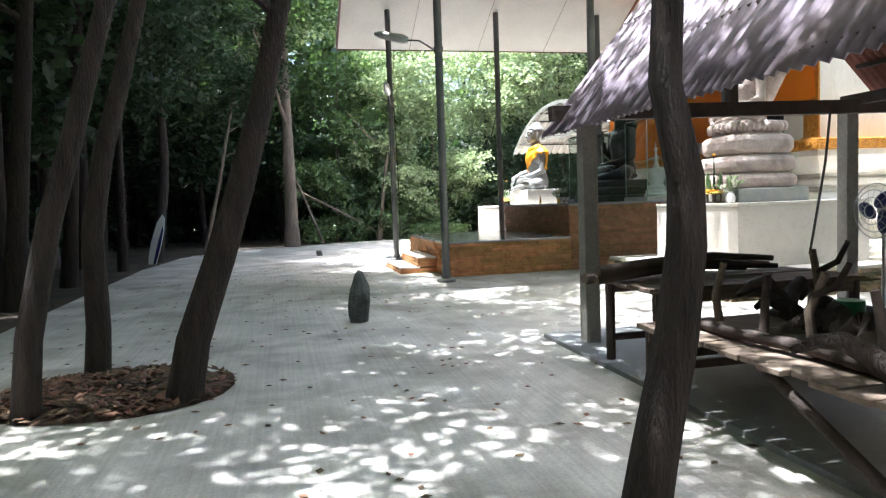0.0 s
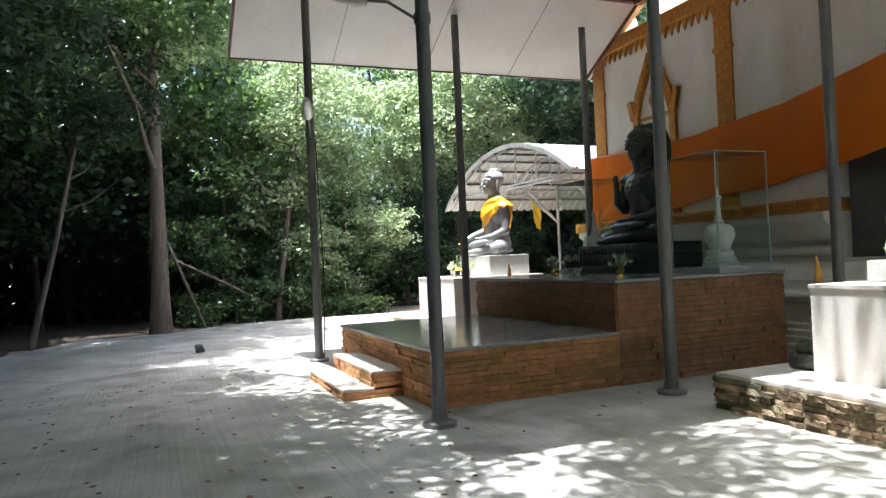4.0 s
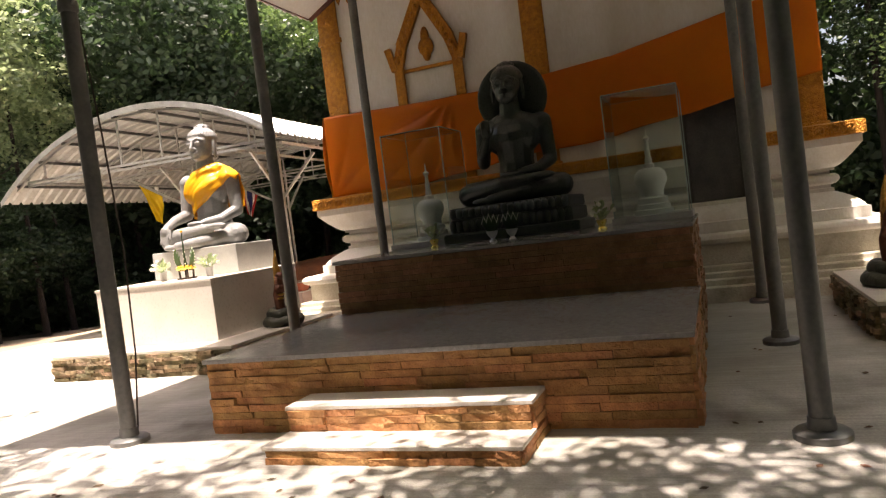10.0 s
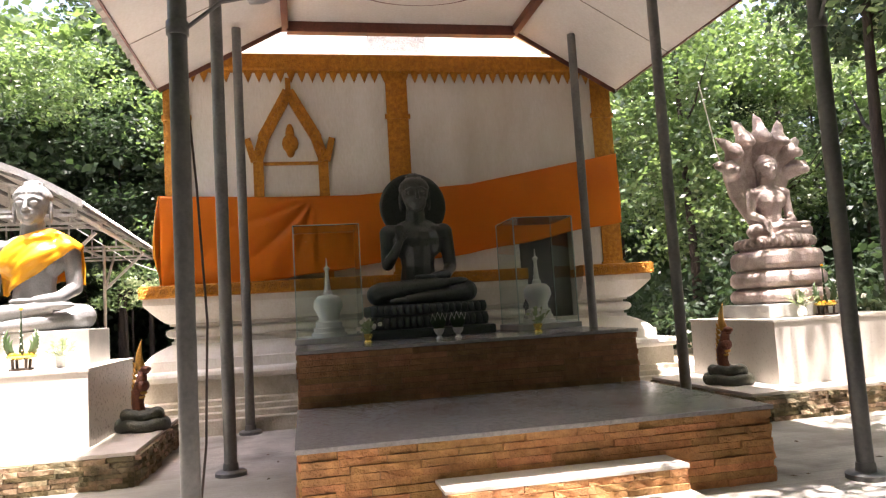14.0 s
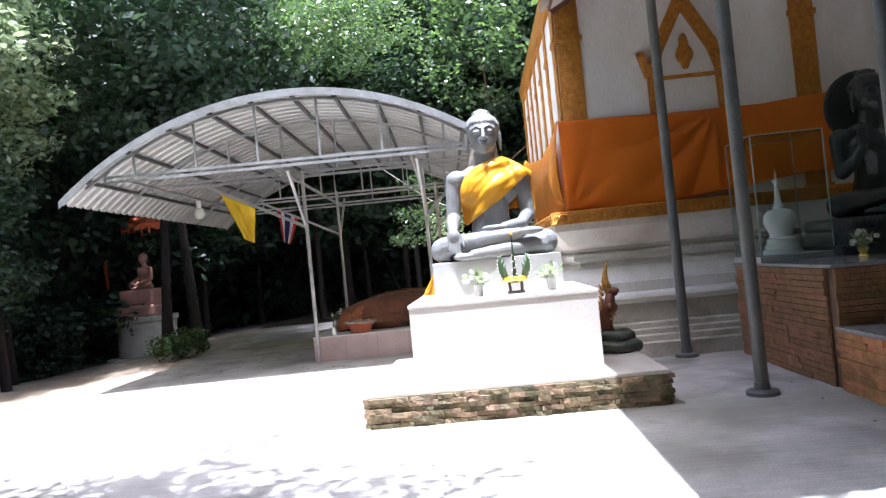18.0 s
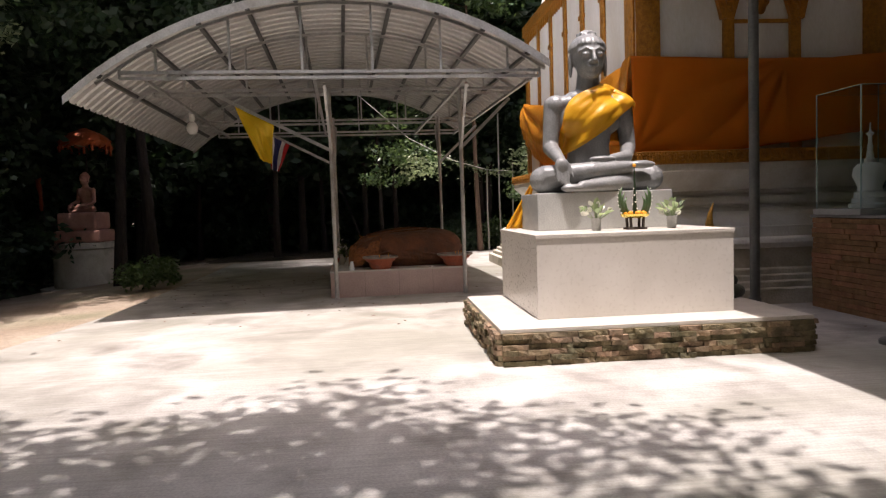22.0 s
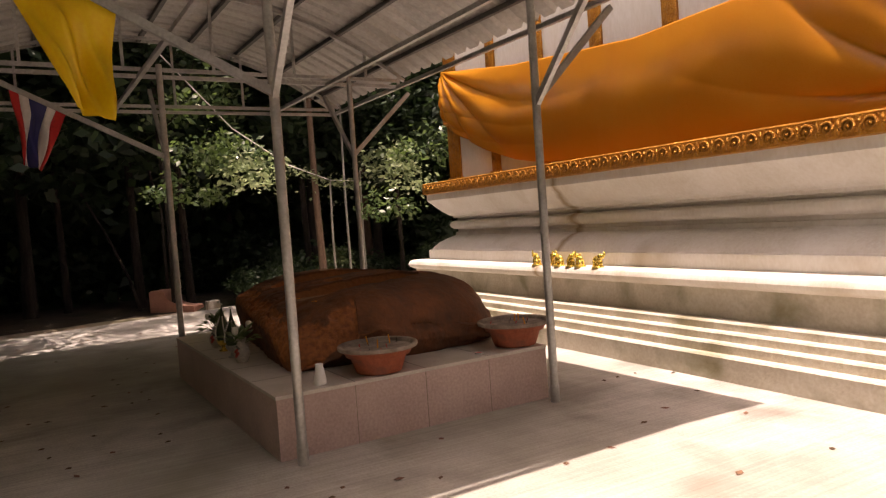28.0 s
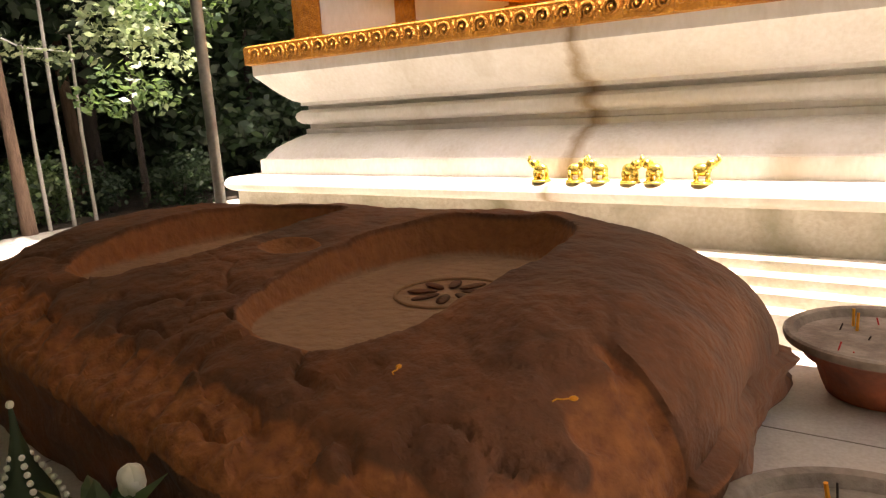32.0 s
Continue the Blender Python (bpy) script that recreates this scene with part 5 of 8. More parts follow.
def sash():
    upper = [(-0.10, 1.19), (0.17, 1.075), (0.30, 0.93), (0.335, 0.72), (0.325, 0.45)]
    lower = [(-0.50, 0.98), (-0.30, 0.83), (-0.13, 0.69), (0.10, 0.545), (0.28, 0.435)]
    rows = []
    for i in range(61):
        u = i / 60
        a, b = bend(upper, u), bend(lower, u)
        row = []
        for j in range(41):
            w = j / 40
            y, z = a.lerp(b, w)
            lift = 0.05 * math.sin(math.pi * w) * (1 - u) ** 2
            y, z = y - lift * 0.6, z + lift
            fold = abs(math.sin(w * 5.2 + 1.4 * u + 0.5 * math.sin(u * 5) + 0.8 * noise.noise(Vector((u * 3, w * 3, 2))))) ** 2.2
            out = 0.022 + 0.024 * fold * min(1, 3 * (1 - u) + 0.35) + 0.010 * noise.noise(Vector((u * 7, w * 9, 4)))
            row.append((torso_x(y, z) - out, y, z))
        rows.append(row)
    v1, f1 = sheet(rows, "")
    # the end that falls over the shoulder and down the back
    rows = []
    for i in range(31):
        w = i / 30
        y = -0.08 - 0.44 * w
        row = []
        for j in range(31):
            t_ = j / 30
            top = 1.20 - 0.30 * max(0.0, w - 0.2) ** 1.4
            if t_ < 0.35:  # over the crest
                q = t_ / 0.35
                x0, x1 = torso_x(y, top - 0.05) - 0.03, torso_x(y, top - 0.05, True) + 0.03
                row.append((x0 + (x1 - x0) * q, y - 0.02 * math.sin(math.pi * q) * w, top - 0.05 + 0.07 * math.sin(math.pi * q)))
            else:
                z = top - 0.05 - 0.62 * (t_ - 0.35) / 0.65 * (1 - 0.35 * w)
                row.append((torso_x(y, z, True) + 0.03 + 0.02 * math.sin(w * 17 + t_ * 3), y - 0.05 * w * (t_ - 0.35), z))
        rows.append(row)
    v2, f2 = sheet(rows, "")
    v, f = merge([(v1, f1), (v2, f2)])
    ob = obj("shoulder_cloth", v, f, M_ROBE, smooth=True)
    s = ob.modifiers.new("thickness", "SOLIDIFY")
    s.thickness = 0.006
    ob.matrix_world = BUDDHA
    return tagged(ob, "shiny yellow cloth sash draped over one shoulder of the statue", "cloth")


sash()
tail_v, tail_f = [], []
for i in range(13):
    for j in range(7):
        tail_v.append((9.21 + 0.04 * math.sin(j * 2), 20.18 + 0.16 * j / 6 * (0.3 + i / 12) + 0.012 * i, 1.62 - 0.50 * i / 12))
for i in range(12):
    for j in range(6):
        a = i * 7 + j
        tail_f.append((a, a + 1, a + 8, a + 7))
ob = obj("robe_tail", tail_v, tail_f, M_ROBE, smooth=True)
s = ob.modifiers.new("thickness", "SOLIDIFY")
s.thickness = 0.006
tagged(ob, "yellow cloth tail hanging behind the statue down to its block", "cloth")

# ---- the footprint rock ----
PRINTS = ((13.88, 21.65), (15.0, 21.53))
ROCK_C = (14.35, 21.58)
ROCK_EDGE = [(13.05, 22.47), (12.99, 22.15), (12.97, 21.6), (13.02, 20.95), (13.35, 20.62), (14.1, 20.50), (15.0, 20.46), (15.66, 20.72), (15.84, 21.4), (15.70, 22.05), (15.46, 22.34), (15.05, 22.41), (14.6, 22.44), (14.0, 22.49), (13.30, 22.53)]


def print_depth(x, y):
    d = 0.0
    for cx, cy in PRINTS:
        w = 0.37 - 0.06 * (y - cy) / 0.56 * (1 if y > cy else 0.1)
        q = abs((x - cx) / w) ** 2.8 + abs((y - cy) / 0.56) ** 3.6
        d = max(d, min(1, max(0, (1.03 - q) / 0.26)))
    return d


def rock_top(y):
    """The top is a low saddle: highest along one line, falling to both sides."""
    return 1.01 - (0.10 if y > 21.3 else 0.15) * ((y - 21.3) / 0.85) ** 2


PRINT_FLOOR = 0.858


def rock_mesh():
    A, R, ZB = 520, 140, 0.425
    cx, cy = ROCK_C
    # distance to the outline in each direction
    poly = [bend(ROCK_EDGE + ROCK_EDGE[:1], k / 240) for k in range(240)]
    ang = sorted((math.atan2(p.y - cy, p.x - cx), math.hypot(p.x - cx, p.y - cy)) for p in poly)
    rad = list(np.interp([-math.pi + 2 * math.pi * k / A for k in range(A)], [a for a, r in ang], [r for a, r in ang], period=2 * math.pi))
    vs, fs = [], []
    broken, carved, dust = [], [], []
    for k in range(A):
        th = -math.pi + 2 * math.pi * k / A
        ex, ey = cx + rad[k] * math.cos(th), cy + rad[k] * math.sin(th)
        west, south, north = max(0.0, min(1, (13.6 - ex) / 0.5)), max(0.0, min(1, (20.95 - ey) / 0.4)), max(0.0, min(1, (ey - 22.1) / 0.3))
        z_tilt = max(0.0, 0.05 - 0.03 * (ex - 13.4)) * north
        width = 0.14 + 0.26 * west + 0.08 * south - 0.10 * north * (1 - west)
        drop = 0.13 + 0.14 * west + 0.04 * south - 0.09 * north * (1 - west)
        for i in range(R + 1):
            r = 1 - (1 - i / R) ** 1.25
            d = (1 - r) * rad[k]
            wob = 1 + 0.02 * noise.noise(Vector((math.cos(th) * 3, math.sin(th) * 3, 1))) * r
            x, y = cx + (ex - cx) * r * wob, cy + (ey - cy) * r * wob
            t = min(1, d / width)
            ZT = rock_top(y) - 0.10 * max(0.0, (13.75 - x) / 0.7) * max(0.0, (21.75 - y) / 0.8)
            z = ZT - drop * (1 - math.sqrt(max(0, 1 - (1 - t) ** 2)))
            z += 0.03 * noise.noise(Vector((x * 1.5, y * 1.5, 0))) + 0.012 * noise.noise(Vector((x * 6, y * 6, 2))) + 0.004 * noise.noise(Vector((x * 21, y * 21, 2)))
            z -= z_tilt * max(0.0, 1 - d / 0.75) ** 1.2
            rough_ = noise.noise(Vector((x * 2.5, y * 2.5, 7))) + 0.5 * noise.noise(Vector((x * 7, y * 7, 3))) + 0.3 * noise.noise(Vector((x * 17, y * 17, 1)))
            chip = max(0.0, min(1.0, 0.5 + (0.17 + 0.20 * rough_ - d) * 9)) * max(north, west * (ey > 22.0))
            z -= 0.042 * chip + 0.024 * chip * abs(noise.noise(Vector((x * 9, y * 9, 3)))) + 0.012 * chip * noise.noise(Vector((x * 23, y * 23, 3)))
            q = ((x - 14.42) / 0.12) ** 2 + ((y - 21.66) / 0.085) ** 2
            z -= 0.05 * max(0, 1 - q)
            seam = abs(noise.noise(Vector((x * 1.7 + 0.3 * y, y * 3.1, 21))) + 0.35 * noise.noise(Vector((x * 7, y * 7, 4))))
            z -= 0.024 * max(0.0, 1 - seam / 0.05) * max(0.0, min(1.0, (y - 21.75) / 0.3))
            z += 0.016 * round(2.2 * noise.noise(Vector((x * 2.6, y * 2.6, 31)))) * max(0.0, min(1.0, (y - 21.9) / 0.3))
            pd = print_depth(x, y)
            if pd > 0:
                z = z * (1 - pd) + pd * (PRINT_FLOOR + 0.003 * noise.noise(Vector((x * 4, y * 4, 5))))
            vs.append((x, y, z))
            dust.append(max(0.0, (pd - 0.86) / 0.14))
            carved.append(min(1.0, pd * 4 + (1.0 if q < 1.1 else 0.0)))
            vein = max(0.0, 1 - abs(noise.noise(Vector((x * 2.1, y * 2.1, 11))) + 0.25 * noise.noise(Vector((x * 9, y * 9, 2)))) / 0.045)
            broken.append(max(chip, 0.4 * vein * min(1.0, max(0.0, (y - 21.3) / 0.5))))
            if i:
                a = k * (R + 1) + i - 1
                b = ((k + 1) % A) * (R + 1) + i - 1
                fs.append((a, a + 1, b + 1, b))
    prev = [k * (R + 1) + R for k in range(A)]
    for s in range(1, 13):
        w = s / 12
        cur = []
        for k in range(A):
            x, y, z = vs[k * (R + 1) + R]
            g = max(0.0, min(1.0, (22.45 - y) / 0.7))
            o = 1 + 0.035 * g * math.sin(w * math.pi * 0.9) - 0.06 * w * w
            px, py = cx + (x - cx) * o, cy + (y - cy) * (o * g + (1 - 0.05 * w) * (1 - g))
            d = (0.02 + 0.025 * g) * noise.noise(Vector((px * 2.4, py * 2.4, w * 2.2))) + 0.02 * noise.noise(Vector((px * 8, py * 8, w * 5)))
            cur.append(len(vs))
            vs.append((px + d * (px - cx), py + d * (py - cy), z * (1 - w) + (ZB - 0.002) * w))
            dust.append(0.0)
            carved.append(0.0)
            rough_ = noise.noise(Vector((px * 2.5, py * 2.5, w * 3))) + 0.5 * noise.noise(Vector((px * 7, py * 7, w * 6)))
            corner = 0.75 * max(0.0, 1 - math.hypot(px - 13.05, py - 22.47) / 0.33)
            broken.append(max(0.0, min(1.0, 0.5 + (0.05 + 0.16 * rough_ - w) * 3 + corner * 2)))
        for k in range(A):
            fs.append((prev[k], cur[k], cur[(k + 1) % A], prev[(k + 1) % A]))
        prev = cur
    fs.append(tuple(prev[::-1]))
    return vs, fs, {"broken": broken, "carved": carved, "dust": dust}


v, f, marks = rock_mesh()
rock = smoothed(obj("footprint_rock", v, f, M_ROCK), 60)
for name_, vals in marks.items():
    rock.data.attributes.new(name_, "FLOAT", "POINT").data.foreach_set("value", vals)
tagged(rock, "large red sandstone boulder with two carved footprints on top", "rock")
for k in range(8):
    a = 2 * math.pi * (k + 0.5) / 8
    c = Vector((13.80 + 0.085 * math.cos(a), 21.60 + 0.085 * math.sin(a), PRINT_FLOOR + 0.005))
    v, f = ball((0, 0, 0), (0.05, 0.019, 0.006), 12, 6, pose(0, 0, 0, 0, 0, math.degrees(a)))
    obj("lotus_petal", [q + c for q in v], f, M_ROCK, rock, "carved petal of a lotus wheel", True)
v, f = tube([(13.80 + 0.165 * math.cos(k * math.pi / 24), 21.60 + 0.165 * math.sin(k * math.pi / 24), PRINT_FLOOR + 0.002) for k in range(49)], 0.006, 6, False)
obj("lotus_ring", v, f, M_DUST, rock, smooth=True)
for x, y, tr in ((13.07, 22.28, 30), (13.42, 22.30, 100), (13.19, 21.85, 200)):
    wf = thing("withered_flower", (x, y, 0.93), "small withered yellow flower on the rock", "flower", "withered flowers", turn=tr)
    wf.scale = (0.5, 0.5, 0.5)
    v, f = ball((0, 0, 0.012), (0.016, 0.011, 0.009), 8, 6)
    obj("bud", v, f, M_ORANGEFLOWER, wf, smooth=True)
    v, f = tube([(0.01, 0, 0.012), (0.035, 0.012, 0.014), (0.055, 0.004, 0.012), (0.07, 0.016, 0.01)], 0.003, 5)
    obj("stalk", v, f, M_ORANGEFLOWER, wf)


# ---- bowls, vases, small offerings ----
def bowl(x, y, z, r, h):
    b = thing("incense_bowl", (x, y, z), "wide terracotta bowl full of ash with burnt incense stubs", "bowl", "incense bowls")
    v, f = lathe([(r * 0.50, 0.0), (r * 0.56, 0.006), (r * 0.61, h * 0.20), (r * 0.68, h * 0.50), (r * 0.77, h * 0.74), (r * 0.80, h * 0.77), (r * 0.90, h * 0.80), (r * 0.985, h * 0.88), (r * 0.99, h * 0.93), (r * 0.90, h * 0.93), (r * 0.80, h * 0.62), (0.02, h * 0.60)], 48)
    body = smoothed(obj("body", v, f, M_TERRA, b), 40)
    v, f = lathe([(r * 0.99, h * 0.86), (r * 1.005, h * 0.92), (r * 1.0, h * 0.98), (r * 0.97, h * 1.005), (r * 0.90, h * 0.985), (r * 0.87, h * 0.93), (r * 0.83, h * 0.76), (r * 0.80, h * 0.66)], 48)
    smoothed(obj("rim", v, f, M_TERRA_RIM, body, "sooty grey rim"), 40)
    v, f = lathe([(r * 0.84, h * 0.765), (r * 0.7, h * 0.775), (r * 0.5, h * 0.79), (r * 0.3, h * 0.775), (0.02, h * 0.785)], 36)
    v = [(q[0], q[1], q[2] + 0.006 * noise.noise(Vector((q[0] * 22, q[1] * 22, x)))) for q in v]
    ash = smoothed(obj("ash", v, f, M_SAND, b, "pale brown ash and sand"))
    rr = random.Random(int(x * 100))
    for k in range(44):
        a, q = rr.uniform(0, 6.28), r * 0.72 * math.sqrt(rr.random())
        px, py = q * math.cos(a), q * math.sin(a)
        yellow = k < 3
        fallen = k > 11
        lean = 0.035 if fallen else 0.02
        tip = (px + rr.uniform(-lean, lean), py + rr.uniform(-lean, lean), h * 0.785 + (0.075 if yellow else 0.012 if fallen else rr.uniform(0.015, 0.05)))
        pipe("incense_stub", (px, py, h * 0.785 + (0.007 if fallen else -0.01)), tip, 0.005 if yellow else 0.0034 if fallen else 0.0025, M_ORANGEFLOWER if yellow else (M_DARKWOOD if k % 3 == 0 else M_RED), ash, 6)
    return b


bowl(12.655, 21.985, 0.425, 0.287, 0.205)
bowl(12.73, 20.757, 0.425, 0.295, 0.205)


def sprays(parent, n, seed, r=0.09, z=0.16, leaf=0.06, petal=0.05):
    """Leaves and white blossoms out of a vase: two parts."""
    rr = random.Random(seed)
    lv, lf, pv, pf = [], [], [], []
    for k in range(n):
        a, e = rr.uniform(0, 6.28), rr.uniform(0.3, 1.45)
        d = Vector((math.cos(a) * math.cos(e), math.sin(a) * math.cos(e), math.sin(e)))
        c = Vector((0, 0, z)) + d * r * rr.uniform(0.6, 1.6)
        s = Vector((-math.sin(a), math.cos(a), rr.uniform(-0.5, 0.5))).normalized()
        white = k % 3 == 0
        w, l = (petal * 0.5, petal) if white else (leaf * 0.45, leaf)
        V_, F_ = (pv, pf) if white else (lv, lf)
        for m in range(3 if white else 1):
            s2 = (Matrix.Rotation(m * 1.05, 3, d) @ s)
            o = len(V_)
            up = d.cross(s2) * w * 0.5
            V_ += [c - d * l * 0.5, c - s2 * w * 0.8 - d * l * 0.15 + up, c - s2 * w * 0.75 + d * l * 0.2 + up, c + d * l * 0.55, c + s2 * w * 0.75 + d * l * 0.2 + up, c + s2 * w * 0.8 - d * l * 0.15 + up, c]
            F_ += [(o, o + 1, o + 6), (o + 1, o + 2, o + 6), (o + 2, o + 3, o + 6), (o + 3, o + 4, o + 6), (o + 4, o + 5, o + 6), (o + 5, o, o + 6)]
        if not white:
            t1, t2 = tube([(0, 0, z * 0.7), c], 0.003, 4, False)
            o = len(lv)
            lv += t1
            lf += [tuple(q + o for q in g) for g in t2]
    obj("leaves", lv, lf, M_LEAF_LIGHT, parent, "fresh green leaves")
    obj("blossoms", pv, pf, M_PETAL, parent, "white blossoms")


def vase(x, y, z, kind_, seed, label):
    t_ = thing("flower_vase", (x, y, z), label, "vase", "offering vases")
    prof, mat_ = {
        "glass": ([(0.04, 0), (0.045, 0.01), (0.05, 0.12), (0.055, 0.125)], M_GREYBLOCK),
        "white": ([(0.04, 0), (0.055, 0.02), (0.062, 0.06), (0.05, 0.10), (0.03, 0.125), (0.036, 0.15)], M_WHITE),
        "gold": ([(0.05, 0), (0.05, 0.01), (0.03, 0.03), (0.05, 0.07), (0.055, 0.10)], M_GOLD_FIG),
        "silver": ([(0.05, 0), (0.05, 0.01), (0.03, 0.05), (0.06, 0.10), (0.075, 0.13)], M_GALV)}[kind_]
    v, f = lathe(prof, 18)
    smoothed(obj("vase_body", v, f, mat_, t_))
    sprays(t_, 30, seed, 0.11 if kind_ != "white" else 0.13, prof[-1][1], 0.085, 0.06)
    return t_


def offering_tray(x, y, z, turn=0):
    """A footed tray with rolled-leaf cones and marigolds."""
    t_ = thing("offering_tray", (x, y, z), "footed gold tray with curved green leaf horns and marigolds", "offering", "offering trays", turn=turn)
    t_.scale = (1.1, 1.1, 1.12)
    v, f = lathe([(0.05, 0.10), (0.085, 0.102), (0.115, 0.118), (0.122, 0.14), (0.116, 0.14), (0.10, 0.125), (0.01, 0.122)], 28)
    smoothed(obj("tray", [(q[0] * 0.9, q[1] * 1.1, q[2]) for q in v], f, M_GOLD_FIG, t_), 40)
    part("stand", boxes((-0.08, 0.08, -0.085, 0.085, 0.0, 0.02), bevel=0.004), M_DARKWOOD, t_)
    for k in range(4):
        sx, sy = (-0.05, 0.05)[k % 2], (-0.055, 0.055)[k // 2]
        pipe("leg", (sx, sy, 0.01), (sx * 1.1, sy * 1.1, 0.108), 0.013, M_DARKWOOD, t_, 8)
    v, f = lathe([(0.022, 0.0), (0.026, 0.03), (0.016, 0.10), (0.012, 0.20), (0.008, 0.32), (0.005, 0.40), (0.004, 0.44)], 12)
    ob = smoothed(obj("leaf_cone", v, f, M_LEAF_DARK, t_, "slender rolled-leaf spire"))
    ob.location = (0, 0, 0.125)
    for j in range(12):
        a, w = j * 1.9, j / 11
        r_ = 0.024 - 0.012 * w
        v, f = ball((r_ * math.cos(a), r_ * math.sin(a), 0.02 + 0.22 * w), 0.008, 6, 4)
        obj("garland_bead", v, f, M_PETAL, ob)
    v, f = ball((0, 0, 0.572), (0.018, 0.018, 0.016), 8, 6)
    obj("marigold_tip", v, f, M_ORANGEFLOWER, t_, "small orange tip")
    for s in (-1, 1):
        for m in range(3):  # curved leaf horns, the outer ones the longest
            y0, top_ = s * (0.055 + 0.022 * m), 0.26 + 0.045 * m
            keys = [(0.012 * (m - 1), y0, 0.125), (0.0, y0 + s * 0.035, 0.125 + (top_ - 0.1) * 0.4), (0.0, y0 + s * 0.042, 0.125 + (top_ - 0.1) * 0.75), (0.0, y0 + s * 0.018, top_ + 0.03)]
            v, f = limb(keys, [0.018, 0.021, 0.016, 0.003], 10)
            horn = obj("leaf_horn", v, f, M_LEAF, t_, "curved folded-leaf horn", True)
            for j in range(7 if m == 2 else 0):
                w = j / 6
                v, f = ball((-0.006, y0 + s * (0.03 + 0.032 * math.sin(w * 2.6)), 0.15 + 0.21 * w), 0.0075, 6, 4)
                obj("garland_bead", v, f, M_PETAL, horn)
    for k in range(8):
        a = k * math.pi / 4
        v, f = ball((0.07 * math.cos(a), 0.085 * math.sin(a), 0.145), (0.026, 0.026, 0.022), 8, 6)
        obj("marigold", v, f, M_ORANGEFLOWER, t_, smooth=True)
    return t_


offering_tray(8.02, 19.42, 1.11)
vase(8.02, 19.82, 1.11, "glass", 3, "small glass vase with white flowers and green leaves")
vase(8.02, 19.04, 1.11, "glass", 4, "small glass vase with white flowers and green leaves")
offering_tray(7.82, 9.95, 1.11)
vase(7.82, 10.30, 1.11, "white", 5, "white vase with white flowers and leaves")
vase(7.82, 9.60, 1.11, "white", 6, "white vase with white flowers and leaves")
vase(8.0, 15.80, 1.15, "gold", 7, "small gold vase with yellow-green leaves")
vase(7.75, 13.85, 1.15, "gold", 8, "small dark vase with white buds")
def bud_bowl(x, y, z, metal_, label):
    """A footed bowl with a fan of dark leaf spikes tipped by white bud strings."""
    t_ = thing("bud_bowl", (x, y, z), label, "offering", "offerings at the dark figure")
    v, f = lathe([(0.040, 0), (0.042, 0.008), (0.024, 0.025), (0.022, 0.04), (0.048, 0.07), (0.062, 0.105), (0.064, 0.115), (0.055, 0.113), (0.01, 0.095)], 24)
    cup = smoothed(obj("footed_cup", v, f, metal_, t_), 40)
    v, f = tube([(0.0615 * math.cos(q * math.pi / 12), 0.0615 * math.sin(q * math.pi / 12), 0.114) for q in range(25)], 0.004, 6, False)
    obj("rim", v, f, metal_, cup, smooth=True)
    for m in range(7):
        s = (m - 3) / 3
        top_ = 0.30 - 0.025 * abs(s)
        v, f = limb([(0.01 * (m % 2), 0.02 * s, 0.10), (0.0, 0.065 * s, 0.19), (0.0, 0.085 * s, top_)], [0.024, 0.022, 0.004], 8)
        leaf_ = obj("leaf_spike", v, f, M_LEAF_DARK, t_, "dark folded-leaf spike", True)
        w = 0.03 if m % 2 else -0.03
        v, f = tube([(-0.03, 0.085 * s - w * 0.5, top_ - 0.075), (-0.02, 0.085 * s + w * 0.5, top_ + 0.005)], 0.0026, 6)
        obj("bud_string", v, f, M_PETAL, leaf_, "string of white buds")
    return t_


for k, y in enumerate((15.02, 14.80)):
    bud_bowl(7.75, y, 1.15, M_GALV, "silver footed bowl with dark leaf spikes and white bud strings")
# in front of the rock
def leaf_offering(x, y, z, metal_, label):
    """A footed cup with a pointed banana-leaf cone hung with strings of buds."""
    t_ = thing("leaf_offering", (x, y, z), label, "offering", "offerings by the rock")
    v, f = lathe([(0.048, 0), (0.05, 0.008), (0.03, 0.02), (0.022, 0.04), (0.05, 0.06), (0.066, 0.09), (0.068, 0.105), (0.05, 0.105)], 24)
    smoothed(obj("footed_cup", v, f, metal_, t_), 40)
    v, f = lathe([(0.055, 0.10), (0.066, 0.15), (0.058, 0.21), (0.030, 0.28), (0.010, 0.36), (0.004, 0.42)], 16)
    cone = smoothed(obj("leaf_cone", v, f, M_LEAF_DARK, t_, "dark green folded-leaf cone"))
    v, f = ball((0, 0, 0.425), 0.009, 8, 6)
    obj("bud_tip", v, f, M_PETAL, cone)
    for k in range(5):
        a = k * 1.2566 + 0.4
        for j in range(11):
            w = j / 10
            r_ = 0.020 + 0.055 * math.sin(w * 1.7)
            v, f = ball((r_ * math.cos(a + 0.2 * w), r_ * math.sin(a + 0.2 * w), 0.31 - 0.17 * w), 0.0075, 6, 4)
            obj("bud", v, f, M_PETAL, cone, "white flower bud on a string")
    return t_


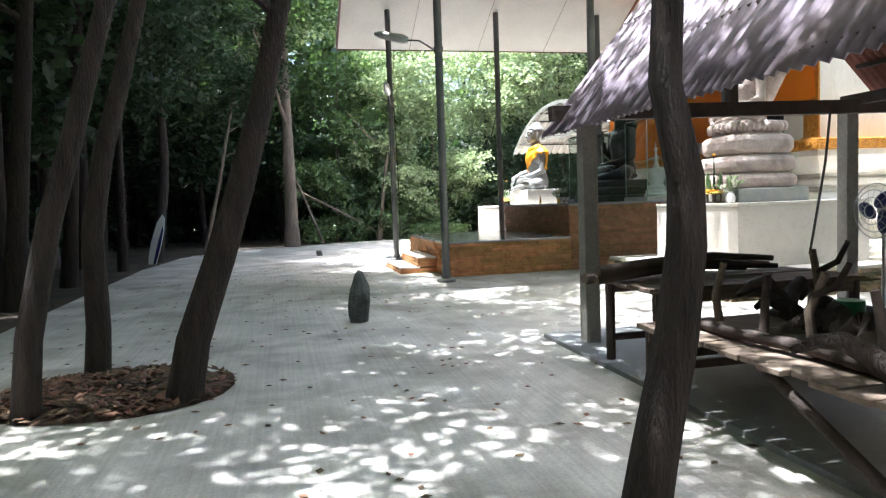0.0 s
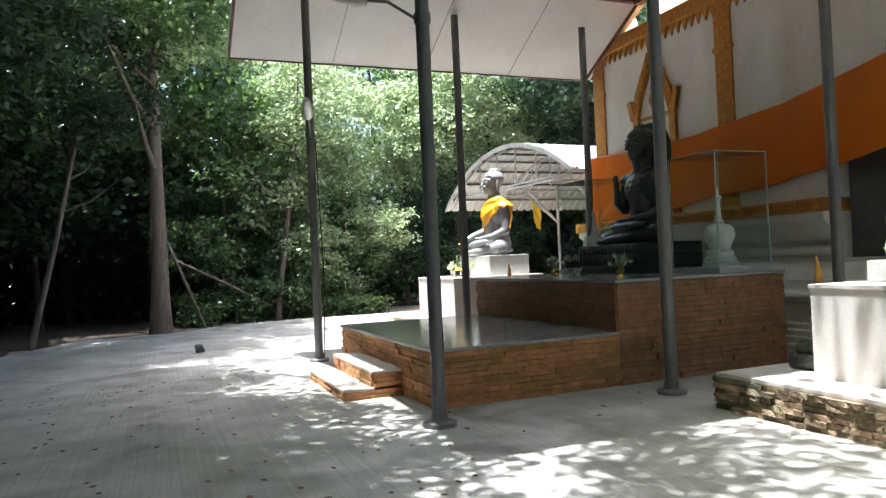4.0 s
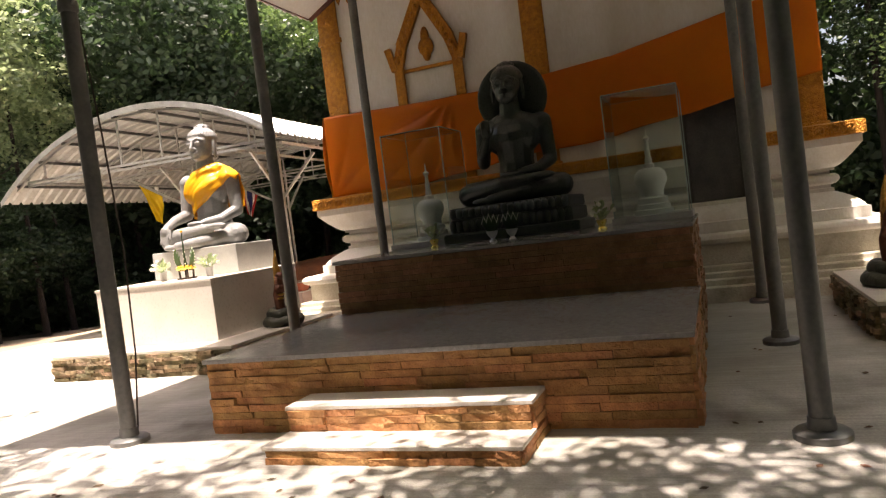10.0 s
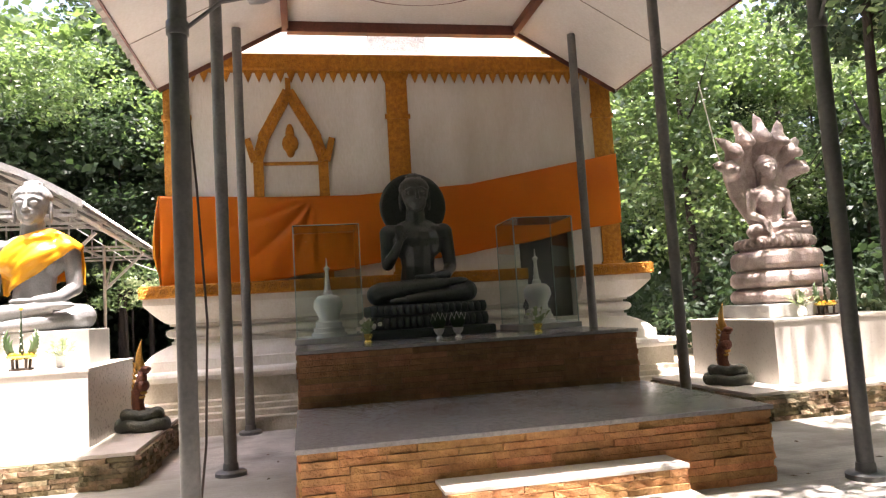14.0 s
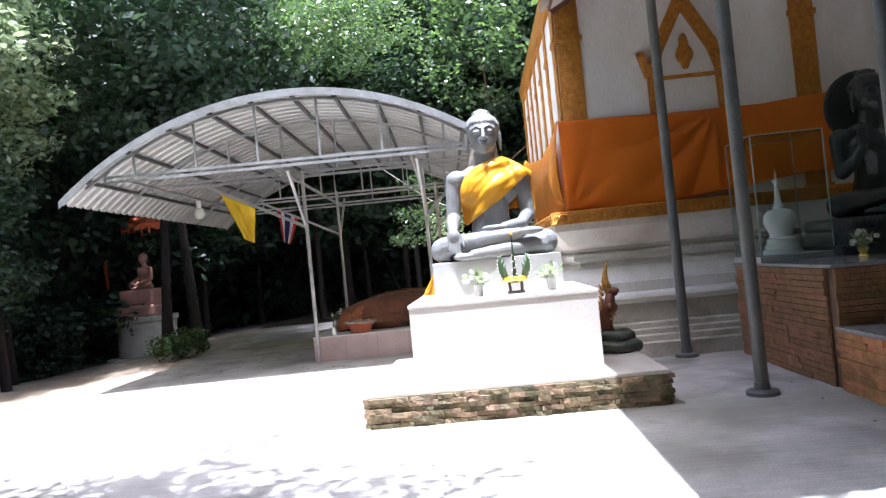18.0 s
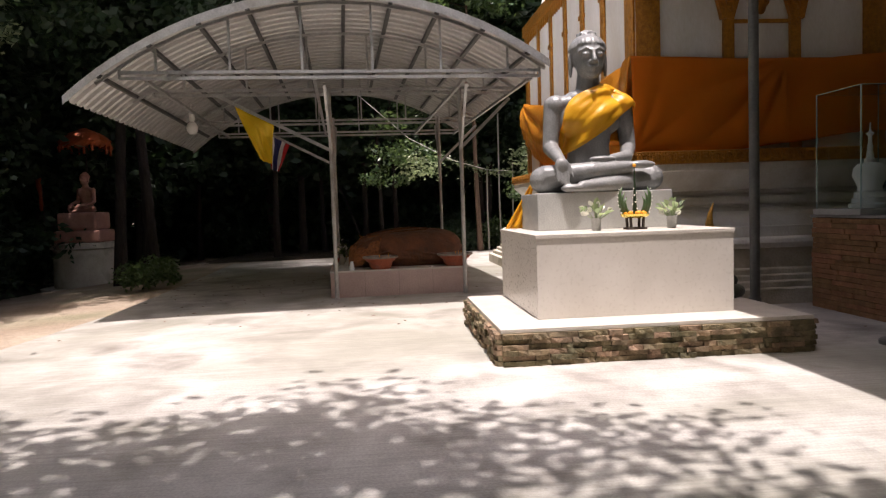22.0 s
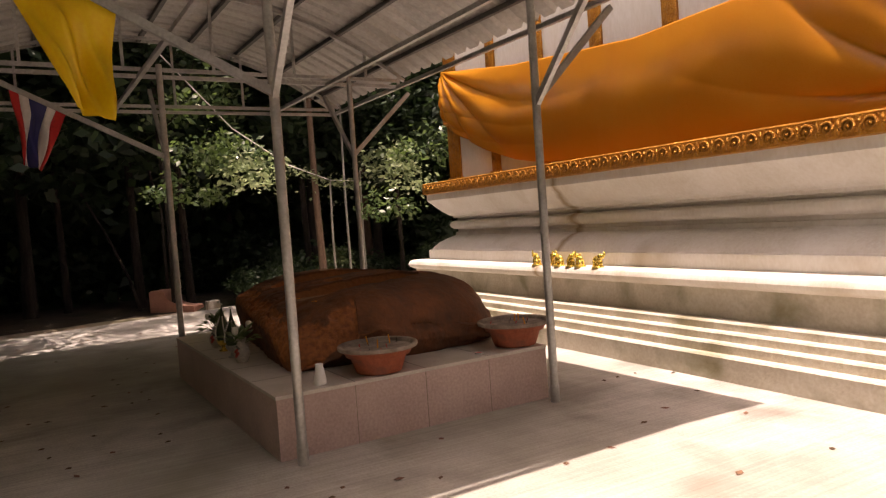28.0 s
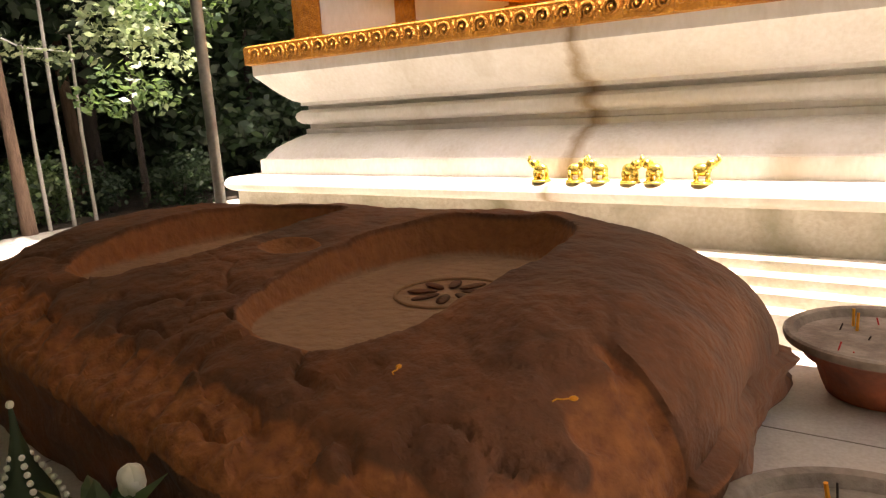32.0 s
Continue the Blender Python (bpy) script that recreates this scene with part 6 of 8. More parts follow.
def painted_vase(x, y, z, seed, label):
    t_ = thing("painted_vase", (x, y, z), label, "vase", "offerings by the rock")
    v, f = lathe([(0.042, 0), (0.045, 0.008), (0.062, 0.04), (0.070, 0.085), (0.058, 0.125), (0.033, 0.155), (0.030, 0.175), (0.040, 0.19), (0.032, 0.19)], 26)
    glaze = smoothed(obj("vase_body", v, f, M_PORCELAIN, t_), 40)
    rr = random.Random(seed)
    for k in range(7):  # a painted flower and leaves on the glaze
        a = 2.3 + 0.16 * (k % 3 - 1) * (1 + 0.2 * k / 7)
        zz = 0.06 + 0.012 * k
        r_ = 0.0695 - 9 * (zz - 0.085) ** 2
        v, f = ball((0, 0, 0), (0.004, 0.014, 0.013), 8, 6, pose(0, 0, 0, 0, 0, math.degrees(a)))
        obj("painted_mark", [q + Vector((r_ * math.cos(a), r_ * math.sin(a), zz)) for q in v], f, M_REDPAINT if k < 5 else M_STONE, glaze)
    lv, lf = [], []
    for k in range(24):
        a, e = rr.uniform(0, 6.28), rr.uniform(0.1, 1.3)
        d = Vector((math.cos(a) * math.cos(e), math.sin(a) * math.cos(e), math.sin(e)))
        s = Vector((-math.sin(a), math.cos(a), 0))
        c = Vector((0, 0, 0.17)) + d * rr.uniform(0.03, 0.10)
        L_ = rr.uniform(0.08, 0.13)
        o = len(lv)
        up = d.cross(s) * 0.012
        lv += [c, c + d * L_ * 0.35 + s * L_ * 0.27, c + d * L_ * 0.7 + s * L_ * 0.2 - up, c + d * L_ - up * 2, c + d * L_ * 0.7 - s * L_ * 0.2 - up, c + d * L_ * 0.35 - s * L_ * 0.27, c + d * L_ * 0.5 + up]
        lf += [(o + q, o + (q + 1) % 6, o + 6) for q in range(6)]
        t1, t2 = tube([(0, 0, 0.14), c], 0.003, 5, False)
        o = len(lv)
        lv += t1
        lf += [tuple(q + o for q in g_) for g_ in t2]
    obj("leaves", lv, lf, M_LEAF, t_, "broad dark green leaves")
    for k in range(3):
        a = seed * 1.3 + k * 2.2
        c = Vector((0.075 * math.cos(a), 0.075 * math.sin(a), 0.24 + 0.03 * k))
        for q in range(5):
            m_ = pose(0, 0, 0, 25, 0, q * 72)
            v, f = ball((0.012, 0, 0), (0.022, 0.026, 0.034), 10, 7, m_)
            obj("petal", [u_ + c for u_ in v], f, M_PETAL, t_, "cream petal", True)
    return t_


painted_vase(14.85, 22.69, 0.425, 3, "painted white vase with a pale lily and dark leaves")
leaf_offering(14.57, 22.68, 0.425, M_GOLD_FIG, "gold footed cup with a dark leaf cone and white bud strings")
leaf_offering(14.18, 22.68, 0.425, M_GALV, "silver footed cup with a dark leaf cone and white bud strings")
painted_vase(13.87, 22.68, 0.425, 5, "round white vase with a red painted flower and a cream rose")
cup = thing("small_bottle", (12.585, 22.45, 0.425), "small white tapered bottle standing at the plinth's edge", "bottle")
v, f = lathe([(0.045, 0), (0.046, 0.02), (0.032, 0.10), (0.026, 0.12), (0.028, 0.14), (0.022, 0.14), (0.02, 0.12)], 16)
smoothed(obj("body", v, f, M_WHITE, cup))
match = thing("matchbox", (12.62, 21.17, 0.425), "small red-topped matchbox lying on the tiles", "matchbox", turn=35)
part("sleeve", boxes((-0.028, 0.028, -0.019, 0.019, 0.001, 0.014), bevel=0.001), M_WHITE, match)
part("label_panel", boxes((-0.022, 0.022, -0.014, 0.014, 0.014, 0.0146)), M_RED, match)


def elephant(x, y, z, turn):
    G = [ball((0, 0, 0.075), (0.05, 0.032, 0.036), 10, 7), ball((-0.05, 0, 0.105), (0.028, 0.024, 0.028), 8, 6)]
    for sx in (-0.03, 0.03):
        for sy in (-0.018, 0.018):
            G.append(limb([(sx, sy, 0.012), (sx, sy, 0.06)], 0.013, 8))
    G.append(limb([(-0.07, 0, 0.10), (-0.088, 0, 0.125), (-0.08, 0, 0.15)], [0.012, 0.01, 0.008], 8))
    for sy in (-0.026, 0.026):
        G.append(ball((-0.04, sy, 0.105), (0.02, 0.006, 0.022), 8, 6))
    v, f = merge(G + [lathe([(0.06, 0), (0.06, 0.01), (0.05, 0.012)], 12)])
    ob = obj("elephant_figure", v, f, M_GOLD_FIG, smooth=True)
    ob.matrix_world = pose(x, y, z, 0, 0, turn) @ Matrix.Scale(1.12, 4)
    return tagged(ob, "tiny gilded elephant figure on the plaster ledge", "figurine", "gilded elephants")


for x, tr in ((13.83, 12), (14.12, 168), (14.28, -14), (14.485, 190), (14.66, 15), (14.92, 172)):
    elephant(x, 18.9, 0.843, tr)


# ---- glass cases with small white stupas on the altar ----
def glass_case(x, y, h, top):
    c = thing("glass_case", (x, y, 1.15), "clear glass case over a small stupa on a grey slab", "display case", "glass cases on the altar")
    part("slab", boxes((-h - 0.03, h + 0.03, -h - 0.03, h + 0.03, 0.0, 0.07), bevel=0.008), M_GREYBLOCK, c)
    for b in ((-h, -h + 0.006, -h, h), (h - 0.006, h, -h, h), (-h + 0.01, h - 0.01, -h, -h + 0.006), (-h + 0.01, h - 0.01, h - 0.006, h)):
        ob = part("pane", boxes((*b, 0.072, top - 0.01)), M_GLASS, c)
        ob.visible_shadow = False
    ob = part("pane", boxes((-h, h, -h, h, top - 0.008, top - 0.002)), M_GLASS, c)
    ob.visible_shadow = False
    for b in ((-h - 0.004, -h + 0.010, -h, h), (h - 0.010, h + 0.004, -h, h), (-h, h, -h - 0.004, -h + 0.010), (-h, h, h - 0.010, h + 0.004)):
        part("edge_strip", boxes((*b, top - 0.001, top + 0.007)), M_GLASS_EDGE, c, "pale green polished glass edge")
    for sx in (-1, 1):
        for sy in (-1, 1):
            part("edge_strip", boxes((sx * h - 0.006, sx * h + 0.006, sy * h - 0.006, sy * h + 0.006, 0.071, top - 0.002)), M_GLASS_EDGE, c, "pale green polished glass edge")
    s = thing("small_stupa", (x, y, 1.22), "small white stupa model with a spire", "stupa model", "stupa models")
    v, f = lathe([(0.22, 0), (0.22, 0.05), (0.19, 0.06), (0.19, 0.11), (0.17, 0.12), (0.165, 0.18), (0.13, 0.20), (0.125, 0.25), (0.185, 0.38), (0.17, 0.47), (0.12, 0.52), (0.06, 0.53), (0.06, 0.57), (0.04, 0.59), (0.042, 0.63), (0.03, 0.66), (0.032, 0.72), (0.022, 0.76), (0.022, 0.84), (0.045, 0.87), (0.012, 0.90), (0.004, 1.0)], 24)
    smoothed(obj("stupa_body", v, f, M_PLASTER, s), 40)


glass_case(9.0, 16.2, 0.40, 1.45)
glass_case(8.95, 13.42, 0.40, 1.45)


# ---- rustic hut by the start of the walk ----
hut = thing("hut", (0, 0, 0), "rustic open hut with cement posts and a rusty corrugated gable roof", "hut")
HE, HR, HZ0, HZ1 = 4.36, 6.05, 1.76, 3.9
for x, y in ((4.67, 7.02), (7.43, 7.25), (4.67, 2.6), (7.43, 2.6)):
    part("post", boxes((x - 0.065, x + 0.065, y - 0.065, y + 0.065, 0.03, 2.02), bevel=0.012), M_POST, hut, "square cement post")
for a, b, w, h in (((4.35, 7.0, 1.93), (7.8, 7.12, 2.0), 0.09, 0.12), ((4.67, 7.1, 2.02), (4.67, 1.5, 2.02), 0.08, 0.1), ((7.43, 7.3, 2.06), (7.43, 1.5, 2.06), 0.08, 0.1), ((HR, 7.05, 2.0), (HR, 7.05, 3.85), 0.08, 0.08), ((4.4, 3.0, 1.93), (7.8, 3.0, 2.0), 0.08, 0.1)):
    bar("roof_beam", a, b, w, h, M_DARKWOOD, hut, "dark wooden beam")


def corrugated(name, p0, p1, d, n, amp, label, material=M_HUTROOF):
    """A wavy sheet: ribs run from the line at p0 towards p1, repeated along d."""
    p0, p1, d = Vector(p0), Vector(p1), Vector(d)
    nrm = (p1 - p0).cross(d).normalized()
    vs, fs = [], []
    for i in range(n + 1):
        off = d * (i / n) + nrm * amp * math.sin(i * math.pi / 2.0)
        for k in range(5):
            sagz = Vector((0, 0, -0.02 * math.sin(math.pi * k / 4) + 0.02 * noise.noise(Vector((i * 0.1, k, 5)))))
            vs.append(p0.lerp(p1, k / 4) + off + sagz)
    for i in range(n):
        for k in range(4):
            a = i * 5 + k
            fs.append((a, a + 1, a + 6, a + 5))
    ob = obj(name, vs, fs, material, hut, label, True)
    s = ob.modifiers.new("thickness", "SOLIDIFY")
    s.thickness = 0.006
    return ob


corrugated("roof_sheet", (HE, 7.25, HZ0), (HR + 0.02, 7.25, HZ1), (0, -6.4, 0), 320, 0.016, "weathered purple-grey corrugated sheet")
corrugated("roof_sheet", (8.0, 7.3, 1.9), (HR - 0.02, 7.3, HZ1), (0, -6.4, 0), 320, 0.016, "rusty corrugated sheet", M_RUSTROOF)
for k in range(5):
    w = (k + 0.3) / 5
    bar("batten", (HE + (HR - HE) * w, 7.2, HZ0 + (HZ1 - HZ0) * w - 0.05), (HE + (HR - HE) * w, 0.9, HZ0 + (HZ1 - HZ0) * w - 0.05), 0.05, 0.04, M_DARKWOOD, hut)
    bar("batten", (8.0 + (HR - 8.0) * w, 7.2, 1.9 + (HZ1 - 1.9) * w - 0.05), (8.0 + (HR - 8.0) * w, 0.9, 1.9 + (HZ1 - 1.9) * w - 0.05), 0.05, 0.04, M_DARKWOOD, hut)


def rough_table(x0, x1, y0, y1, h, label):
    t_ = thing("work_table", (0, 0, 0), label, "table", "tables in the hut")
    n = max(3, round((y1 - y0) / 0.16))
    for k in range(n):
        a = y0 + (y1 - y0) * k / n
        part("plank", boxes((x0 + random.uniform(-0.03, 0.03), x1 + random.uniform(-0.03, 0.03), a + 0.004, a + (y1 - y0) / n - 0.004, h - 0.03, h + random.uniform(-0.004, 0.004)), bevel=0.004), M_WOOD, t_)
    for x in (x0 + 0.06, x1 - 0.06):
        for y in (y0 + 0.06, y1 - 0.06):
            pipe("leg", (x, y, 0.035), (x, y, h - 0.03), 0.035, M_DARKWOOD, t_, 8)
    for y in (y0 + 0.06, y1 - 0.06):
        bar("rail", (x0 + 0.03, y, h - 0.07), (x1 - 0.03, y, h - 0.07), 0.04, 0.07, M_WOOD, t_)
        bar("stretcher", (x0 + 0.03, y, 0.2), (x1 - 0.03, y, 0.2), 0.035, 0.05, M_DARKWOOD, t_)
    return t_


rough_table(4.47, 6.1, 5.62, 6.42, 0.64, "rough wooden table of grey planks and round legs")
rough_table(4.26, 5.25, 3.35, 5.45, 0.47, "low rough wooden bench of grey planks")
rr = random.Random(12)


def stick(points, radii, material, label, group, name="branch", cut=False):
    """A barked branch; a cut one shows pale wood at its ends."""
    v, f = tube(points, radii, 10)
    v = [Vector(q) + Vector((jitter((q[0] * 14, q[1] * 14, q[2] * 14), 0.006), 0, jitter((q[1] * 14, q[2] * 14, q[0] * 14), 0.006))) for q in v]
    ob = tagged(smoothed(obj(name, v, f, material)), label, name.replace("wooden_", ""), group)
    if cut:
        d = (Vector(points[0]) - Vector(points[1])).normalized()
        v, f = tube([Vector(points[0]), Vector(points[0]) + d * 0.008], radii[0] * 0.86, 12)
        obj("cut_end", v, f, M_WOOD, ob, "pale sawn end of the branch")
    return ob


for k in range(4):
    y, z = 6.0 + 0.085 * (k % 3), 0.675 + 0.06 * (k // 3)
    a, b = Vector((4.26 + rr.uniform(-0.06, 0.06), y, z)), Vector((5.7 + rr.uniform(-0.2, 0.2), y + rr.uniform(-0.05, 0.2), z + 0.01))
    stick([a, a.lerp(b, 0.3) + Vector((0, 0.02, 0.035)), a.lerp(b, 0.65) + Vector((0, 0.03, 0.045)), b], [0.034, 0.032, 0.028, 0.020], M_DARKWOOD, "barked branch lying on the work table", "branches on the table", cut=True)
# an upturned rack of branches: six forked uprights on a frame
rack = thing("branch_rack", (4.62, 4.42, 0.472), "upturned rack of crooked branches with upright stakes", "rack")
for k in range(6):
    x, y = (0.02, 0.55, 0.10)[k % 3] + 0.02 * k - 0.20, -0.62 + 0.27 * k
    h = rr.uniform(0.36, 0.44)
    v, f = tube([(x, y, 0.03), (x + rr.uniform(-0.03, 0.03), y + 0.02, h * 0.5), (x + rr.uniform(-0.05, 0.05), y + rr.uniform(-0.04, 0.04), h)], [0.026, 0.022, 0.019], 9)
    up = smoothed(obj("upright", v, f, M_WOOD if k % 3 else M_DARKWOOD, rack))
    if k % 2 == 0:
        v, f = tube([(x, y, h * 0.72), (x + 0.05, y - 0.09, h * 0.86), (x + 0.06, y - 0.15, h + 0.05)], [0.018, 0.017, 0.014], 8)
        smoothed(obj("fork", v, f, M_DARKWOOD, up))
for x, z in ((-0.16, 0.03), (0.42, 0.035)):
    v, f = tube([(x, -0.85, z), (x + 0.04, -0.2, z + 0.02), (x - 0.02, 0.4, z + 0.01), (x + 0.03, 0.85, z)], [0.03, 0.034, 0.03, 0.026], 9)
    smoothed(obj("rail", v, f, M_DARKWOOD, rack))
for k in range(9):
    a = Vector((4.4 + 0.08 * k, 3.65 + 0.19 * k + rr.uniform(-0.1, 0.1), 0.52))
    b = a + Vector((rr.uniform(-0.3, 0.45), rr.uniform(0.2, 0.65), rr.uniform(0.0, 0.10)))
    c = a.lerp(b, 0.5) + Vector((rr.uniform(-0.08, 0.08), 0, rr.uniform(0.05, 0.16)))
    stick([a, a.lerp(c, 0.5) + Vector((0, 0.03, 0.02)), c, c.lerp(b, 0.6) + Vector((0.03, 0, 0.02)), b], [0.05, 0.047, 0.04, 0.032, 0.016], M_DARKWOOD if k % 3 else M_BARK, "crooked root lying on the low bench", "branches on the bench")
# dark trunk behind the rack
stick([(5.16, 4.9, 0.545), (5.12, 4.4, 0.56), (5.1, 3.9, 0.575), (5.0, 3.3, 0.60)], [0.075, 0.08, 0.07, 0.06], M_DARKWOOD, "thick dark trunk lying on the low bench", "branches on the bench", cut=True)
tin = thing("tin_can", (4.60, 3.60, 0.472), "green painted tin standing on the bench", "tin")
v, f = lathe([(0.0, 0.0), (0.085, 0.0), (0.088, 0.008), (0.085, 0.02), (0.085, 0.17), (0.09, 0.178), (0.09, 0.188), (0.08, 0.188), (0.08, 0.03), (0.0, 0.028)], 20)
smoothed(obj("body", v, f, M_GREENTIN, tin), 40)
pipe("brace", (4.34, 3.55, 0.04), (4.30, 4.35, 0.44), 0.028, M_DARKWOOD, bpy.data.objects["work_table.001"], 8)
fan = thing("standing_fan", (6.9, 6.3, 0.035), "old white standing fan with a wire guard", "fan")
v, f = lathe([(0.19, 0), (0.19, 0.02), (0.03, 0.05), (0.02, 0.08)], 20)
smoothed(obj("foot", v, f, M_DARKWOOD, fan))
pipe("stem", (0, 0, 0.05), (0, 0, 0.92), 0.015, M_GALV, fan)
for k, r in enumerate((0.05, 0.11, 0.17, 0.22)):
    pts = [(-0.06 - 0.02 * (4 - k), r * math.cos(a * math.pi / 14), 1.02 + r * math.sin(a * math.pi / 14)) for a in range(29)]
    v, f = tube(pts, 0.004, 5, False)
    guard = obj("guard_ring", v, f, M_GALV, fan)
for k in range(16):
    a = 2 * math.pi * k / 16
    pipe("guard_wire", (-0.13, 0.05 * math.cos(a), 1.02 + 0.05 * math.sin(a)), (-0.07, 0.22 * math.cos(a), 1.02 + 0.22 * math.sin(a)), 0.002, M_GALV, guard, 4)
v, f = ball((0.05, 0, 1.02), (0.11, 0.06, 0.06))
obj("motor", v, f, M_WHITE, fan, smooth=True)
for k in range(3):
    a = 2 * math.pi * k / 3
    v, f = ball((-0.06, 0.1 * math.cos(a), 1.02 + 0.1 * math.sin(a)), (0.012, 0.06, 0.10), 10, 6, pose(0, 0, 0, math.degrees(a) - 60))
    obj("blade", v, f, M_BLUE, fan, smooth=True)
tin = thing("green_tin", (4.95, 4.55, 0.51), "round green tin standing on the low bench", "tin")
v, f = lathe([(0.07, 0), (0.075, 0.01), (0.075, 0.16), (0.07, 0.17)], 18)
smoothed(obj("body", v, f, shade("green_paint", (0.02, 0.16, 0.05), (0.03, 0.22, 0.07), 0.4), tin))


v, f = tube([(7.06, 7.05, 1.95), (7.0, 7.04, 1.5), (6.93, 7.05, 1.1), (6.84, 7.05, 0.66)], 0.012, 8)
tagged(obj("hanging_cable", v, f, M_STONE), "dark cable hanging from the hut's beam", "cable")


# ---- trees ----
def crown_mesh(name, seed, rad, clumps, per, leaf, spread, material):
    g = np.random.default_rng(seed)
    d = g.normal(size=(clumps, 3))
    d /= np.linalg.norm(d, axis=1)[:, None]
    c = d * (g.uniform(0.25, 1.0, clumps) ** 0.5)[:, None] * np.array(rad)
    n = clumps * per
    p = np.repeat(c, per, axis=0) + g.normal(size=(n, 3)) * np.array([spread, spread, spread * 0.55])
    a = g.normal(size=(n, 3)) * np.array([1, 1, 0.45]) + np.array([0, 0, -0.35])
    a /= np.linalg.norm(a, axis=1)[:, None]
    b = np.cross(a, g.normal(size=(n, 3)))
    b /= np.linalg.norm(b, axis=1)[:, None]
    s = leaf * g.uniform(0.6, 1.25, n)[:, None]
    vs = np.stack([p, p + a * s * 0.45 + b * s * 0.27, p + a * s, p + a * s * 0.45 - b * s * 0.27], axis=1).reshape(-1, 3)
    me = bpy.data.meshes.new(name)
    me.vertices.add(4 * n)
    me.vertices.foreach_set("co", vs.ravel())
    me.loops.add(4 * n)
    me.loops.foreach_set("vertex_index", np.arange(4 * n))
    me.polygons.add(n)
    me.polygons.foreach_set("loop_start", np.arange(0, 4 * n, 4))
    me.update(calc_edges=True)
    me.validate()
    me.materials.append(material)
    return me


CROWNS = {
    "round": [crown_mesh("crown", 1 + k, (2.3, 2.3, 1.7), 46, 120, 0.21, 0.34, m) for k, m in enumerate((M_LEAF, M_LEAF_DARK, M_LEAF_LIGHT))],
    "tall": [crown_mesh("crown", 11 + k, (1.5, 1.5, 2.6), 44, 110, 0.20, 0.38, m) for k, m in enumerate((M_LEAF, M_LEAF_DARK, M_LEAF_LIGHT))],
    "airy": [crown_mesh("crown", 21 + k, (2.7, 2.7, 0.9), 34, 118, 0.17, 0.33, m) for k, m in enumerate((M_LEAF, M_LEAF, M_LEAF_LIGHT))],
    "deep": [crown_mesh("crown", 71 + k, (2.4, 2.4, 1.9), 40, 44, 0.33, 0.40, m) for k, m in enumerate((M_LEAF, M_LEAF_DARK))],
    "shrub": [crown_mesh("foliage", 31 + k, (1.0, 1.0, 0.85), 26, 85, 0.17, 0.24, m) for k, m in enumerate((M_LEAF, M_LEAF_DARK, M_LEAF_LIGHT))],
    "spray": [crown_mesh("foliage", 51 + k, (0.85, 0.85, 0.42), 18, 20, 0.16, 0.17, m) for k, m in enumerate((M_LEAF, M_LEAF_DARK, M_LEAF_LIGHT))],
    "sunny": [crown_mesh("crown", 61 + k, (1.6, 1.6, 1.3), 42, 66, 0.19, 0.23, m) for k, m in enumerate((M_LEAF, M_LEAF, M_LEAF_LIGHT))],
    "small": [crown_mesh("foliage", 41 + k, (0.26, 0.26, 0.22), 20, 60, 0.075, 0.07, m) for k, m in enumerate((M_LEAF,))],
}


def tree(x, y, h, r, bark, crowns, lean=(0, 0), label="slender forest tree with a green leafy crown", seed=0, group="", bend=None, limbs=5, base_z=-0.06, path=None):
    t_ = thing("tree", (x, y, base_z - fall(x, y)), label, "tree", group)
    g = random.Random(seed + int(x * 37) + int(y * 91))
    pts, rad = [], []
    n = 9
    for k in range(n + 1):
        w = k / n
        off = Vector((lean[0] * w, lean[1] * w, 0))
        if bend:
            off += Vector((bend[0] * math.sin(w * math.pi * bend[2]), bend[1] * math.sin(w * math.pi * bend[2]), 0))
        off += Vector((jitter((w * 3, x, 1), 0.12), jitter((w * 3, y, 7), 0.12), 0)) * w
        pts.append(off + Vector((0, 0, h * w)))
        rad.append(r * (1 - 0.72 * w) * (1.25 if k == 0 else 1))
    if path:
        pts = [Vector(q) for q in path]
        n = len(pts) - 1
        rad = [r * (1 - 0.6 * k / n) for k in range(n + 1)]
    v, f = tube(pts, rad, 12)
    smoothed(obj("trunk", v, f, bark, t_), 80)
    for k in range(limbs):
        w = (0.82 if path else 0.45) + (0.15 if path else 0.5) * k / max(1, limbs - 1)
        i = min(n - 1, int(w * n))
        p = pts[i]
        a = g.uniform(0, 6.28)
        L = h * g.uniform(0.16, 0.28)
        e = p + Vector((math.cos(a) * L, math.sin(a) * L, L * 0.6))
        m_ = p.lerp(e, 0.5) + Vector((0, 0, -0.1 * L))
        v, f = tube([p, m_, e], [rad[i] * 0.5, rad[i] * 0.35, rad[i] * 0.12], 7)
        smoothed(obj("limb", v, f, bark, t_), 80)
    for kind_, var, dx, dy, z, s in crowns:
        ob = new("crown", CROWNS[kind_][var % len(CROWNS[kind_])])
        ob.matrix_world = pose(dx + lean[0] * z / h, dy + lean[1] * z / h, z, g.uniform(-12, 12), g.uniform(-12, 12), g.uniform(0, 360)) @ Matrix.Scale(s, 4)
        ob.parent = t_
    return t_


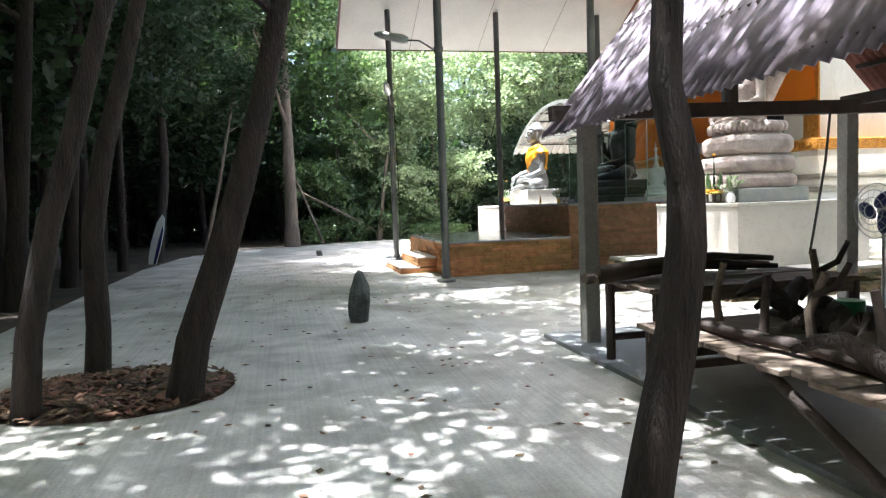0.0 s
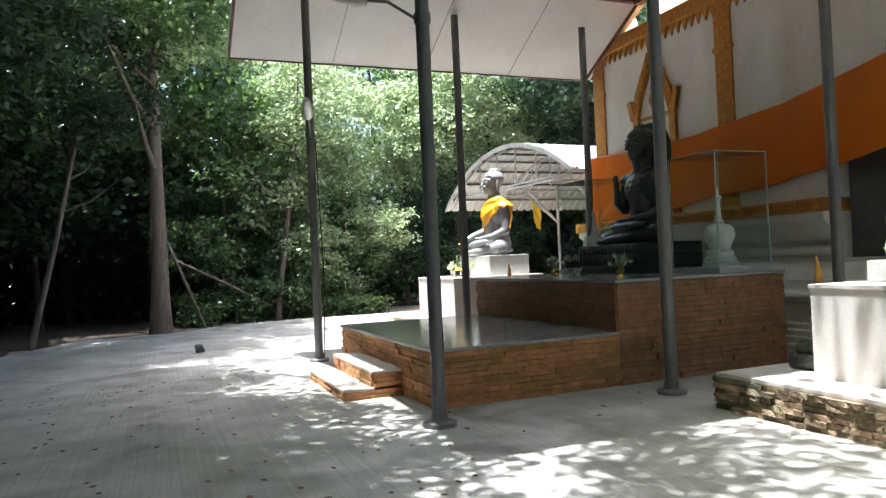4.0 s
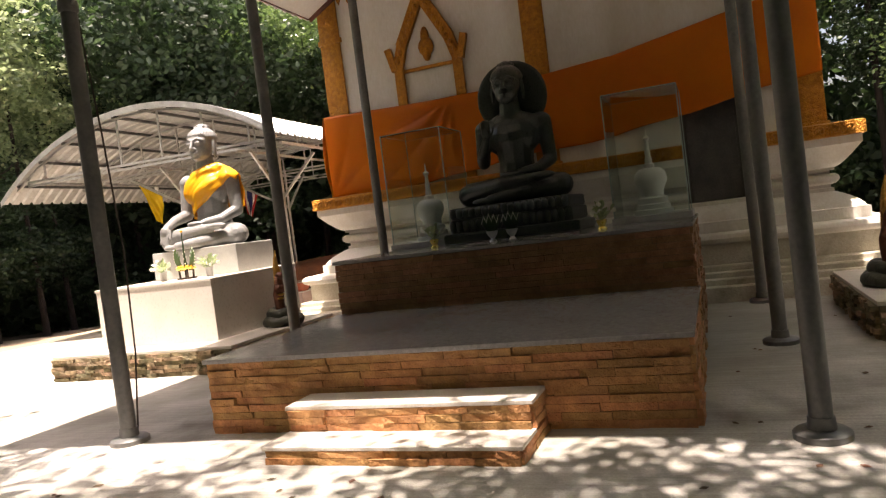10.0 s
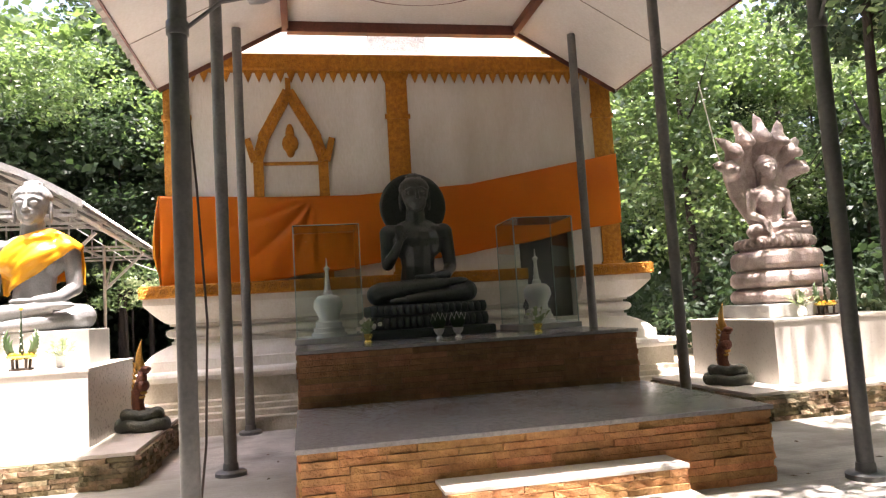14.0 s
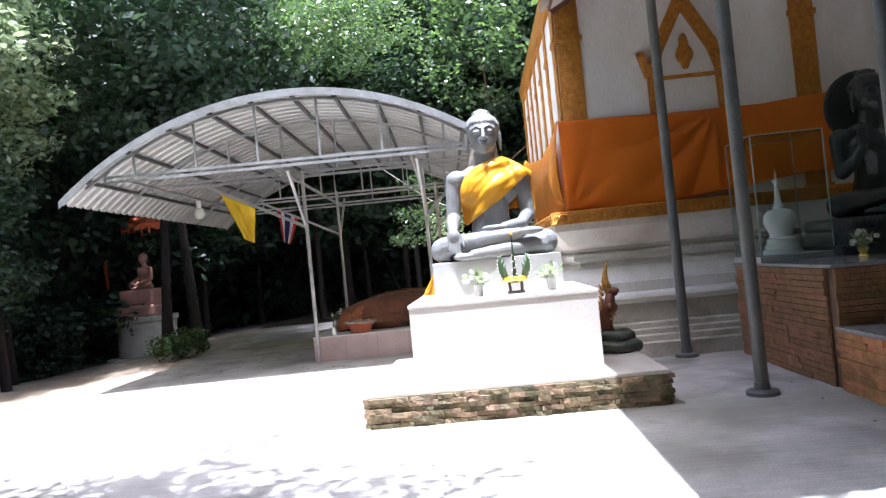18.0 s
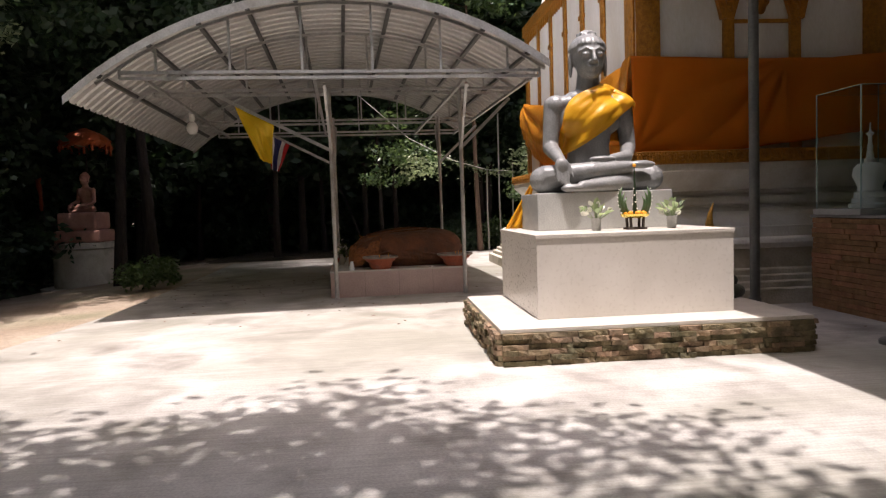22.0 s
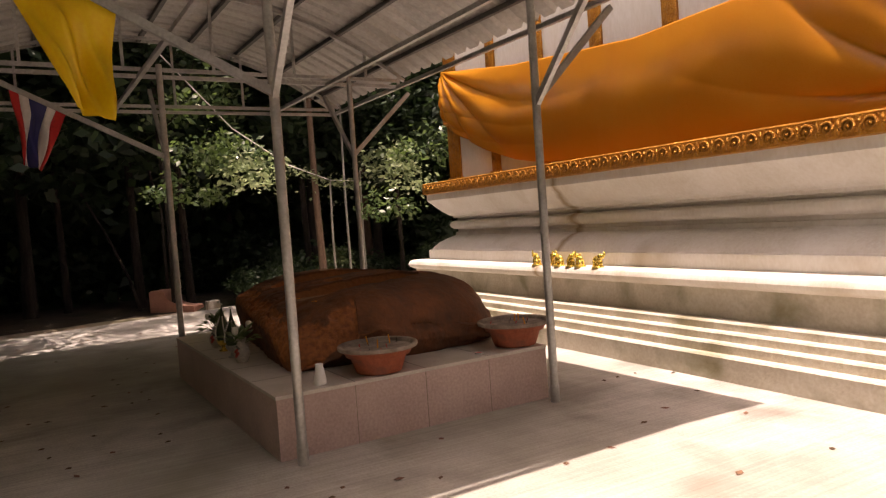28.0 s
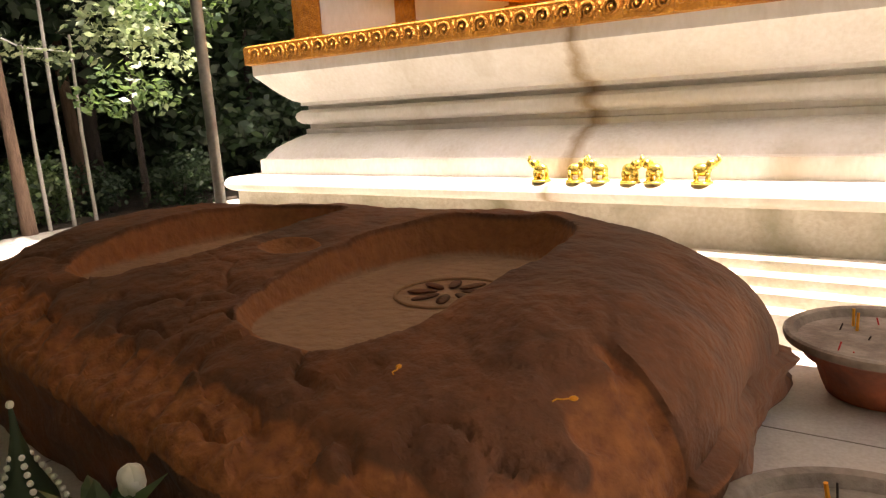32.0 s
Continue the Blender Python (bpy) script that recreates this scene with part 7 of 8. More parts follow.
# trees that stand by the start of the walk
tree(0.60, 6.25, 7.0, 0.085, M_BARK, [("airy", 0, 0.3, 0.2, 7.0, 0.9), ("airy", 1, -0.8, -1.0, 7.6, 0.9)], (1.6, 0.0), "dark leaning tree in a leaf-strewn bed", 1, "trees in the leaf bed", base_z=0.0, path=[(0, 0, 0), (0.05, 0, 0.5), (0.2, 0, 1.17), (0.38, 0, 1.75), (0.54, 0, 2.3), (0.8, 0, 3.2), (1.2, 0, 5), (1.5, 0, 7)])
tree(0.78, 7.23, 7.2, 0.095, M_BARK, [("airy", 1, -0.8, 1.3, 7.2, 1.0)], (1.2, 0.2), "dark forked tree in a leaf-strewn bed", 2, "trees in the leaf bed", base_z=0.0, path=[(0, 0, 0), (0.03, 0, 0.4), (0.03, 0, 1.1), (0.14, 0, 1.7), (0.29, 0, 2.2), (0.45, 0, 2.8), (0.8, 0.1, 4.5), (1.1, 0.2, 7)])
tree(1.50, 6.38, 7.4, 0.122, M_BARK, [("airy", 0, -1.5, 1.2, 7.3, 0.95), ("airy", 1, -1.9, -1.4, 6.8, 0.85)], (1.8, 0.0), "dark leaning tree in a leaf-strewn bed", 3, "trees in the leaf bed", base_z=0.0, path=[(0, 0, 0), (0.08, 0, 0.4), (0.28, 0, 0.95), (0.43, 0, 1.4), (0.58, 0, 1.9), (0.72, 0, 2.5), (1.1, 0, 4), (1.8, 0, 7.2)])
tree(3.45, 3.92, 7.0, 0.098, M_BARK, [("airy", 0, 0.2, -0.4, 6.6, 0.55)], (0.0, 0.0), "slim dark curved tree beside the hut", 4, "", limbs=2, base_z=0.0, path=[(0, 0, 0), (0.06, 0, 0.3), (0.15, 0, 0.7), (0.20, 0, 1.05), (0.20, 0, 1.3), (0.12, 0, 1.65), (0.15, 0, 2.2), (0.2, 0, 4), (0.1, 0, 7)])
# trees behind the yard's edge, each with its own shape
tree(2.49, 24.85, 9.0, 0.23, M_BARK_PALE, [("round", 0, 0.2, -1.6, 8.3, 1.0), ("airy", 0, -0.2, -2.9, 7.6, 0.95), ("round", 2, 0.3, 1.2, 8.6, 1.0)], (0.1, -0.2), "pale straight tree trunk at the edge of the yard", 5)
tree(5.60, 27.0, 7.5, 0.085, M_BARK_PALE, [("tall", 2, 0.2, 0.2, 6.4, 0.8)], (1.0, 0.2), "thin pale leaning tree", 6)
tree(-0.08, 23.6, 6.5, 0.07, M_BARK_PALE, [("tall", 1, 0.3, 0.3, 6.0, 0.8)], (1.35, 0.2), "thin pale leaning tree", 7, bend=(0.08, 0, 1))
tree(-1.05, 21.0, 8.0, 0.15, M_BARK, [("round", 1, 0.2, -0.4, 6.4, 0.9), ("round", 1, -0.6, 0.8, 7.4, 1.0)], (0.4, 0.4), "dark branching tree at the yard's edge", 8, bend=(0.2, 0.1, 1.6))
tree(-1.3, 18.4, 8.5, 0.10, M_BARK, [("tall", 1, 0.2, 0.2, 6.2, 0.9), ("round", 1, -0.8, 0.3, 8.0, 0.9)], (0.3, -0.4), seed=9)
tree(-1.6, 15.4, 8.5, 0.13, M_BARK, [("round", 1, 0.9, 0.2, 6.6, 0.95), ("round", 1, -0.8, 0.4, 7.6, 1.0)], (0.8, -0.2), seed=10)
tree(-1.5, 12.4, 9.0, 0.15, M_BARK, [("round", 0, 1.2, 0.2, 7.4, 1.0), ("airy", 1, 2.2, 0.4, 7.2, 0.9)], (0.8, 0.2), seed=11)
tree(-1.8, 9.6, 9.0, 0.14, M_BARK, [("airy", 0, 2.6, 0.6, 7.8, 1.0), ("round", 1, 0.2, 0.4, 7.4, 1.0)], (1.0, 0.2), seed=12)
tree(-2.0, 3.5, 9.0, 0.16, M_BARK, [("airy", 0, 2.4, 1.0, 7.4, 1.0), ("round", 0, 0.4, -1.0, 7.6, 1.1)], (1.0, 0.2), seed=13)
tree(8.6, 0.8, 8.0, 0.18, M_BARK, [("round", 0, -0.6, 1.6, 7.0, 1.2), ("airy", 0, 0.2, 5.2, 8.2, 1.0)], (0.4, 2.4), seed=14)
# added out of view; its far-flung crowns cast dappled shade on the floor
tree(10.9, 6.0, 9.5, 0.15, M_BARK, [("airy", 0, -2.2, 2.2, 8.2, 0.85), ("airy", 1, -4.6, 3.4, 8.6, 0.95), ("round", 1, 0.4, -0.8, 7.6, 0.9)], (-0.6, 0.4), "dark tree added behind the hut to shade the yard floor", 64)
tree(1.0, -3.0, 8.0, 0.16, M_BARK, [("round", 0, 0.4, 0.6, 6.6, 1.1), ("round", 1, -1.4, 0.3, 7.0, 1.1)], (0.4, 0.4), seed=15)
tree(-2.2, 14.0, 9.5, 0.13, M_BARK, [("airy", 0, 2.0, 0.0, 7.9, 0.95), ("airy", 1, 1.7, 3.2, 8.2, 0.95)], (0.2, 0.2), seed=61)
tree(-2.4, 19.8, 9.5, 0.13, M_BARK, [("airy", 1, 2.0, 0.0, 8.0, 0.95), ("airy", 0, 1.9, 2.6, 8.4, 0.9), ("round", 1, 0.6, 1.5, 5.2, 0.8)], (0.2, 0.2), seed=62)
tree(-2.6, 6.4, 9.5, 0.14, M_BARK, [("airy", 0, 3.2, 1.6, 8.3, 1.0), ("airy", 1, 4.6, 3.6, 8.6, 0.9)], (0.6, 0.2), seed=63)
# added trees: high crowns, above the view, deepen shade on the west floor
for k, (x, y, dx, dy, z) in enumerate(((-2.6, 10.8, 1.5, 0.2, 9.6), (-2.4, 13.0, 1.2, 0.3, 10.2), (-2.7, 16.4, 1.7, -0.2, 9.8), (-2.5, 8.2, 1.2, 0.3, 10.0))):
    tree(x, y, 10.5, 0.13, M_BARK, [("round", 1, dx, dy, z, 0.95), ("round", 0, 0.5, 0.2, 8.6, 1.0)], (0.5, 0.1), "tall dark forest tree added to shade the yard from overhead", 110 + k, "overhanging trees", limbs=3)
tree(18.6, 27.4, 9.5, 0.15, M_BARK, [("round", 1, 0.3, -0.6, 7.8, 1.3), ("round", 1, -1.6, 0.6, 6.6, 1.1), ("round", 1, -2.7, -1.0, 8.2, 1.1)], (-0.6, 0.2), "dark tree trunk by the small shrine", 16)
tree(22.75, 18.9, 9.5, 0.085, M_BARK_RED, [("tall", 0, 0, 0, 8.4, 1.0)], (-0.3, 0.3), "straight reddish tree trunk behind the canopy", 17, "trunks behind the canopy")
tree(25.6, 16.6, 10.5, 0.12, M_BARK_RED, [("tall", 1, 0, 0, 8.6, 1.0)], (0.2, 0.2), "straight reddish tree trunk behind the canopy", 18, "trunks behind the canopy")
tree(23.4, 21.9, 8.0, 0.07, M_BARK, [("spray", 2, -2.5, -1.2, 2.6, 0.8), ("spray", 0, -2.2, -0.5, 3.1, 0.8), ("spray", 0, -1.7, -1.0, 3.0, 0.9), ("spray", 0, -1.5, -0.2, 2.4, 0.8), ("spray", 0, -0.9, -0.6, 4.2, 1.2), ("tall", 1, 0, 0, 6.6, 0.9)], (-0.2, 0.1), "slim dark tree with light leafy low branches", 19, limbs=2)
tree(23.6, 16.6, 7.0, 0.06, M_BARK, [("spray", 2, -1.7, 0.5, 2.5, 0.8), ("spray", 0, -1.3, 0.0, 3.2, 1.0), ("spray", 2, -0.8, 0.6, 2.9, 0.9), ("spray", 0, -1.4, 1.0, 1.9, 0.8), ("tall", 1, 0.4, 0, 5.2, 0.9)], (-0.2, 0.1), "slim dark tree with light leafy low branches", 20, limbs=2)
tree(24.3, 21.92, 7.0, 0.04, M_BARK, [("spray", 1, 0.3, 0.3, 3.4, 0.9), ("tall", 1, 0.2, 0.2, 6.6, 0.9)], (0, 0), "thin dark forked tree behind a cement bench", 22, limbs=3, path=[(0, 0, 0), (0.02, 0, 1), (0, 0, 2.1), (0.1, 0.15, 2.9), (0.15, 0.2, 5), (0.2, 0.2, 7)])
tree(24.2, 22.5, 5.0, 0.035, M_BARK, [("spray", 1, 1.0, 1.4, 4.2, 1.0)], (0, 0), "thin dark leaning tree at the forest's edge", 23, limbs=2, path=[(0, 0, 0), (0.12, 0.16, 0.7), (0.35, 0.48, 1.6), (0.8, 1.1, 3), (1.2, 1.6, 5)])
# added tree: its high crowns are placed to throw shade on the slab
tree(23.6, 25.2, 10.0, 0.10, M_BARK, [("airy", 1, -2.6, -0.6, 8.6, 1.0), ("airy", 0, -3.6, -1.8, 8.2, 0.85), ("round", 1, -0.6, 0.4, 7.4, 1.0)], (-0.5, -0.2), "dark tree added to shade the slab behind the canopy", 21)
# trees north of the yard, foliage almost to the ground; pale leaves mimic full sun
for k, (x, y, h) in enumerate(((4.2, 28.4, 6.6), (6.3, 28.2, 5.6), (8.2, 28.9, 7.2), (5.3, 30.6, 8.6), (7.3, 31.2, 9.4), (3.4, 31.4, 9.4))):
    tree(x, y, h, 0.07, M_BARK_PALE, [("sunny", 2 if x > 5 else 0, 0.1, 0.0, h - 0.8, 0.95), ("sunny", 2 if x > 5 else 0, 0.9 * math.cos(2.1 * k), -0.75, h * 0.62, 0.85), ("sunny", 2 if k % 3 and x > 5 else 0, -0.9 * math.cos(1.7 * k), -0.9, h * 0.36, 0.75), ("sunny", 0, 0.2, -0.3, h * 0.25, 0.8)], (0.3 * math.cos(k), 0.2), "tree with foliage near the ground, leaves coloured light as if sunlit", 80 + k, "sunlit trees", limbs=3)

# pale tops over a dark lower crown: sun and shade put into leaf colour
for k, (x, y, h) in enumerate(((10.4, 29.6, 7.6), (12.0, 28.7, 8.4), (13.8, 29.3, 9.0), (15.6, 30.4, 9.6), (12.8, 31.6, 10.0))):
    tree(x, y, h, 0.08, M_BARK, [("sunny", 2, 0.1, 0.0, h - 0.8, 1.0), ("sunny", 2, 0.8 * math.cos(2.1 * k), -0.6, h * 0.72, 0.9), ("sunny", 2, -0.9 * math.cos(1.3 * k), 0.4, h * 0.60, 0.85), ("tall", 1, 0.0, 0.3, h * 0.33, 0.7)], (0.3 * math.cos(k), 0.2), "forest tree with a top coloured light green as if in sun", 95 + k, "sunlit trees", limbs=3)

# the forest around: rows of trees and undergrowth, denser away from the yard
g = random.Random(77)
spots = []


def clear(x, y, pad):
    if -1.0 - pad < x < 10.2 and -9 < y < 24.6:
        return False
    if 2.0 < x < 23.0 + pad and 7.6 - pad < y < 26.6 + pad:
        return False
    if -1.5 < x < 3.2 and y < 25.2 + pad and y > 20:
        return False
    if 2.6 < x < 16.6 and 24 < y < 32.3:
        return False
    return True


tries = 0
while len(spots) < 105 and tries < 6000:
    tries += 1
    x, y = g.uniform(-13, 36), g.uniform(-10, 44)
    if clear(x, y, 0.9) and all((x - a) ** 2 + (y - b) ** 2 > 4.6 for a, b in spots):
        spots.append((x, y))
for k, (x, y) in enumerate(spots):
    h = g.uniform(8.5, 13)
    kind_ = g.choice(("round", "round", "tall"))
    # leaf tone by place: light copies for sunny parts, dark ones for shade
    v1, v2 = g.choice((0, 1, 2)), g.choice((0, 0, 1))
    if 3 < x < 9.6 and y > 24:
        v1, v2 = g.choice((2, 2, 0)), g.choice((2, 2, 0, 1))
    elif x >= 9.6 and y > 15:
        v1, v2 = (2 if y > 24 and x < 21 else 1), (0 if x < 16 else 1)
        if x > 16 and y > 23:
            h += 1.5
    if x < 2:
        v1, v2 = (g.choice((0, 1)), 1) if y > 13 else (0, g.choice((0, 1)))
    if (y > 24 or x > 22) and not 0 < x < 10:
        h += 2.0
    elif y > 30:
        h *= 0.75
    low_kind = "tall"
    if x < -5.5 or x > 27 or y > 34 or y < -3:
        kind_ = low_kind = "deep"
    cr = [(kind_, v1, g.uniform(-0.4, 0.4), g.uniform(-0.4, 0.4), h * 0.88, g.uniform(0.9, 1.25)), (low_kind, v2, g.uniform(-0.6, 0.6), g.uniform(-0.6, 0.6), h * 0.52, g.uniform(0.75, 1.0))]
    tree(x, y, h, g.uniform(0.07, 0.16), g.choice((M_BARK, M_BARK, M_BARK_PALE if x < 9.6 else M_BARK)), cr, (g.uniform(-0.7, 0.7), g.uniform(-0.7, 0.7)), "slender forest tree with a leafy crown in a dense wood", 30 + k, "forest trees", limbs=3)

# a second belt of tall trees behind the canopy that shuts out the light
gb = random.Random(41)
for k in range(34):
    x, y = 23.6 + 6.5 * gb.random(), 11.0 + 22 * (k + gb.random()) / 34
    if k % 3 == 0:
        x, y = 17.5 + 9 * gb.random(), 30.8 + 4 * gb.random()
    if math.hypot(x - 20.9, y - 29.8) < 2.2:
        x += 3.0
    h = gb.uniform(9.5, 12.5)
    # lighter top crown over dark ones mimics sun above and shade below
    tree(x, y, h, gb.uniform(0.07, 0.13), M_BARK, [("deep", 0, gb.uniform(-0.5, 0.5), gb.uniform(-0.5, 0.5), h * 0.93, 1.2), ("deep", 1, gb.uniform(-0.8, 0.8), gb.uniform(-0.8, 0.8), h * 0.68, 1.15), ("deep", 1, gb.uniform(-0.8, 0.8), gb.uniform(-0.8, 0.8), h * 0.40, 1.0)], (gb.uniform(-0.5, 0.5), gb.uniform(-0.5, 0.5)), "slender forest tree with a leafy crown in a dense wood", 300 + k, "forest trees", limbs=2)

# and one west of the yard, added to darken the wood there
for k in range(26):
    x, y = -2.6 - 5.5 * gb.random(), 13.0 + 18 * (k + gb.random()) / 26
    if k % 6 == 0:
        x, y = -2.2 + 4.6 * gb.random(), 27.0 + 5 * gb.random()
    h = gb.uniform(9.5, 12.0)
    tree(x, y, h, gb.uniform(0.06, 0.12), M_BARK, [("deep", 0, gb.uniform(-0.5, 0.5), gb.uniform(-0.5, 0.5), h * 0.93, 1.15), ("deep", k % 2, gb.uniform(-0.8, 0.8), gb.uniform(-0.8, 0.8), h * 0.66, 1.1), ("deep", 1, gb.uniform(-0.6, 0.2), gb.uniform(-0.8, 0.8), h * 0.38, 0.9)], (gb.uniform(-0.4, 0.4), gb.uniform(-0.5, 0.5)), "slender dark forest tree added to keep light out", 400 + k, "forest trees", limbs=2)
# trees added south of the start, out of view, to block sky light
for k in range(14):
    x, y = -1.6 + 11.0 * ((k * 5) % 14) / 13, -2.2 - 4.2 * gb.random()
    h = gb.uniform(9.0, 11.5)
    tree(x, y, h, gb.uniform(0.08, 0.13), M_BARK, [("deep", 1, 0.2, 0.9, h * 0.93, 1.1), ("deep", 1, gb.uniform(-0.8, 0.8), gb.uniform(-0.8, 0.8), h * 0.62, 1.1), ("deep", 1, gb.uniform(-0.6, 0.6), -0.3, h * 0.34, 1.0)], (gb.uniform(-0.4, 0.4), gb.uniform(-0.3, 0.5)), "slender dark forest tree added to keep light out", 500 + k, "forest trees", limbs=2)
# more added crowns overhead that cut sky light on the west side
for k in range(5):
    y = 9.4 + 2.9 * k
    tree(-2.3 - 0.5 * (k % 2), y, 10.4, 0.10, M_BARK, [("airy", 1, 2.2 + 0.5 * (k % 2), 0.3, 9.3, 0.95), ("airy", 1, 0.8, -0.9, 10.0, 1.0)], (0.6, 0.1), "tall dark forest tree added to shade the yard from overhead", 460 + k, "overhanging trees", limbs=3)


def shrub(x, y, s, var, z=-0.06):
    t_ = thing("shrub", (x, y, z - fall(x, y)), "leafy green undergrowth shrub", "shrub", "undergrowth")
    ob = new("foliage", CROWNS["shrub"][var])
    ob.matrix_world = pose(0, 0, 0.75 * s, 0, 0, g.uniform(0, 360)) @ Matrix.Diagonal((s, s, s * g.uniform(0.85, 1.25), 1))
    ob.parent = t_
    for k in range(4):
        a = k * 1.6 + x
        v, f = tube([(0, 0, 0), (0.25 * s * math.cos(a), 0.25 * s * math.sin(a), 0.8 * s)], [0.018, 0.008], 5)
        obj("stem", v, f, M_BARK, t_)
    return t_


made = 0
tries = 0
bushes = []
while made < 85 and tries < 6000:
    tries += 1
    x, y = g.uniform(-9, 32), g.uniform(-6, 38)
    if x < 3.2 and x > -3.6 or (x > 9.6 and y > 15 and not (x > 26 or y > 31)):
        continue
    if clear(x, y, 0.55) and all((x - a) ** 2 + (y - b) ** 2 > 1.6 for a, b in bushes):
        bushes.append((x, y))
        # dark leaf tone stands in for shade at the outer sides
        shrub(x, y, g.uniform(0.7, 1.3) if x < 6 else g.uniform(0.8, 1.7), 1 if x < 2.5 or x > 20 or y > 31 or (x > 9 and y < 10) else g.choice((0, 1, 2)))
        made += 1
for x, y, s, var in ((3.6, 26.9, 0.7, 0), (4.9, 27.4, 0.8, 0), (6.2, 27.3, 0.7, 0), (7.3, 27.9, 0.9, 2), (22.9, 20.3, 0.5, 1), (23.4, 19.4, 0.6, 1), (23.8, 18.4, 0.65, 0), (24.2, 17.4, 0.6, 1), (23.5, 16.0, 0.6, 1)):
    shrub(x, y, s, var)
for x, y, s in ((15.5, 26.8, 1.05), (16.05, 26.5, 1.25)):
    t_ = thing("flower_bush", (x, y, -0.06), "small round bright green bush at the slab's edge", "bush", "round bushes")
    ob = new("foliage", CROWNS["small"][0])
    ob.matrix_world = pose(0, 0, 0.32 * s) @ Matrix.Scale(1.1 * s, 4)
    ob.parent = t_
for x, y, s in ((7.9, 26.9, 0.9), (8.5, 27.2, 0.8), (7.2, 27.1, 0.9), (6.5, 27.0, 0.8)):
    t_ = thing("flower_bush", (x, y, -0.06), "low pale green flowering bush at the slab's edge", "bush", "low bushes")
    ob = new("foliage", CROWNS["small"][0])
    ob.matrix_world = pose(0, 0, 0.38 * s) @ Matrix.Scale(2.0 * s, 4)
    ob.parent = t_

# the depth of the wood: uncountable leaves in a wide belt round the yard
gw = np.random.default_rng(9)
pts = []
while len(pts) < 170000:
    q = np.column_stack([gw.uniform(-20, 44, 60000), gw.uniform(-18, 52, 60000), gw.uniform(-0.1, 13.5, 60000)])
    dx = np.maximum(np.maximum(-4.5 - q[:, 0], q[:, 0] - 26.5), 0)
    dy = np.maximum(np.maximum(-7.0 - q[:, 1], q[:, 1] - 31.0), 0)
    dist = np.hypot(dx, dy)
    patch = np.sin(q[:, 0] * 0.9 + 1.3 * np.sin(q[:, 1] * 0.7)) + np.sin(q[:, 1] * 1.1 + q[:, 2] * 0.6)
    keep = ~((q[:, 0] > 0) & (q[:, 0] < 17) & (q[:, 1] > 25) & (q[:, 2] > 5.5)) & (dist > 0.2) & (dist < 13) & (patch > -0.9 + 0.11 * np.maximum(0, q[:, 2] - 5))
    pts.extend(q[keep])
low = []
while len(low) < 130000:
    q = np.column_stack([gw.uniform(-16, 40, 60000), gw.uniform(-16, 46, 60000), 4.6 * gw.uniform(0, 1, 60000) ** 1.3 - 0.1])
    dx = np.maximum(np.maximum(-4.5 - q[:, 0], q[:, 0] - 26.5), 0)
    dy = np.maximum(np.maximum(-7.0 - q[:, 1], q[:, 1] - 31.0), 0)
    dist = np.hypot(dx, dy)
    low.extend(q[(dist > 0.6) & (dist < 9)])
pts = pts[:170000] + low[:130000]
p = np.array(pts)
n = len(p)
a = gw.normal(size=(n, 3)) + np.array([0, 0, -0.3])
a /= np.linalg.norm(a, axis=1)[:, None]
b = np.cross(a, gw.normal(size=(n, 3)))
b /= np.linalg.norm(b, axis=1)[:, None]
sz = gw.uniform(0.25, 0.58, n)[:, None]
vs = np.stack([p, p + a * sz * 0.45 + b * sz * 0.3, p + a * sz, p + a * sz * 0.45 - b * sz * 0.3], axis=1).reshape(-1, 3)
me = bpy.data.meshes.new("far_wood")
me.vertices.add(4 * n)
me.vertices.foreach_set("co", vs.ravel())
me.loops.add(4 * n)
me.loops.foreach_set("vertex_index", np.arange(4 * n))
me.polygons.add(n)
me.polygons.foreach_set("loop_start", np.arange(0, 4 * n, 4))
me.update(calc_edges=True)
me.validate()
# the dark leaf copy gives the wood its shade
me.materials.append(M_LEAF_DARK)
tagged(new("far_wood", me), "dense foliage of the surrounding forest in a dark green that mimics shade", "forest", kind="stuff")

# leaf litter: a heap in the tree bed and stray leaves on the slab
lv, lf = [], []
rr = random.Random(5)
for k in range(1640):
    if k < 1100:
        a, q = rr.uniform(0, 6.28), math.sqrt(rr.random())
        c = Vector((1.0 + 0.80 * q * math.cos(a), 6.75 + 0.70 * q * math.sin(a), 0.0))
        c.z = 0.02 + 0.09 * (1 - q) + rr.uniform(0, 0.03)
    elif k > 1500:
        c = Vector((rr.uniform(9.5, 21), rr.uniform(19.3, 26), 0.006))
        if 12.3 < c.x < 16.1 and 20.4 < c.y < 23.0:
            c.y += 2.8
    else:
        c = Vector((rr.uniform(-0.5, 9), rr.uniform(2, 17), 0.006))
        if 4.0 < c.x < 9.7 and 12.8 < c.y < 16.8:
            c.x -= 5
        if c.x > 4.2 and c.y < 11.7:
            c.x -= 4.5
    a = rr.uniform(0, 6.28)
    u = Vector((math.cos(a), math.sin(a), rr.uniform(-0.5, 0.5) * (k < 1100))) * (rr.uniform(0.03, 0.055) if k < 1100 else rr.uniform(0.018, 0.042))
    w = Vector((-math.sin(a), math.cos(a), rr.uniform(-0.5, 0.5) * (k < 1100))) * rr.uniform(0.014, 0.025)
    o = len(lv)
    lv += [c - u, c + w, c + u, c - w, c + Vector((0, 0, 0.008))]
    lf += [(o, o + 1, o + 4), (o + 1, o + 2, o + 4), (o + 2, o + 3, o + 4), (o + 3, o, o + 4)]
tagged(obj("fallen_leaves", lv, lf, M_LITTER), "dry brown fallen leaves scattered on the slab", "leaves", kind="stuff")
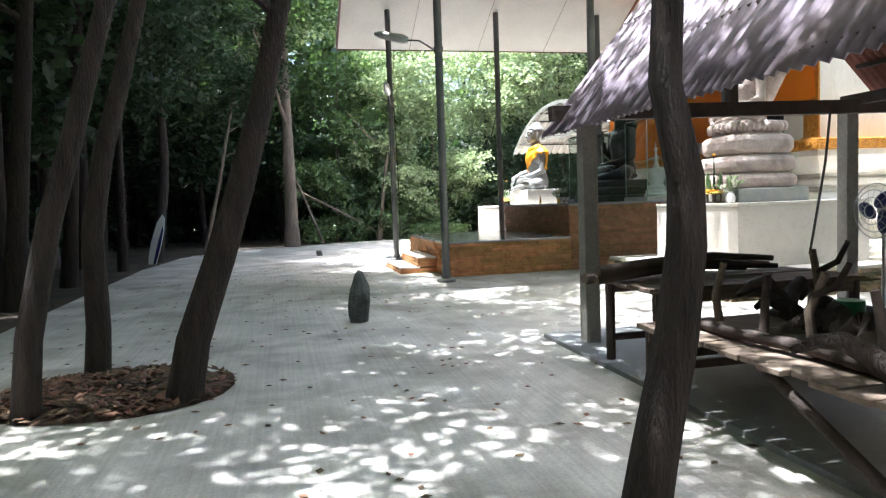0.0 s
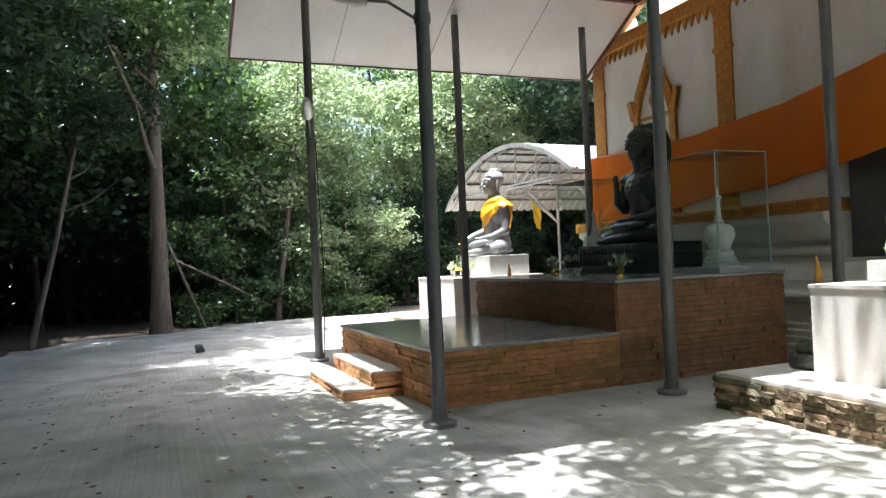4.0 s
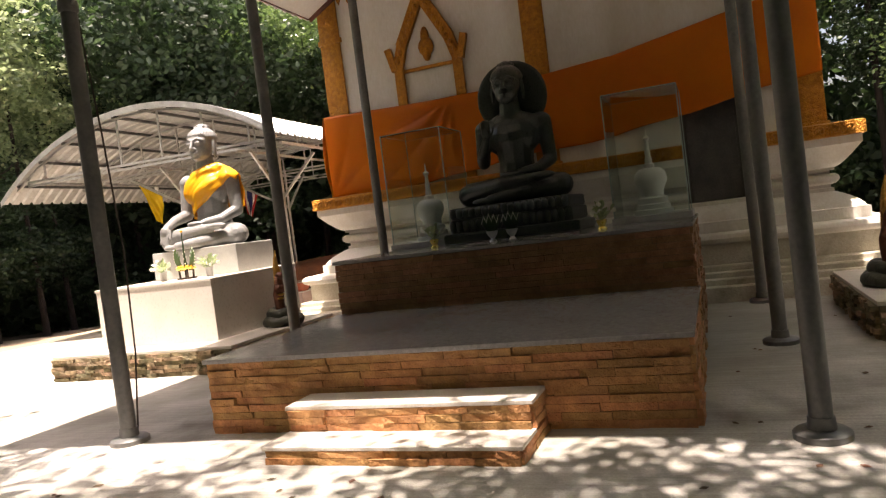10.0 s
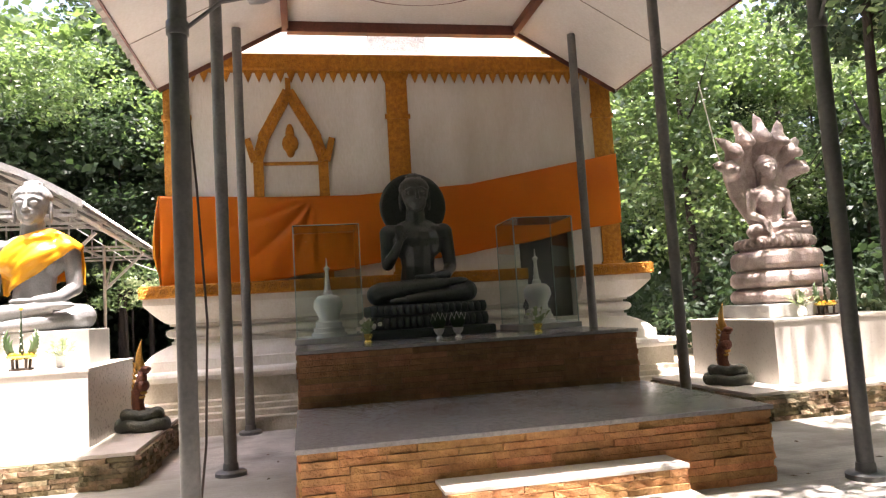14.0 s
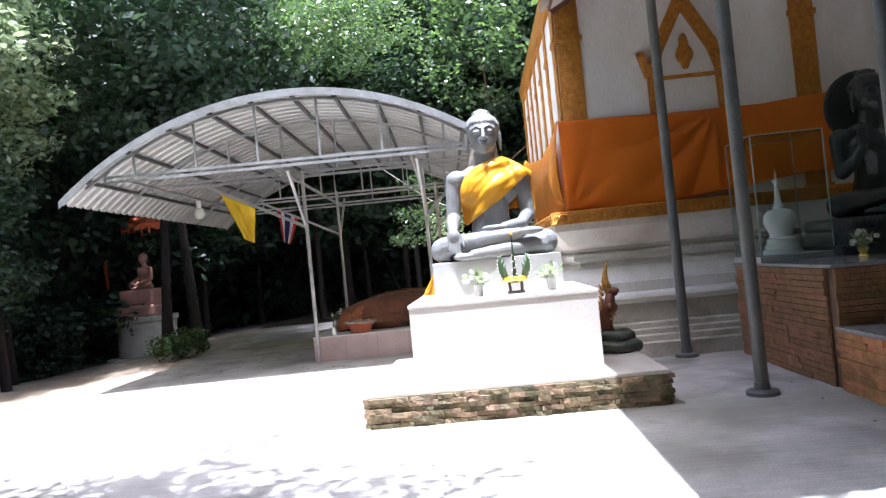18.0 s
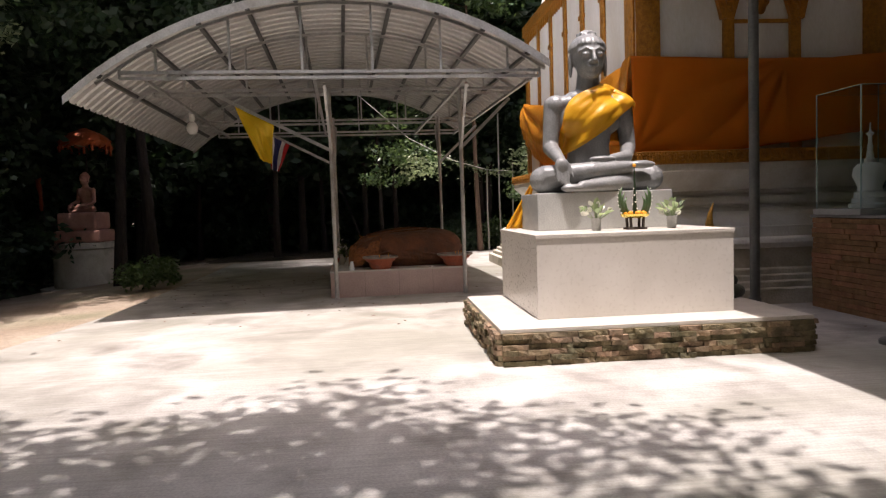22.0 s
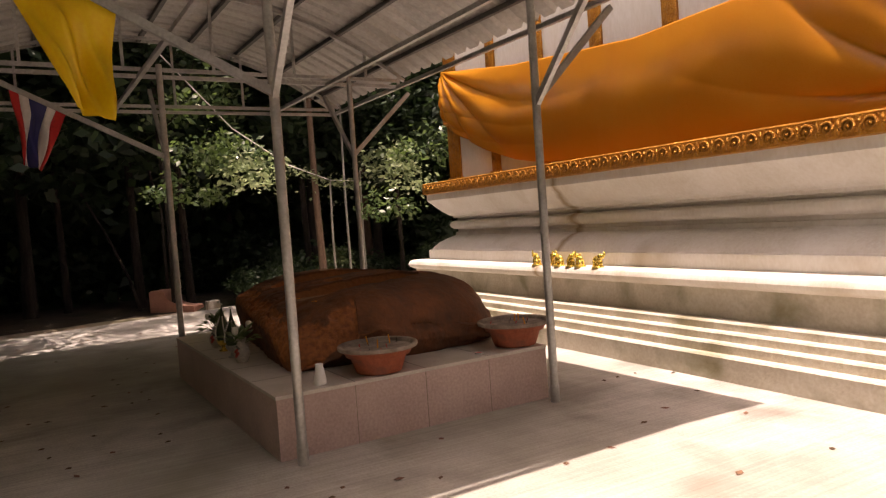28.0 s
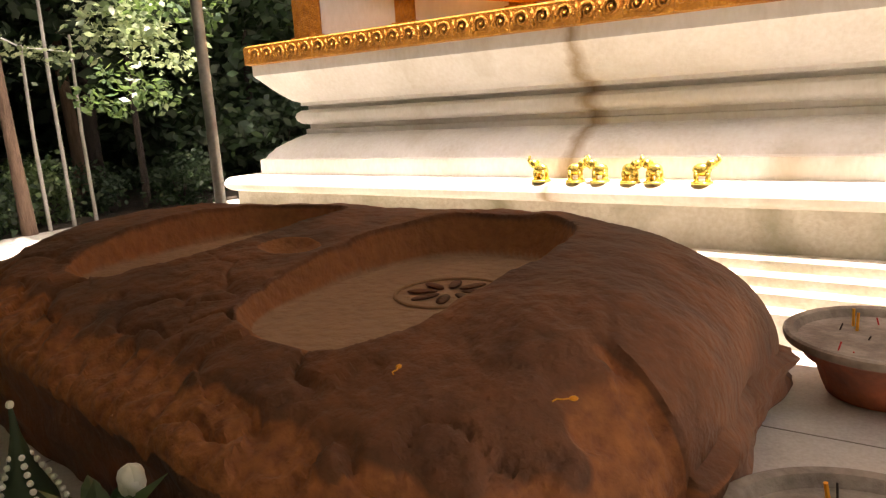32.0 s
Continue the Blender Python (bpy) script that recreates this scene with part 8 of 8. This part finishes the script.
bv, bf = lathe([(0.80, 0.0), (0.76, 0.02), (0.5, 0.06), (0.02, 0.10)], 30, 0.85)
bed = smoothed(obj("leaf_bed", [(q[0] + 1.0, q[1] + 6.75, q[2] + 0.002 + 0.02 * noise.noise(Vector(q) * 4)) for q in bv], bf, M_BED))
tagged(bed, "low mound of soil and leaves round three trees", "soil", kind="structure")

# ---- stones and things at the yard's edge ----
def stone(x, y, rx, ry, h, seed, label, cat="stone"):
    v, f = ball((0, 0, h * 0.45), (rx * 1.15, ry * 1.15, h * 0.58), 26, 18)
    v = [Vector(q) * (1 + 0.22 * noise.noise(Vector(q) * 4 + Vector((seed, 0, 0)))) for q in v]
    rs = random.Random(seed * 7)
    for _ in range(11):
        nrm = Vector((rs.gauss(0, 1), rs.gauss(0, 1), rs.gauss(0.1, 0.5))).normalized()
        lim = rs.uniform(0.66, 0.84) * math.sqrt((nrm.x * rx) ** 2 + (nrm.y * ry) ** 2 + (nrm.z * h * 0.55) ** 2)
        mid = Vector((0, 0, h * 0.45))
        v = [q - nrm * max(0.0, (q - mid).dot(nrm) - lim) for q in v]
    v = [Vector((q.x, q.y, max(0.0, q.z))) for q in v]
    ob = obj("stone", v, f, M_STONE, smooth=True)
    smoothed(ob, 22)
    ob.matrix_world = pose(x, y, 0.0, 0, 0, seed * 40)
    return tagged(ob, label, cat)


stone(2.955, 9.09, 0.15, 0.12, 0.56, 1, "upright dark boulder standing on the slab")
stone(3.09, 19.95, 0.13, 0.10, 0.13, 2, "small dark stone lying on the slab")
# a pink cement seat with one scrolled end, and a block beside it
seat = thing("cement_bench", (23.62, 22.38, -0.07), "low pink cement bench with a curved end at the forest's edge", "bench", turn=-126)
bm = bmesh.new()
prof = [(0, 0), (0, 0.44), (0.05, 0.47), (0.26, 0.47), (0.31, 0.44), (0.36, 0.34), (0.45, 0.24), (0.58, 0.17), (0.78, 0.13), (0.93, 0.12), (0.96, 0.09), (0.96, 0)]
fr, bk = [[bm.verts.new((x, y, z)) for x, z in prof] for y in (0.0, 0.42)]
bm.faces.new(fr)
bm.faces.new(bk[::-1])
for i in range(len(prof)):
    bm.faces.new((fr[i], bk[i], bk[(i + 1) % len(prof)], fr[(i + 1) % len(prof)]))
part("body", bm, M_ROSESTONE, seat)
tagged(part("cement_block", boxes((22.86, 23.06, 21.12, 21.38, -0.07, 0.13), bevel=0.012), M_POST), "small grey cement block lying at the forest's edge", "block")
for a, b, r in (((3.55, 25.4, -0.05), (2.72, 25.38, 2.15), 0.04), ((2.66, 25.5, 1.86), (5.45, 27.1, 0.36), 0.032)):
    v, f = tube([a, Vector(a).lerp(Vector(b), 0.5) + Vector((0, 0, 0.03)), b], r, 8)
    tagged(smoothed(obj("bamboo_pole", v, f, M_BARK_PALE)), "pale bamboo pole leaning among the trees", "pole", "bamboo poles")
board = thing("leaning_board", (-1.02, 20.3, -0.05), "white and blue board leaning against a tree", "board", turn=-12)
bm = bmesh.new()
ov = [(-0.10, 0.0), (0.09, 0.0), (0.13, 0.45), (0.13, 0.85), (0.09, 1.15), (0.02, 1.25), (-0.07, 1.05), (-0.13, 0.6), (-0.13, 0.3)]
fr = [bm.verts.new((x + 0.20 * z, 0.02 + 0.10 * z, z)) for x, z in ov]
bk = [bm.verts.new((x + 0.20 * z, 0.06 + 0.10 * z, z)) for x, z in ov]
bm.faces.new(fr)
bm.faces.new(bk[::-1])
for i in range(len(ov)):
    bm.faces.new((fr[i], bk[i], bk[(i + 1) % len(ov)], fr[(i + 1) % len(ov)]))
part("body", bm, M_WHITE, board)
bm = bmesh.new()
ring = [bm.verts.new((x + 0.20 * z, 0.012 + 0.10 * z, z)) for x, z in ((0.02, 0.02), (0.09, 0.02), (0.128, 0.45), (0.128, 0.84), (0.09, 0.98), (0.05, 0.6))]
bm.faces.new(ring)
part("blue_panel", bm, M_BLUE, board, "dark blue side of the board")

# ---- small roadside shrine beyond the slab ----
sp = thing("round_pedestal", (20.6, 29.72, -0.46), "round white plastered pedestal with dark stains", "pedestal")
v, f = lathe([(1.15, 0), (1.15, 0.07), (0.83, 0.09), (0.81, 1.06), (0.88, 1.09), (0.88, 1.22), (0.05, 1.24)], 32)
smoothed(obj("body", v, f, M_PLASTER_LOW, sp), 40)
tagged(part("lotus_block", boxes((20.05, 21.15, 29.17, 30.33, 0.775, 1.10), (20.12, 21.08, 29.25, 30.25, 1.105, 1.56), bevel=0.07), M_ROSESTONE), "pink cement base block of a small statue", "plinth")
small_fig = fused("seated_statue", seated(size=0.60), M_ROSESTONE, 0.016, 2)
small_fig.matrix_world = pose(20.65, 29.72, 1.55, 0, 0, -25)
tagged(small_fig, "pink cement seated statue under an orange parasol", "statue")
par = thing("parasol", (21.35, 29.9, -0.46), "ragged orange-red cloth parasol on a thin pole", "parasol")
pipe("pole", (0, 0, 0), (0, 0, 4.3), 0.02, M_DARKWOOD, par)
v, f = lathe([(0.64, 3.80), (0.66, 3.95), (0.42, 4.15), (0.05, 4.32)], 24)
v = [(q[0] * (1 + 0.08 * math.sin(k * 1.7)), q[1] * (1 + 0.08 * math.sin(k * 1.7)), q[2] + (0.05 * math.sin(k * 2.3) if q[2] < 3.9 else 0)) for k, q in enumerate(v)]
obj("canopy_cloth", v, f, M_PARASOL, par)
for k in range(20):
    a = 2 * math.pi * k / 20
    pipe("fringe", (0.65 * math.cos(a), 0.65 * math.sin(a), 3.82), (0.64 * math.cos(a), 0.64 * math.sin(a), 3.66 + 0.09 * math.sin(k * 2.1)), 0.03, M_PARASOL, par, 5)
streamer = thing("streamer", (20.6, 30.76, -0.46), "narrow orange cloth streamer on a thin stick", "streamer")
pipe("stick", (0, 0, 0), (0, 0, 3.05), 0.012, M_DARKWOOD, streamer, 6)
sv, sf = [], []
for k in range(15):
    w = k / 14
    o = 0.03 * math.sin(w * 9)
    sv += [(0.013 + o * w, 0.0, 2.98 - 0.86 * w), (0.03 + o, 0.17 - 0.08 * w + o, 2.92 - 0.84 * w)]
    if k:
        sf.append((2 * k - 2, 2 * k - 1, 2 * k + 1, 2 * k))
ob = obj("cloth", sv, sf, M_PARASOL, streamer, smooth=True)
ob.modifiers.new("thickness", "SOLIDIFY").thickness = 0.003

# a line with a creeper between stakes behind the canopy
STAKES = ((22.76, 18.62, 2.5), (22.88, 18.22, 4.2), (23.15, 17.75, 2.7))
for k, (x, y, h) in enumerate(STAKES):
    v, f = tube([(x, y, -0.06), (x - 0.04, y + 0.03, h * 0.5), (x - 0.10, y + 0.02, h)], [0.03, 0.026, 0.02], 8)
    tagged(smoothed(obj("thin_stake", v, f, M_POST)), "thin pale stake standing behind the canopy", "stake", "thin stakes")
line = [(19.4, 22.4, 4.3), (20.6, 21.1, 3.3), (21.8, 19.8, 2.75), (22.75, 18.6, 2.48), (22.95, 17.9, 2.45)]
v, f = tube(line, 0.012, 6)
rope = thing("creeper_line", (0, 0, 0), "slack pale rope overgrown by a light green creeper", "rope")
obj("rope", v, f, M_WHITECLOTH, rope)
rr = random.Random(3)
cv, cf = [], []
for k in range(260):
    w = rr.random() ** 0.7
    q = bend(line, 0.45 + 0.55 * w) + Vector((rr.gauss(0, 0.05), rr.gauss(0, 0.05), rr.gauss(-0.03, 0.07)))
    if k % 9 == 0:
        q.z -= rr.uniform(0, 0.6)
    a = Vector((rr.gauss(0, 1), rr.gauss(0, 1), rr.gauss(-0.3, 0.6))).normalized() * rr.uniform(0.06, 0.11)
    b = a.cross(Vector((rr.gauss(0, 1), rr.gauss(0, 1), 1))).normalized() * 0.035
    o = len(cv)
    cv += [q, q + a * 0.5 + b, q + a, q + a * 0.5 - b]
    cf.append((o, o + 1, o + 2, o + 3))
obj("creeper_leaves", cv, cf, M_LEAF_LIGHT, rope, "light green creeper leaves")
v, f = tube([(10.9, 9.5, 5.2), (12.5, 8.2, 4.2), (15, 6.0, 3.2)], 0.012, 6)
tagged(obj("guy_wire", v, f, M_GALV), "slack wire running from the pavilion into the trees", "wire")

# ---- split stones and ledge stones, piece by piece ----
courses(platform, (PX0, PY1), (PX0, PY0), 0.0, 0.55, 0.055, (0.22, 0.55), BRICKS, "brick", 1)
courses(platform, (PX0, PY0), (PX1, PY0), 0.0, 0.55, 0.055, (0.3, 0.6), BRICKS, "brick", 2)
courses(steps, (SX1, SY1), (SX1, SY0), 0.0, 0.09, 0.045, (0.22, 0.5), BRICKS, "brick", 3, 0.025)
courses(steps, (SX2, SY1), (SX2, SY0), 0.115, 0.265, 0.05, (0.22, 0.5), BRICKS, "brick", 4, 0.025)
courses(steps, (SX1, SY0), (PX0, SY0), 0.0, 0.09, 0.045, (0.15, 0.35), BRICKS, "brick", 5, 0.02)
courses(steps, (SX2, SY0), (PX0, SY0), 0.115, 0.265, 0.05, (0.15, 0.3), BRICKS, "brick", 6, 0.02)
courses(upper, (PX1, PY1), (PX1, PY0), 0.585, 1.11, 0.058, (0.3, 0.6), SHADED_BRICKS, "brick", 7, 0.025)
courses(upper, (PX1, PY0), (PX2, PY0), 0.0, 1.11, 0.062, (0.35, 0.65), SHADED_BRICKS, "brick", 8, 0.025)
courses(upper, (PX2, PY1), (PX0 + 2.3, PY1), 0.0, 1.11, 0.062, (0.35, 0.65), SHADED_BRICKS, "brick", 9, 0.025)
courses(platform, (PX1, PY1), (PX0, PY1), 0.0, 0.55, 0.058, (0.35, 0.6), BRICKS, "brick", 10)
for parent, (x0, x1, y0, y1), sd in ((base_n, bn, 20), (base_s, bs, 30)):
    courses(parent, (x0, y1), (x0, y0), 0.0, 0.285, 0.05, (0.10, 0.30), LEDGES, "ledge_stone", sd, 0.045)
    courses(parent, (x1, y1), (x0, y1), 0.0, 0.285, 0.05, (0.10, 0.30), LEDGES, "ledge_stone", sd + 1, 0.045)
    courses(parent, (x0, y0), (x1, y0), 0.0, 0.285, 0.05, (0.10, 0.30), LEDGES, "ledge_stone", sd + 2, 0.045)
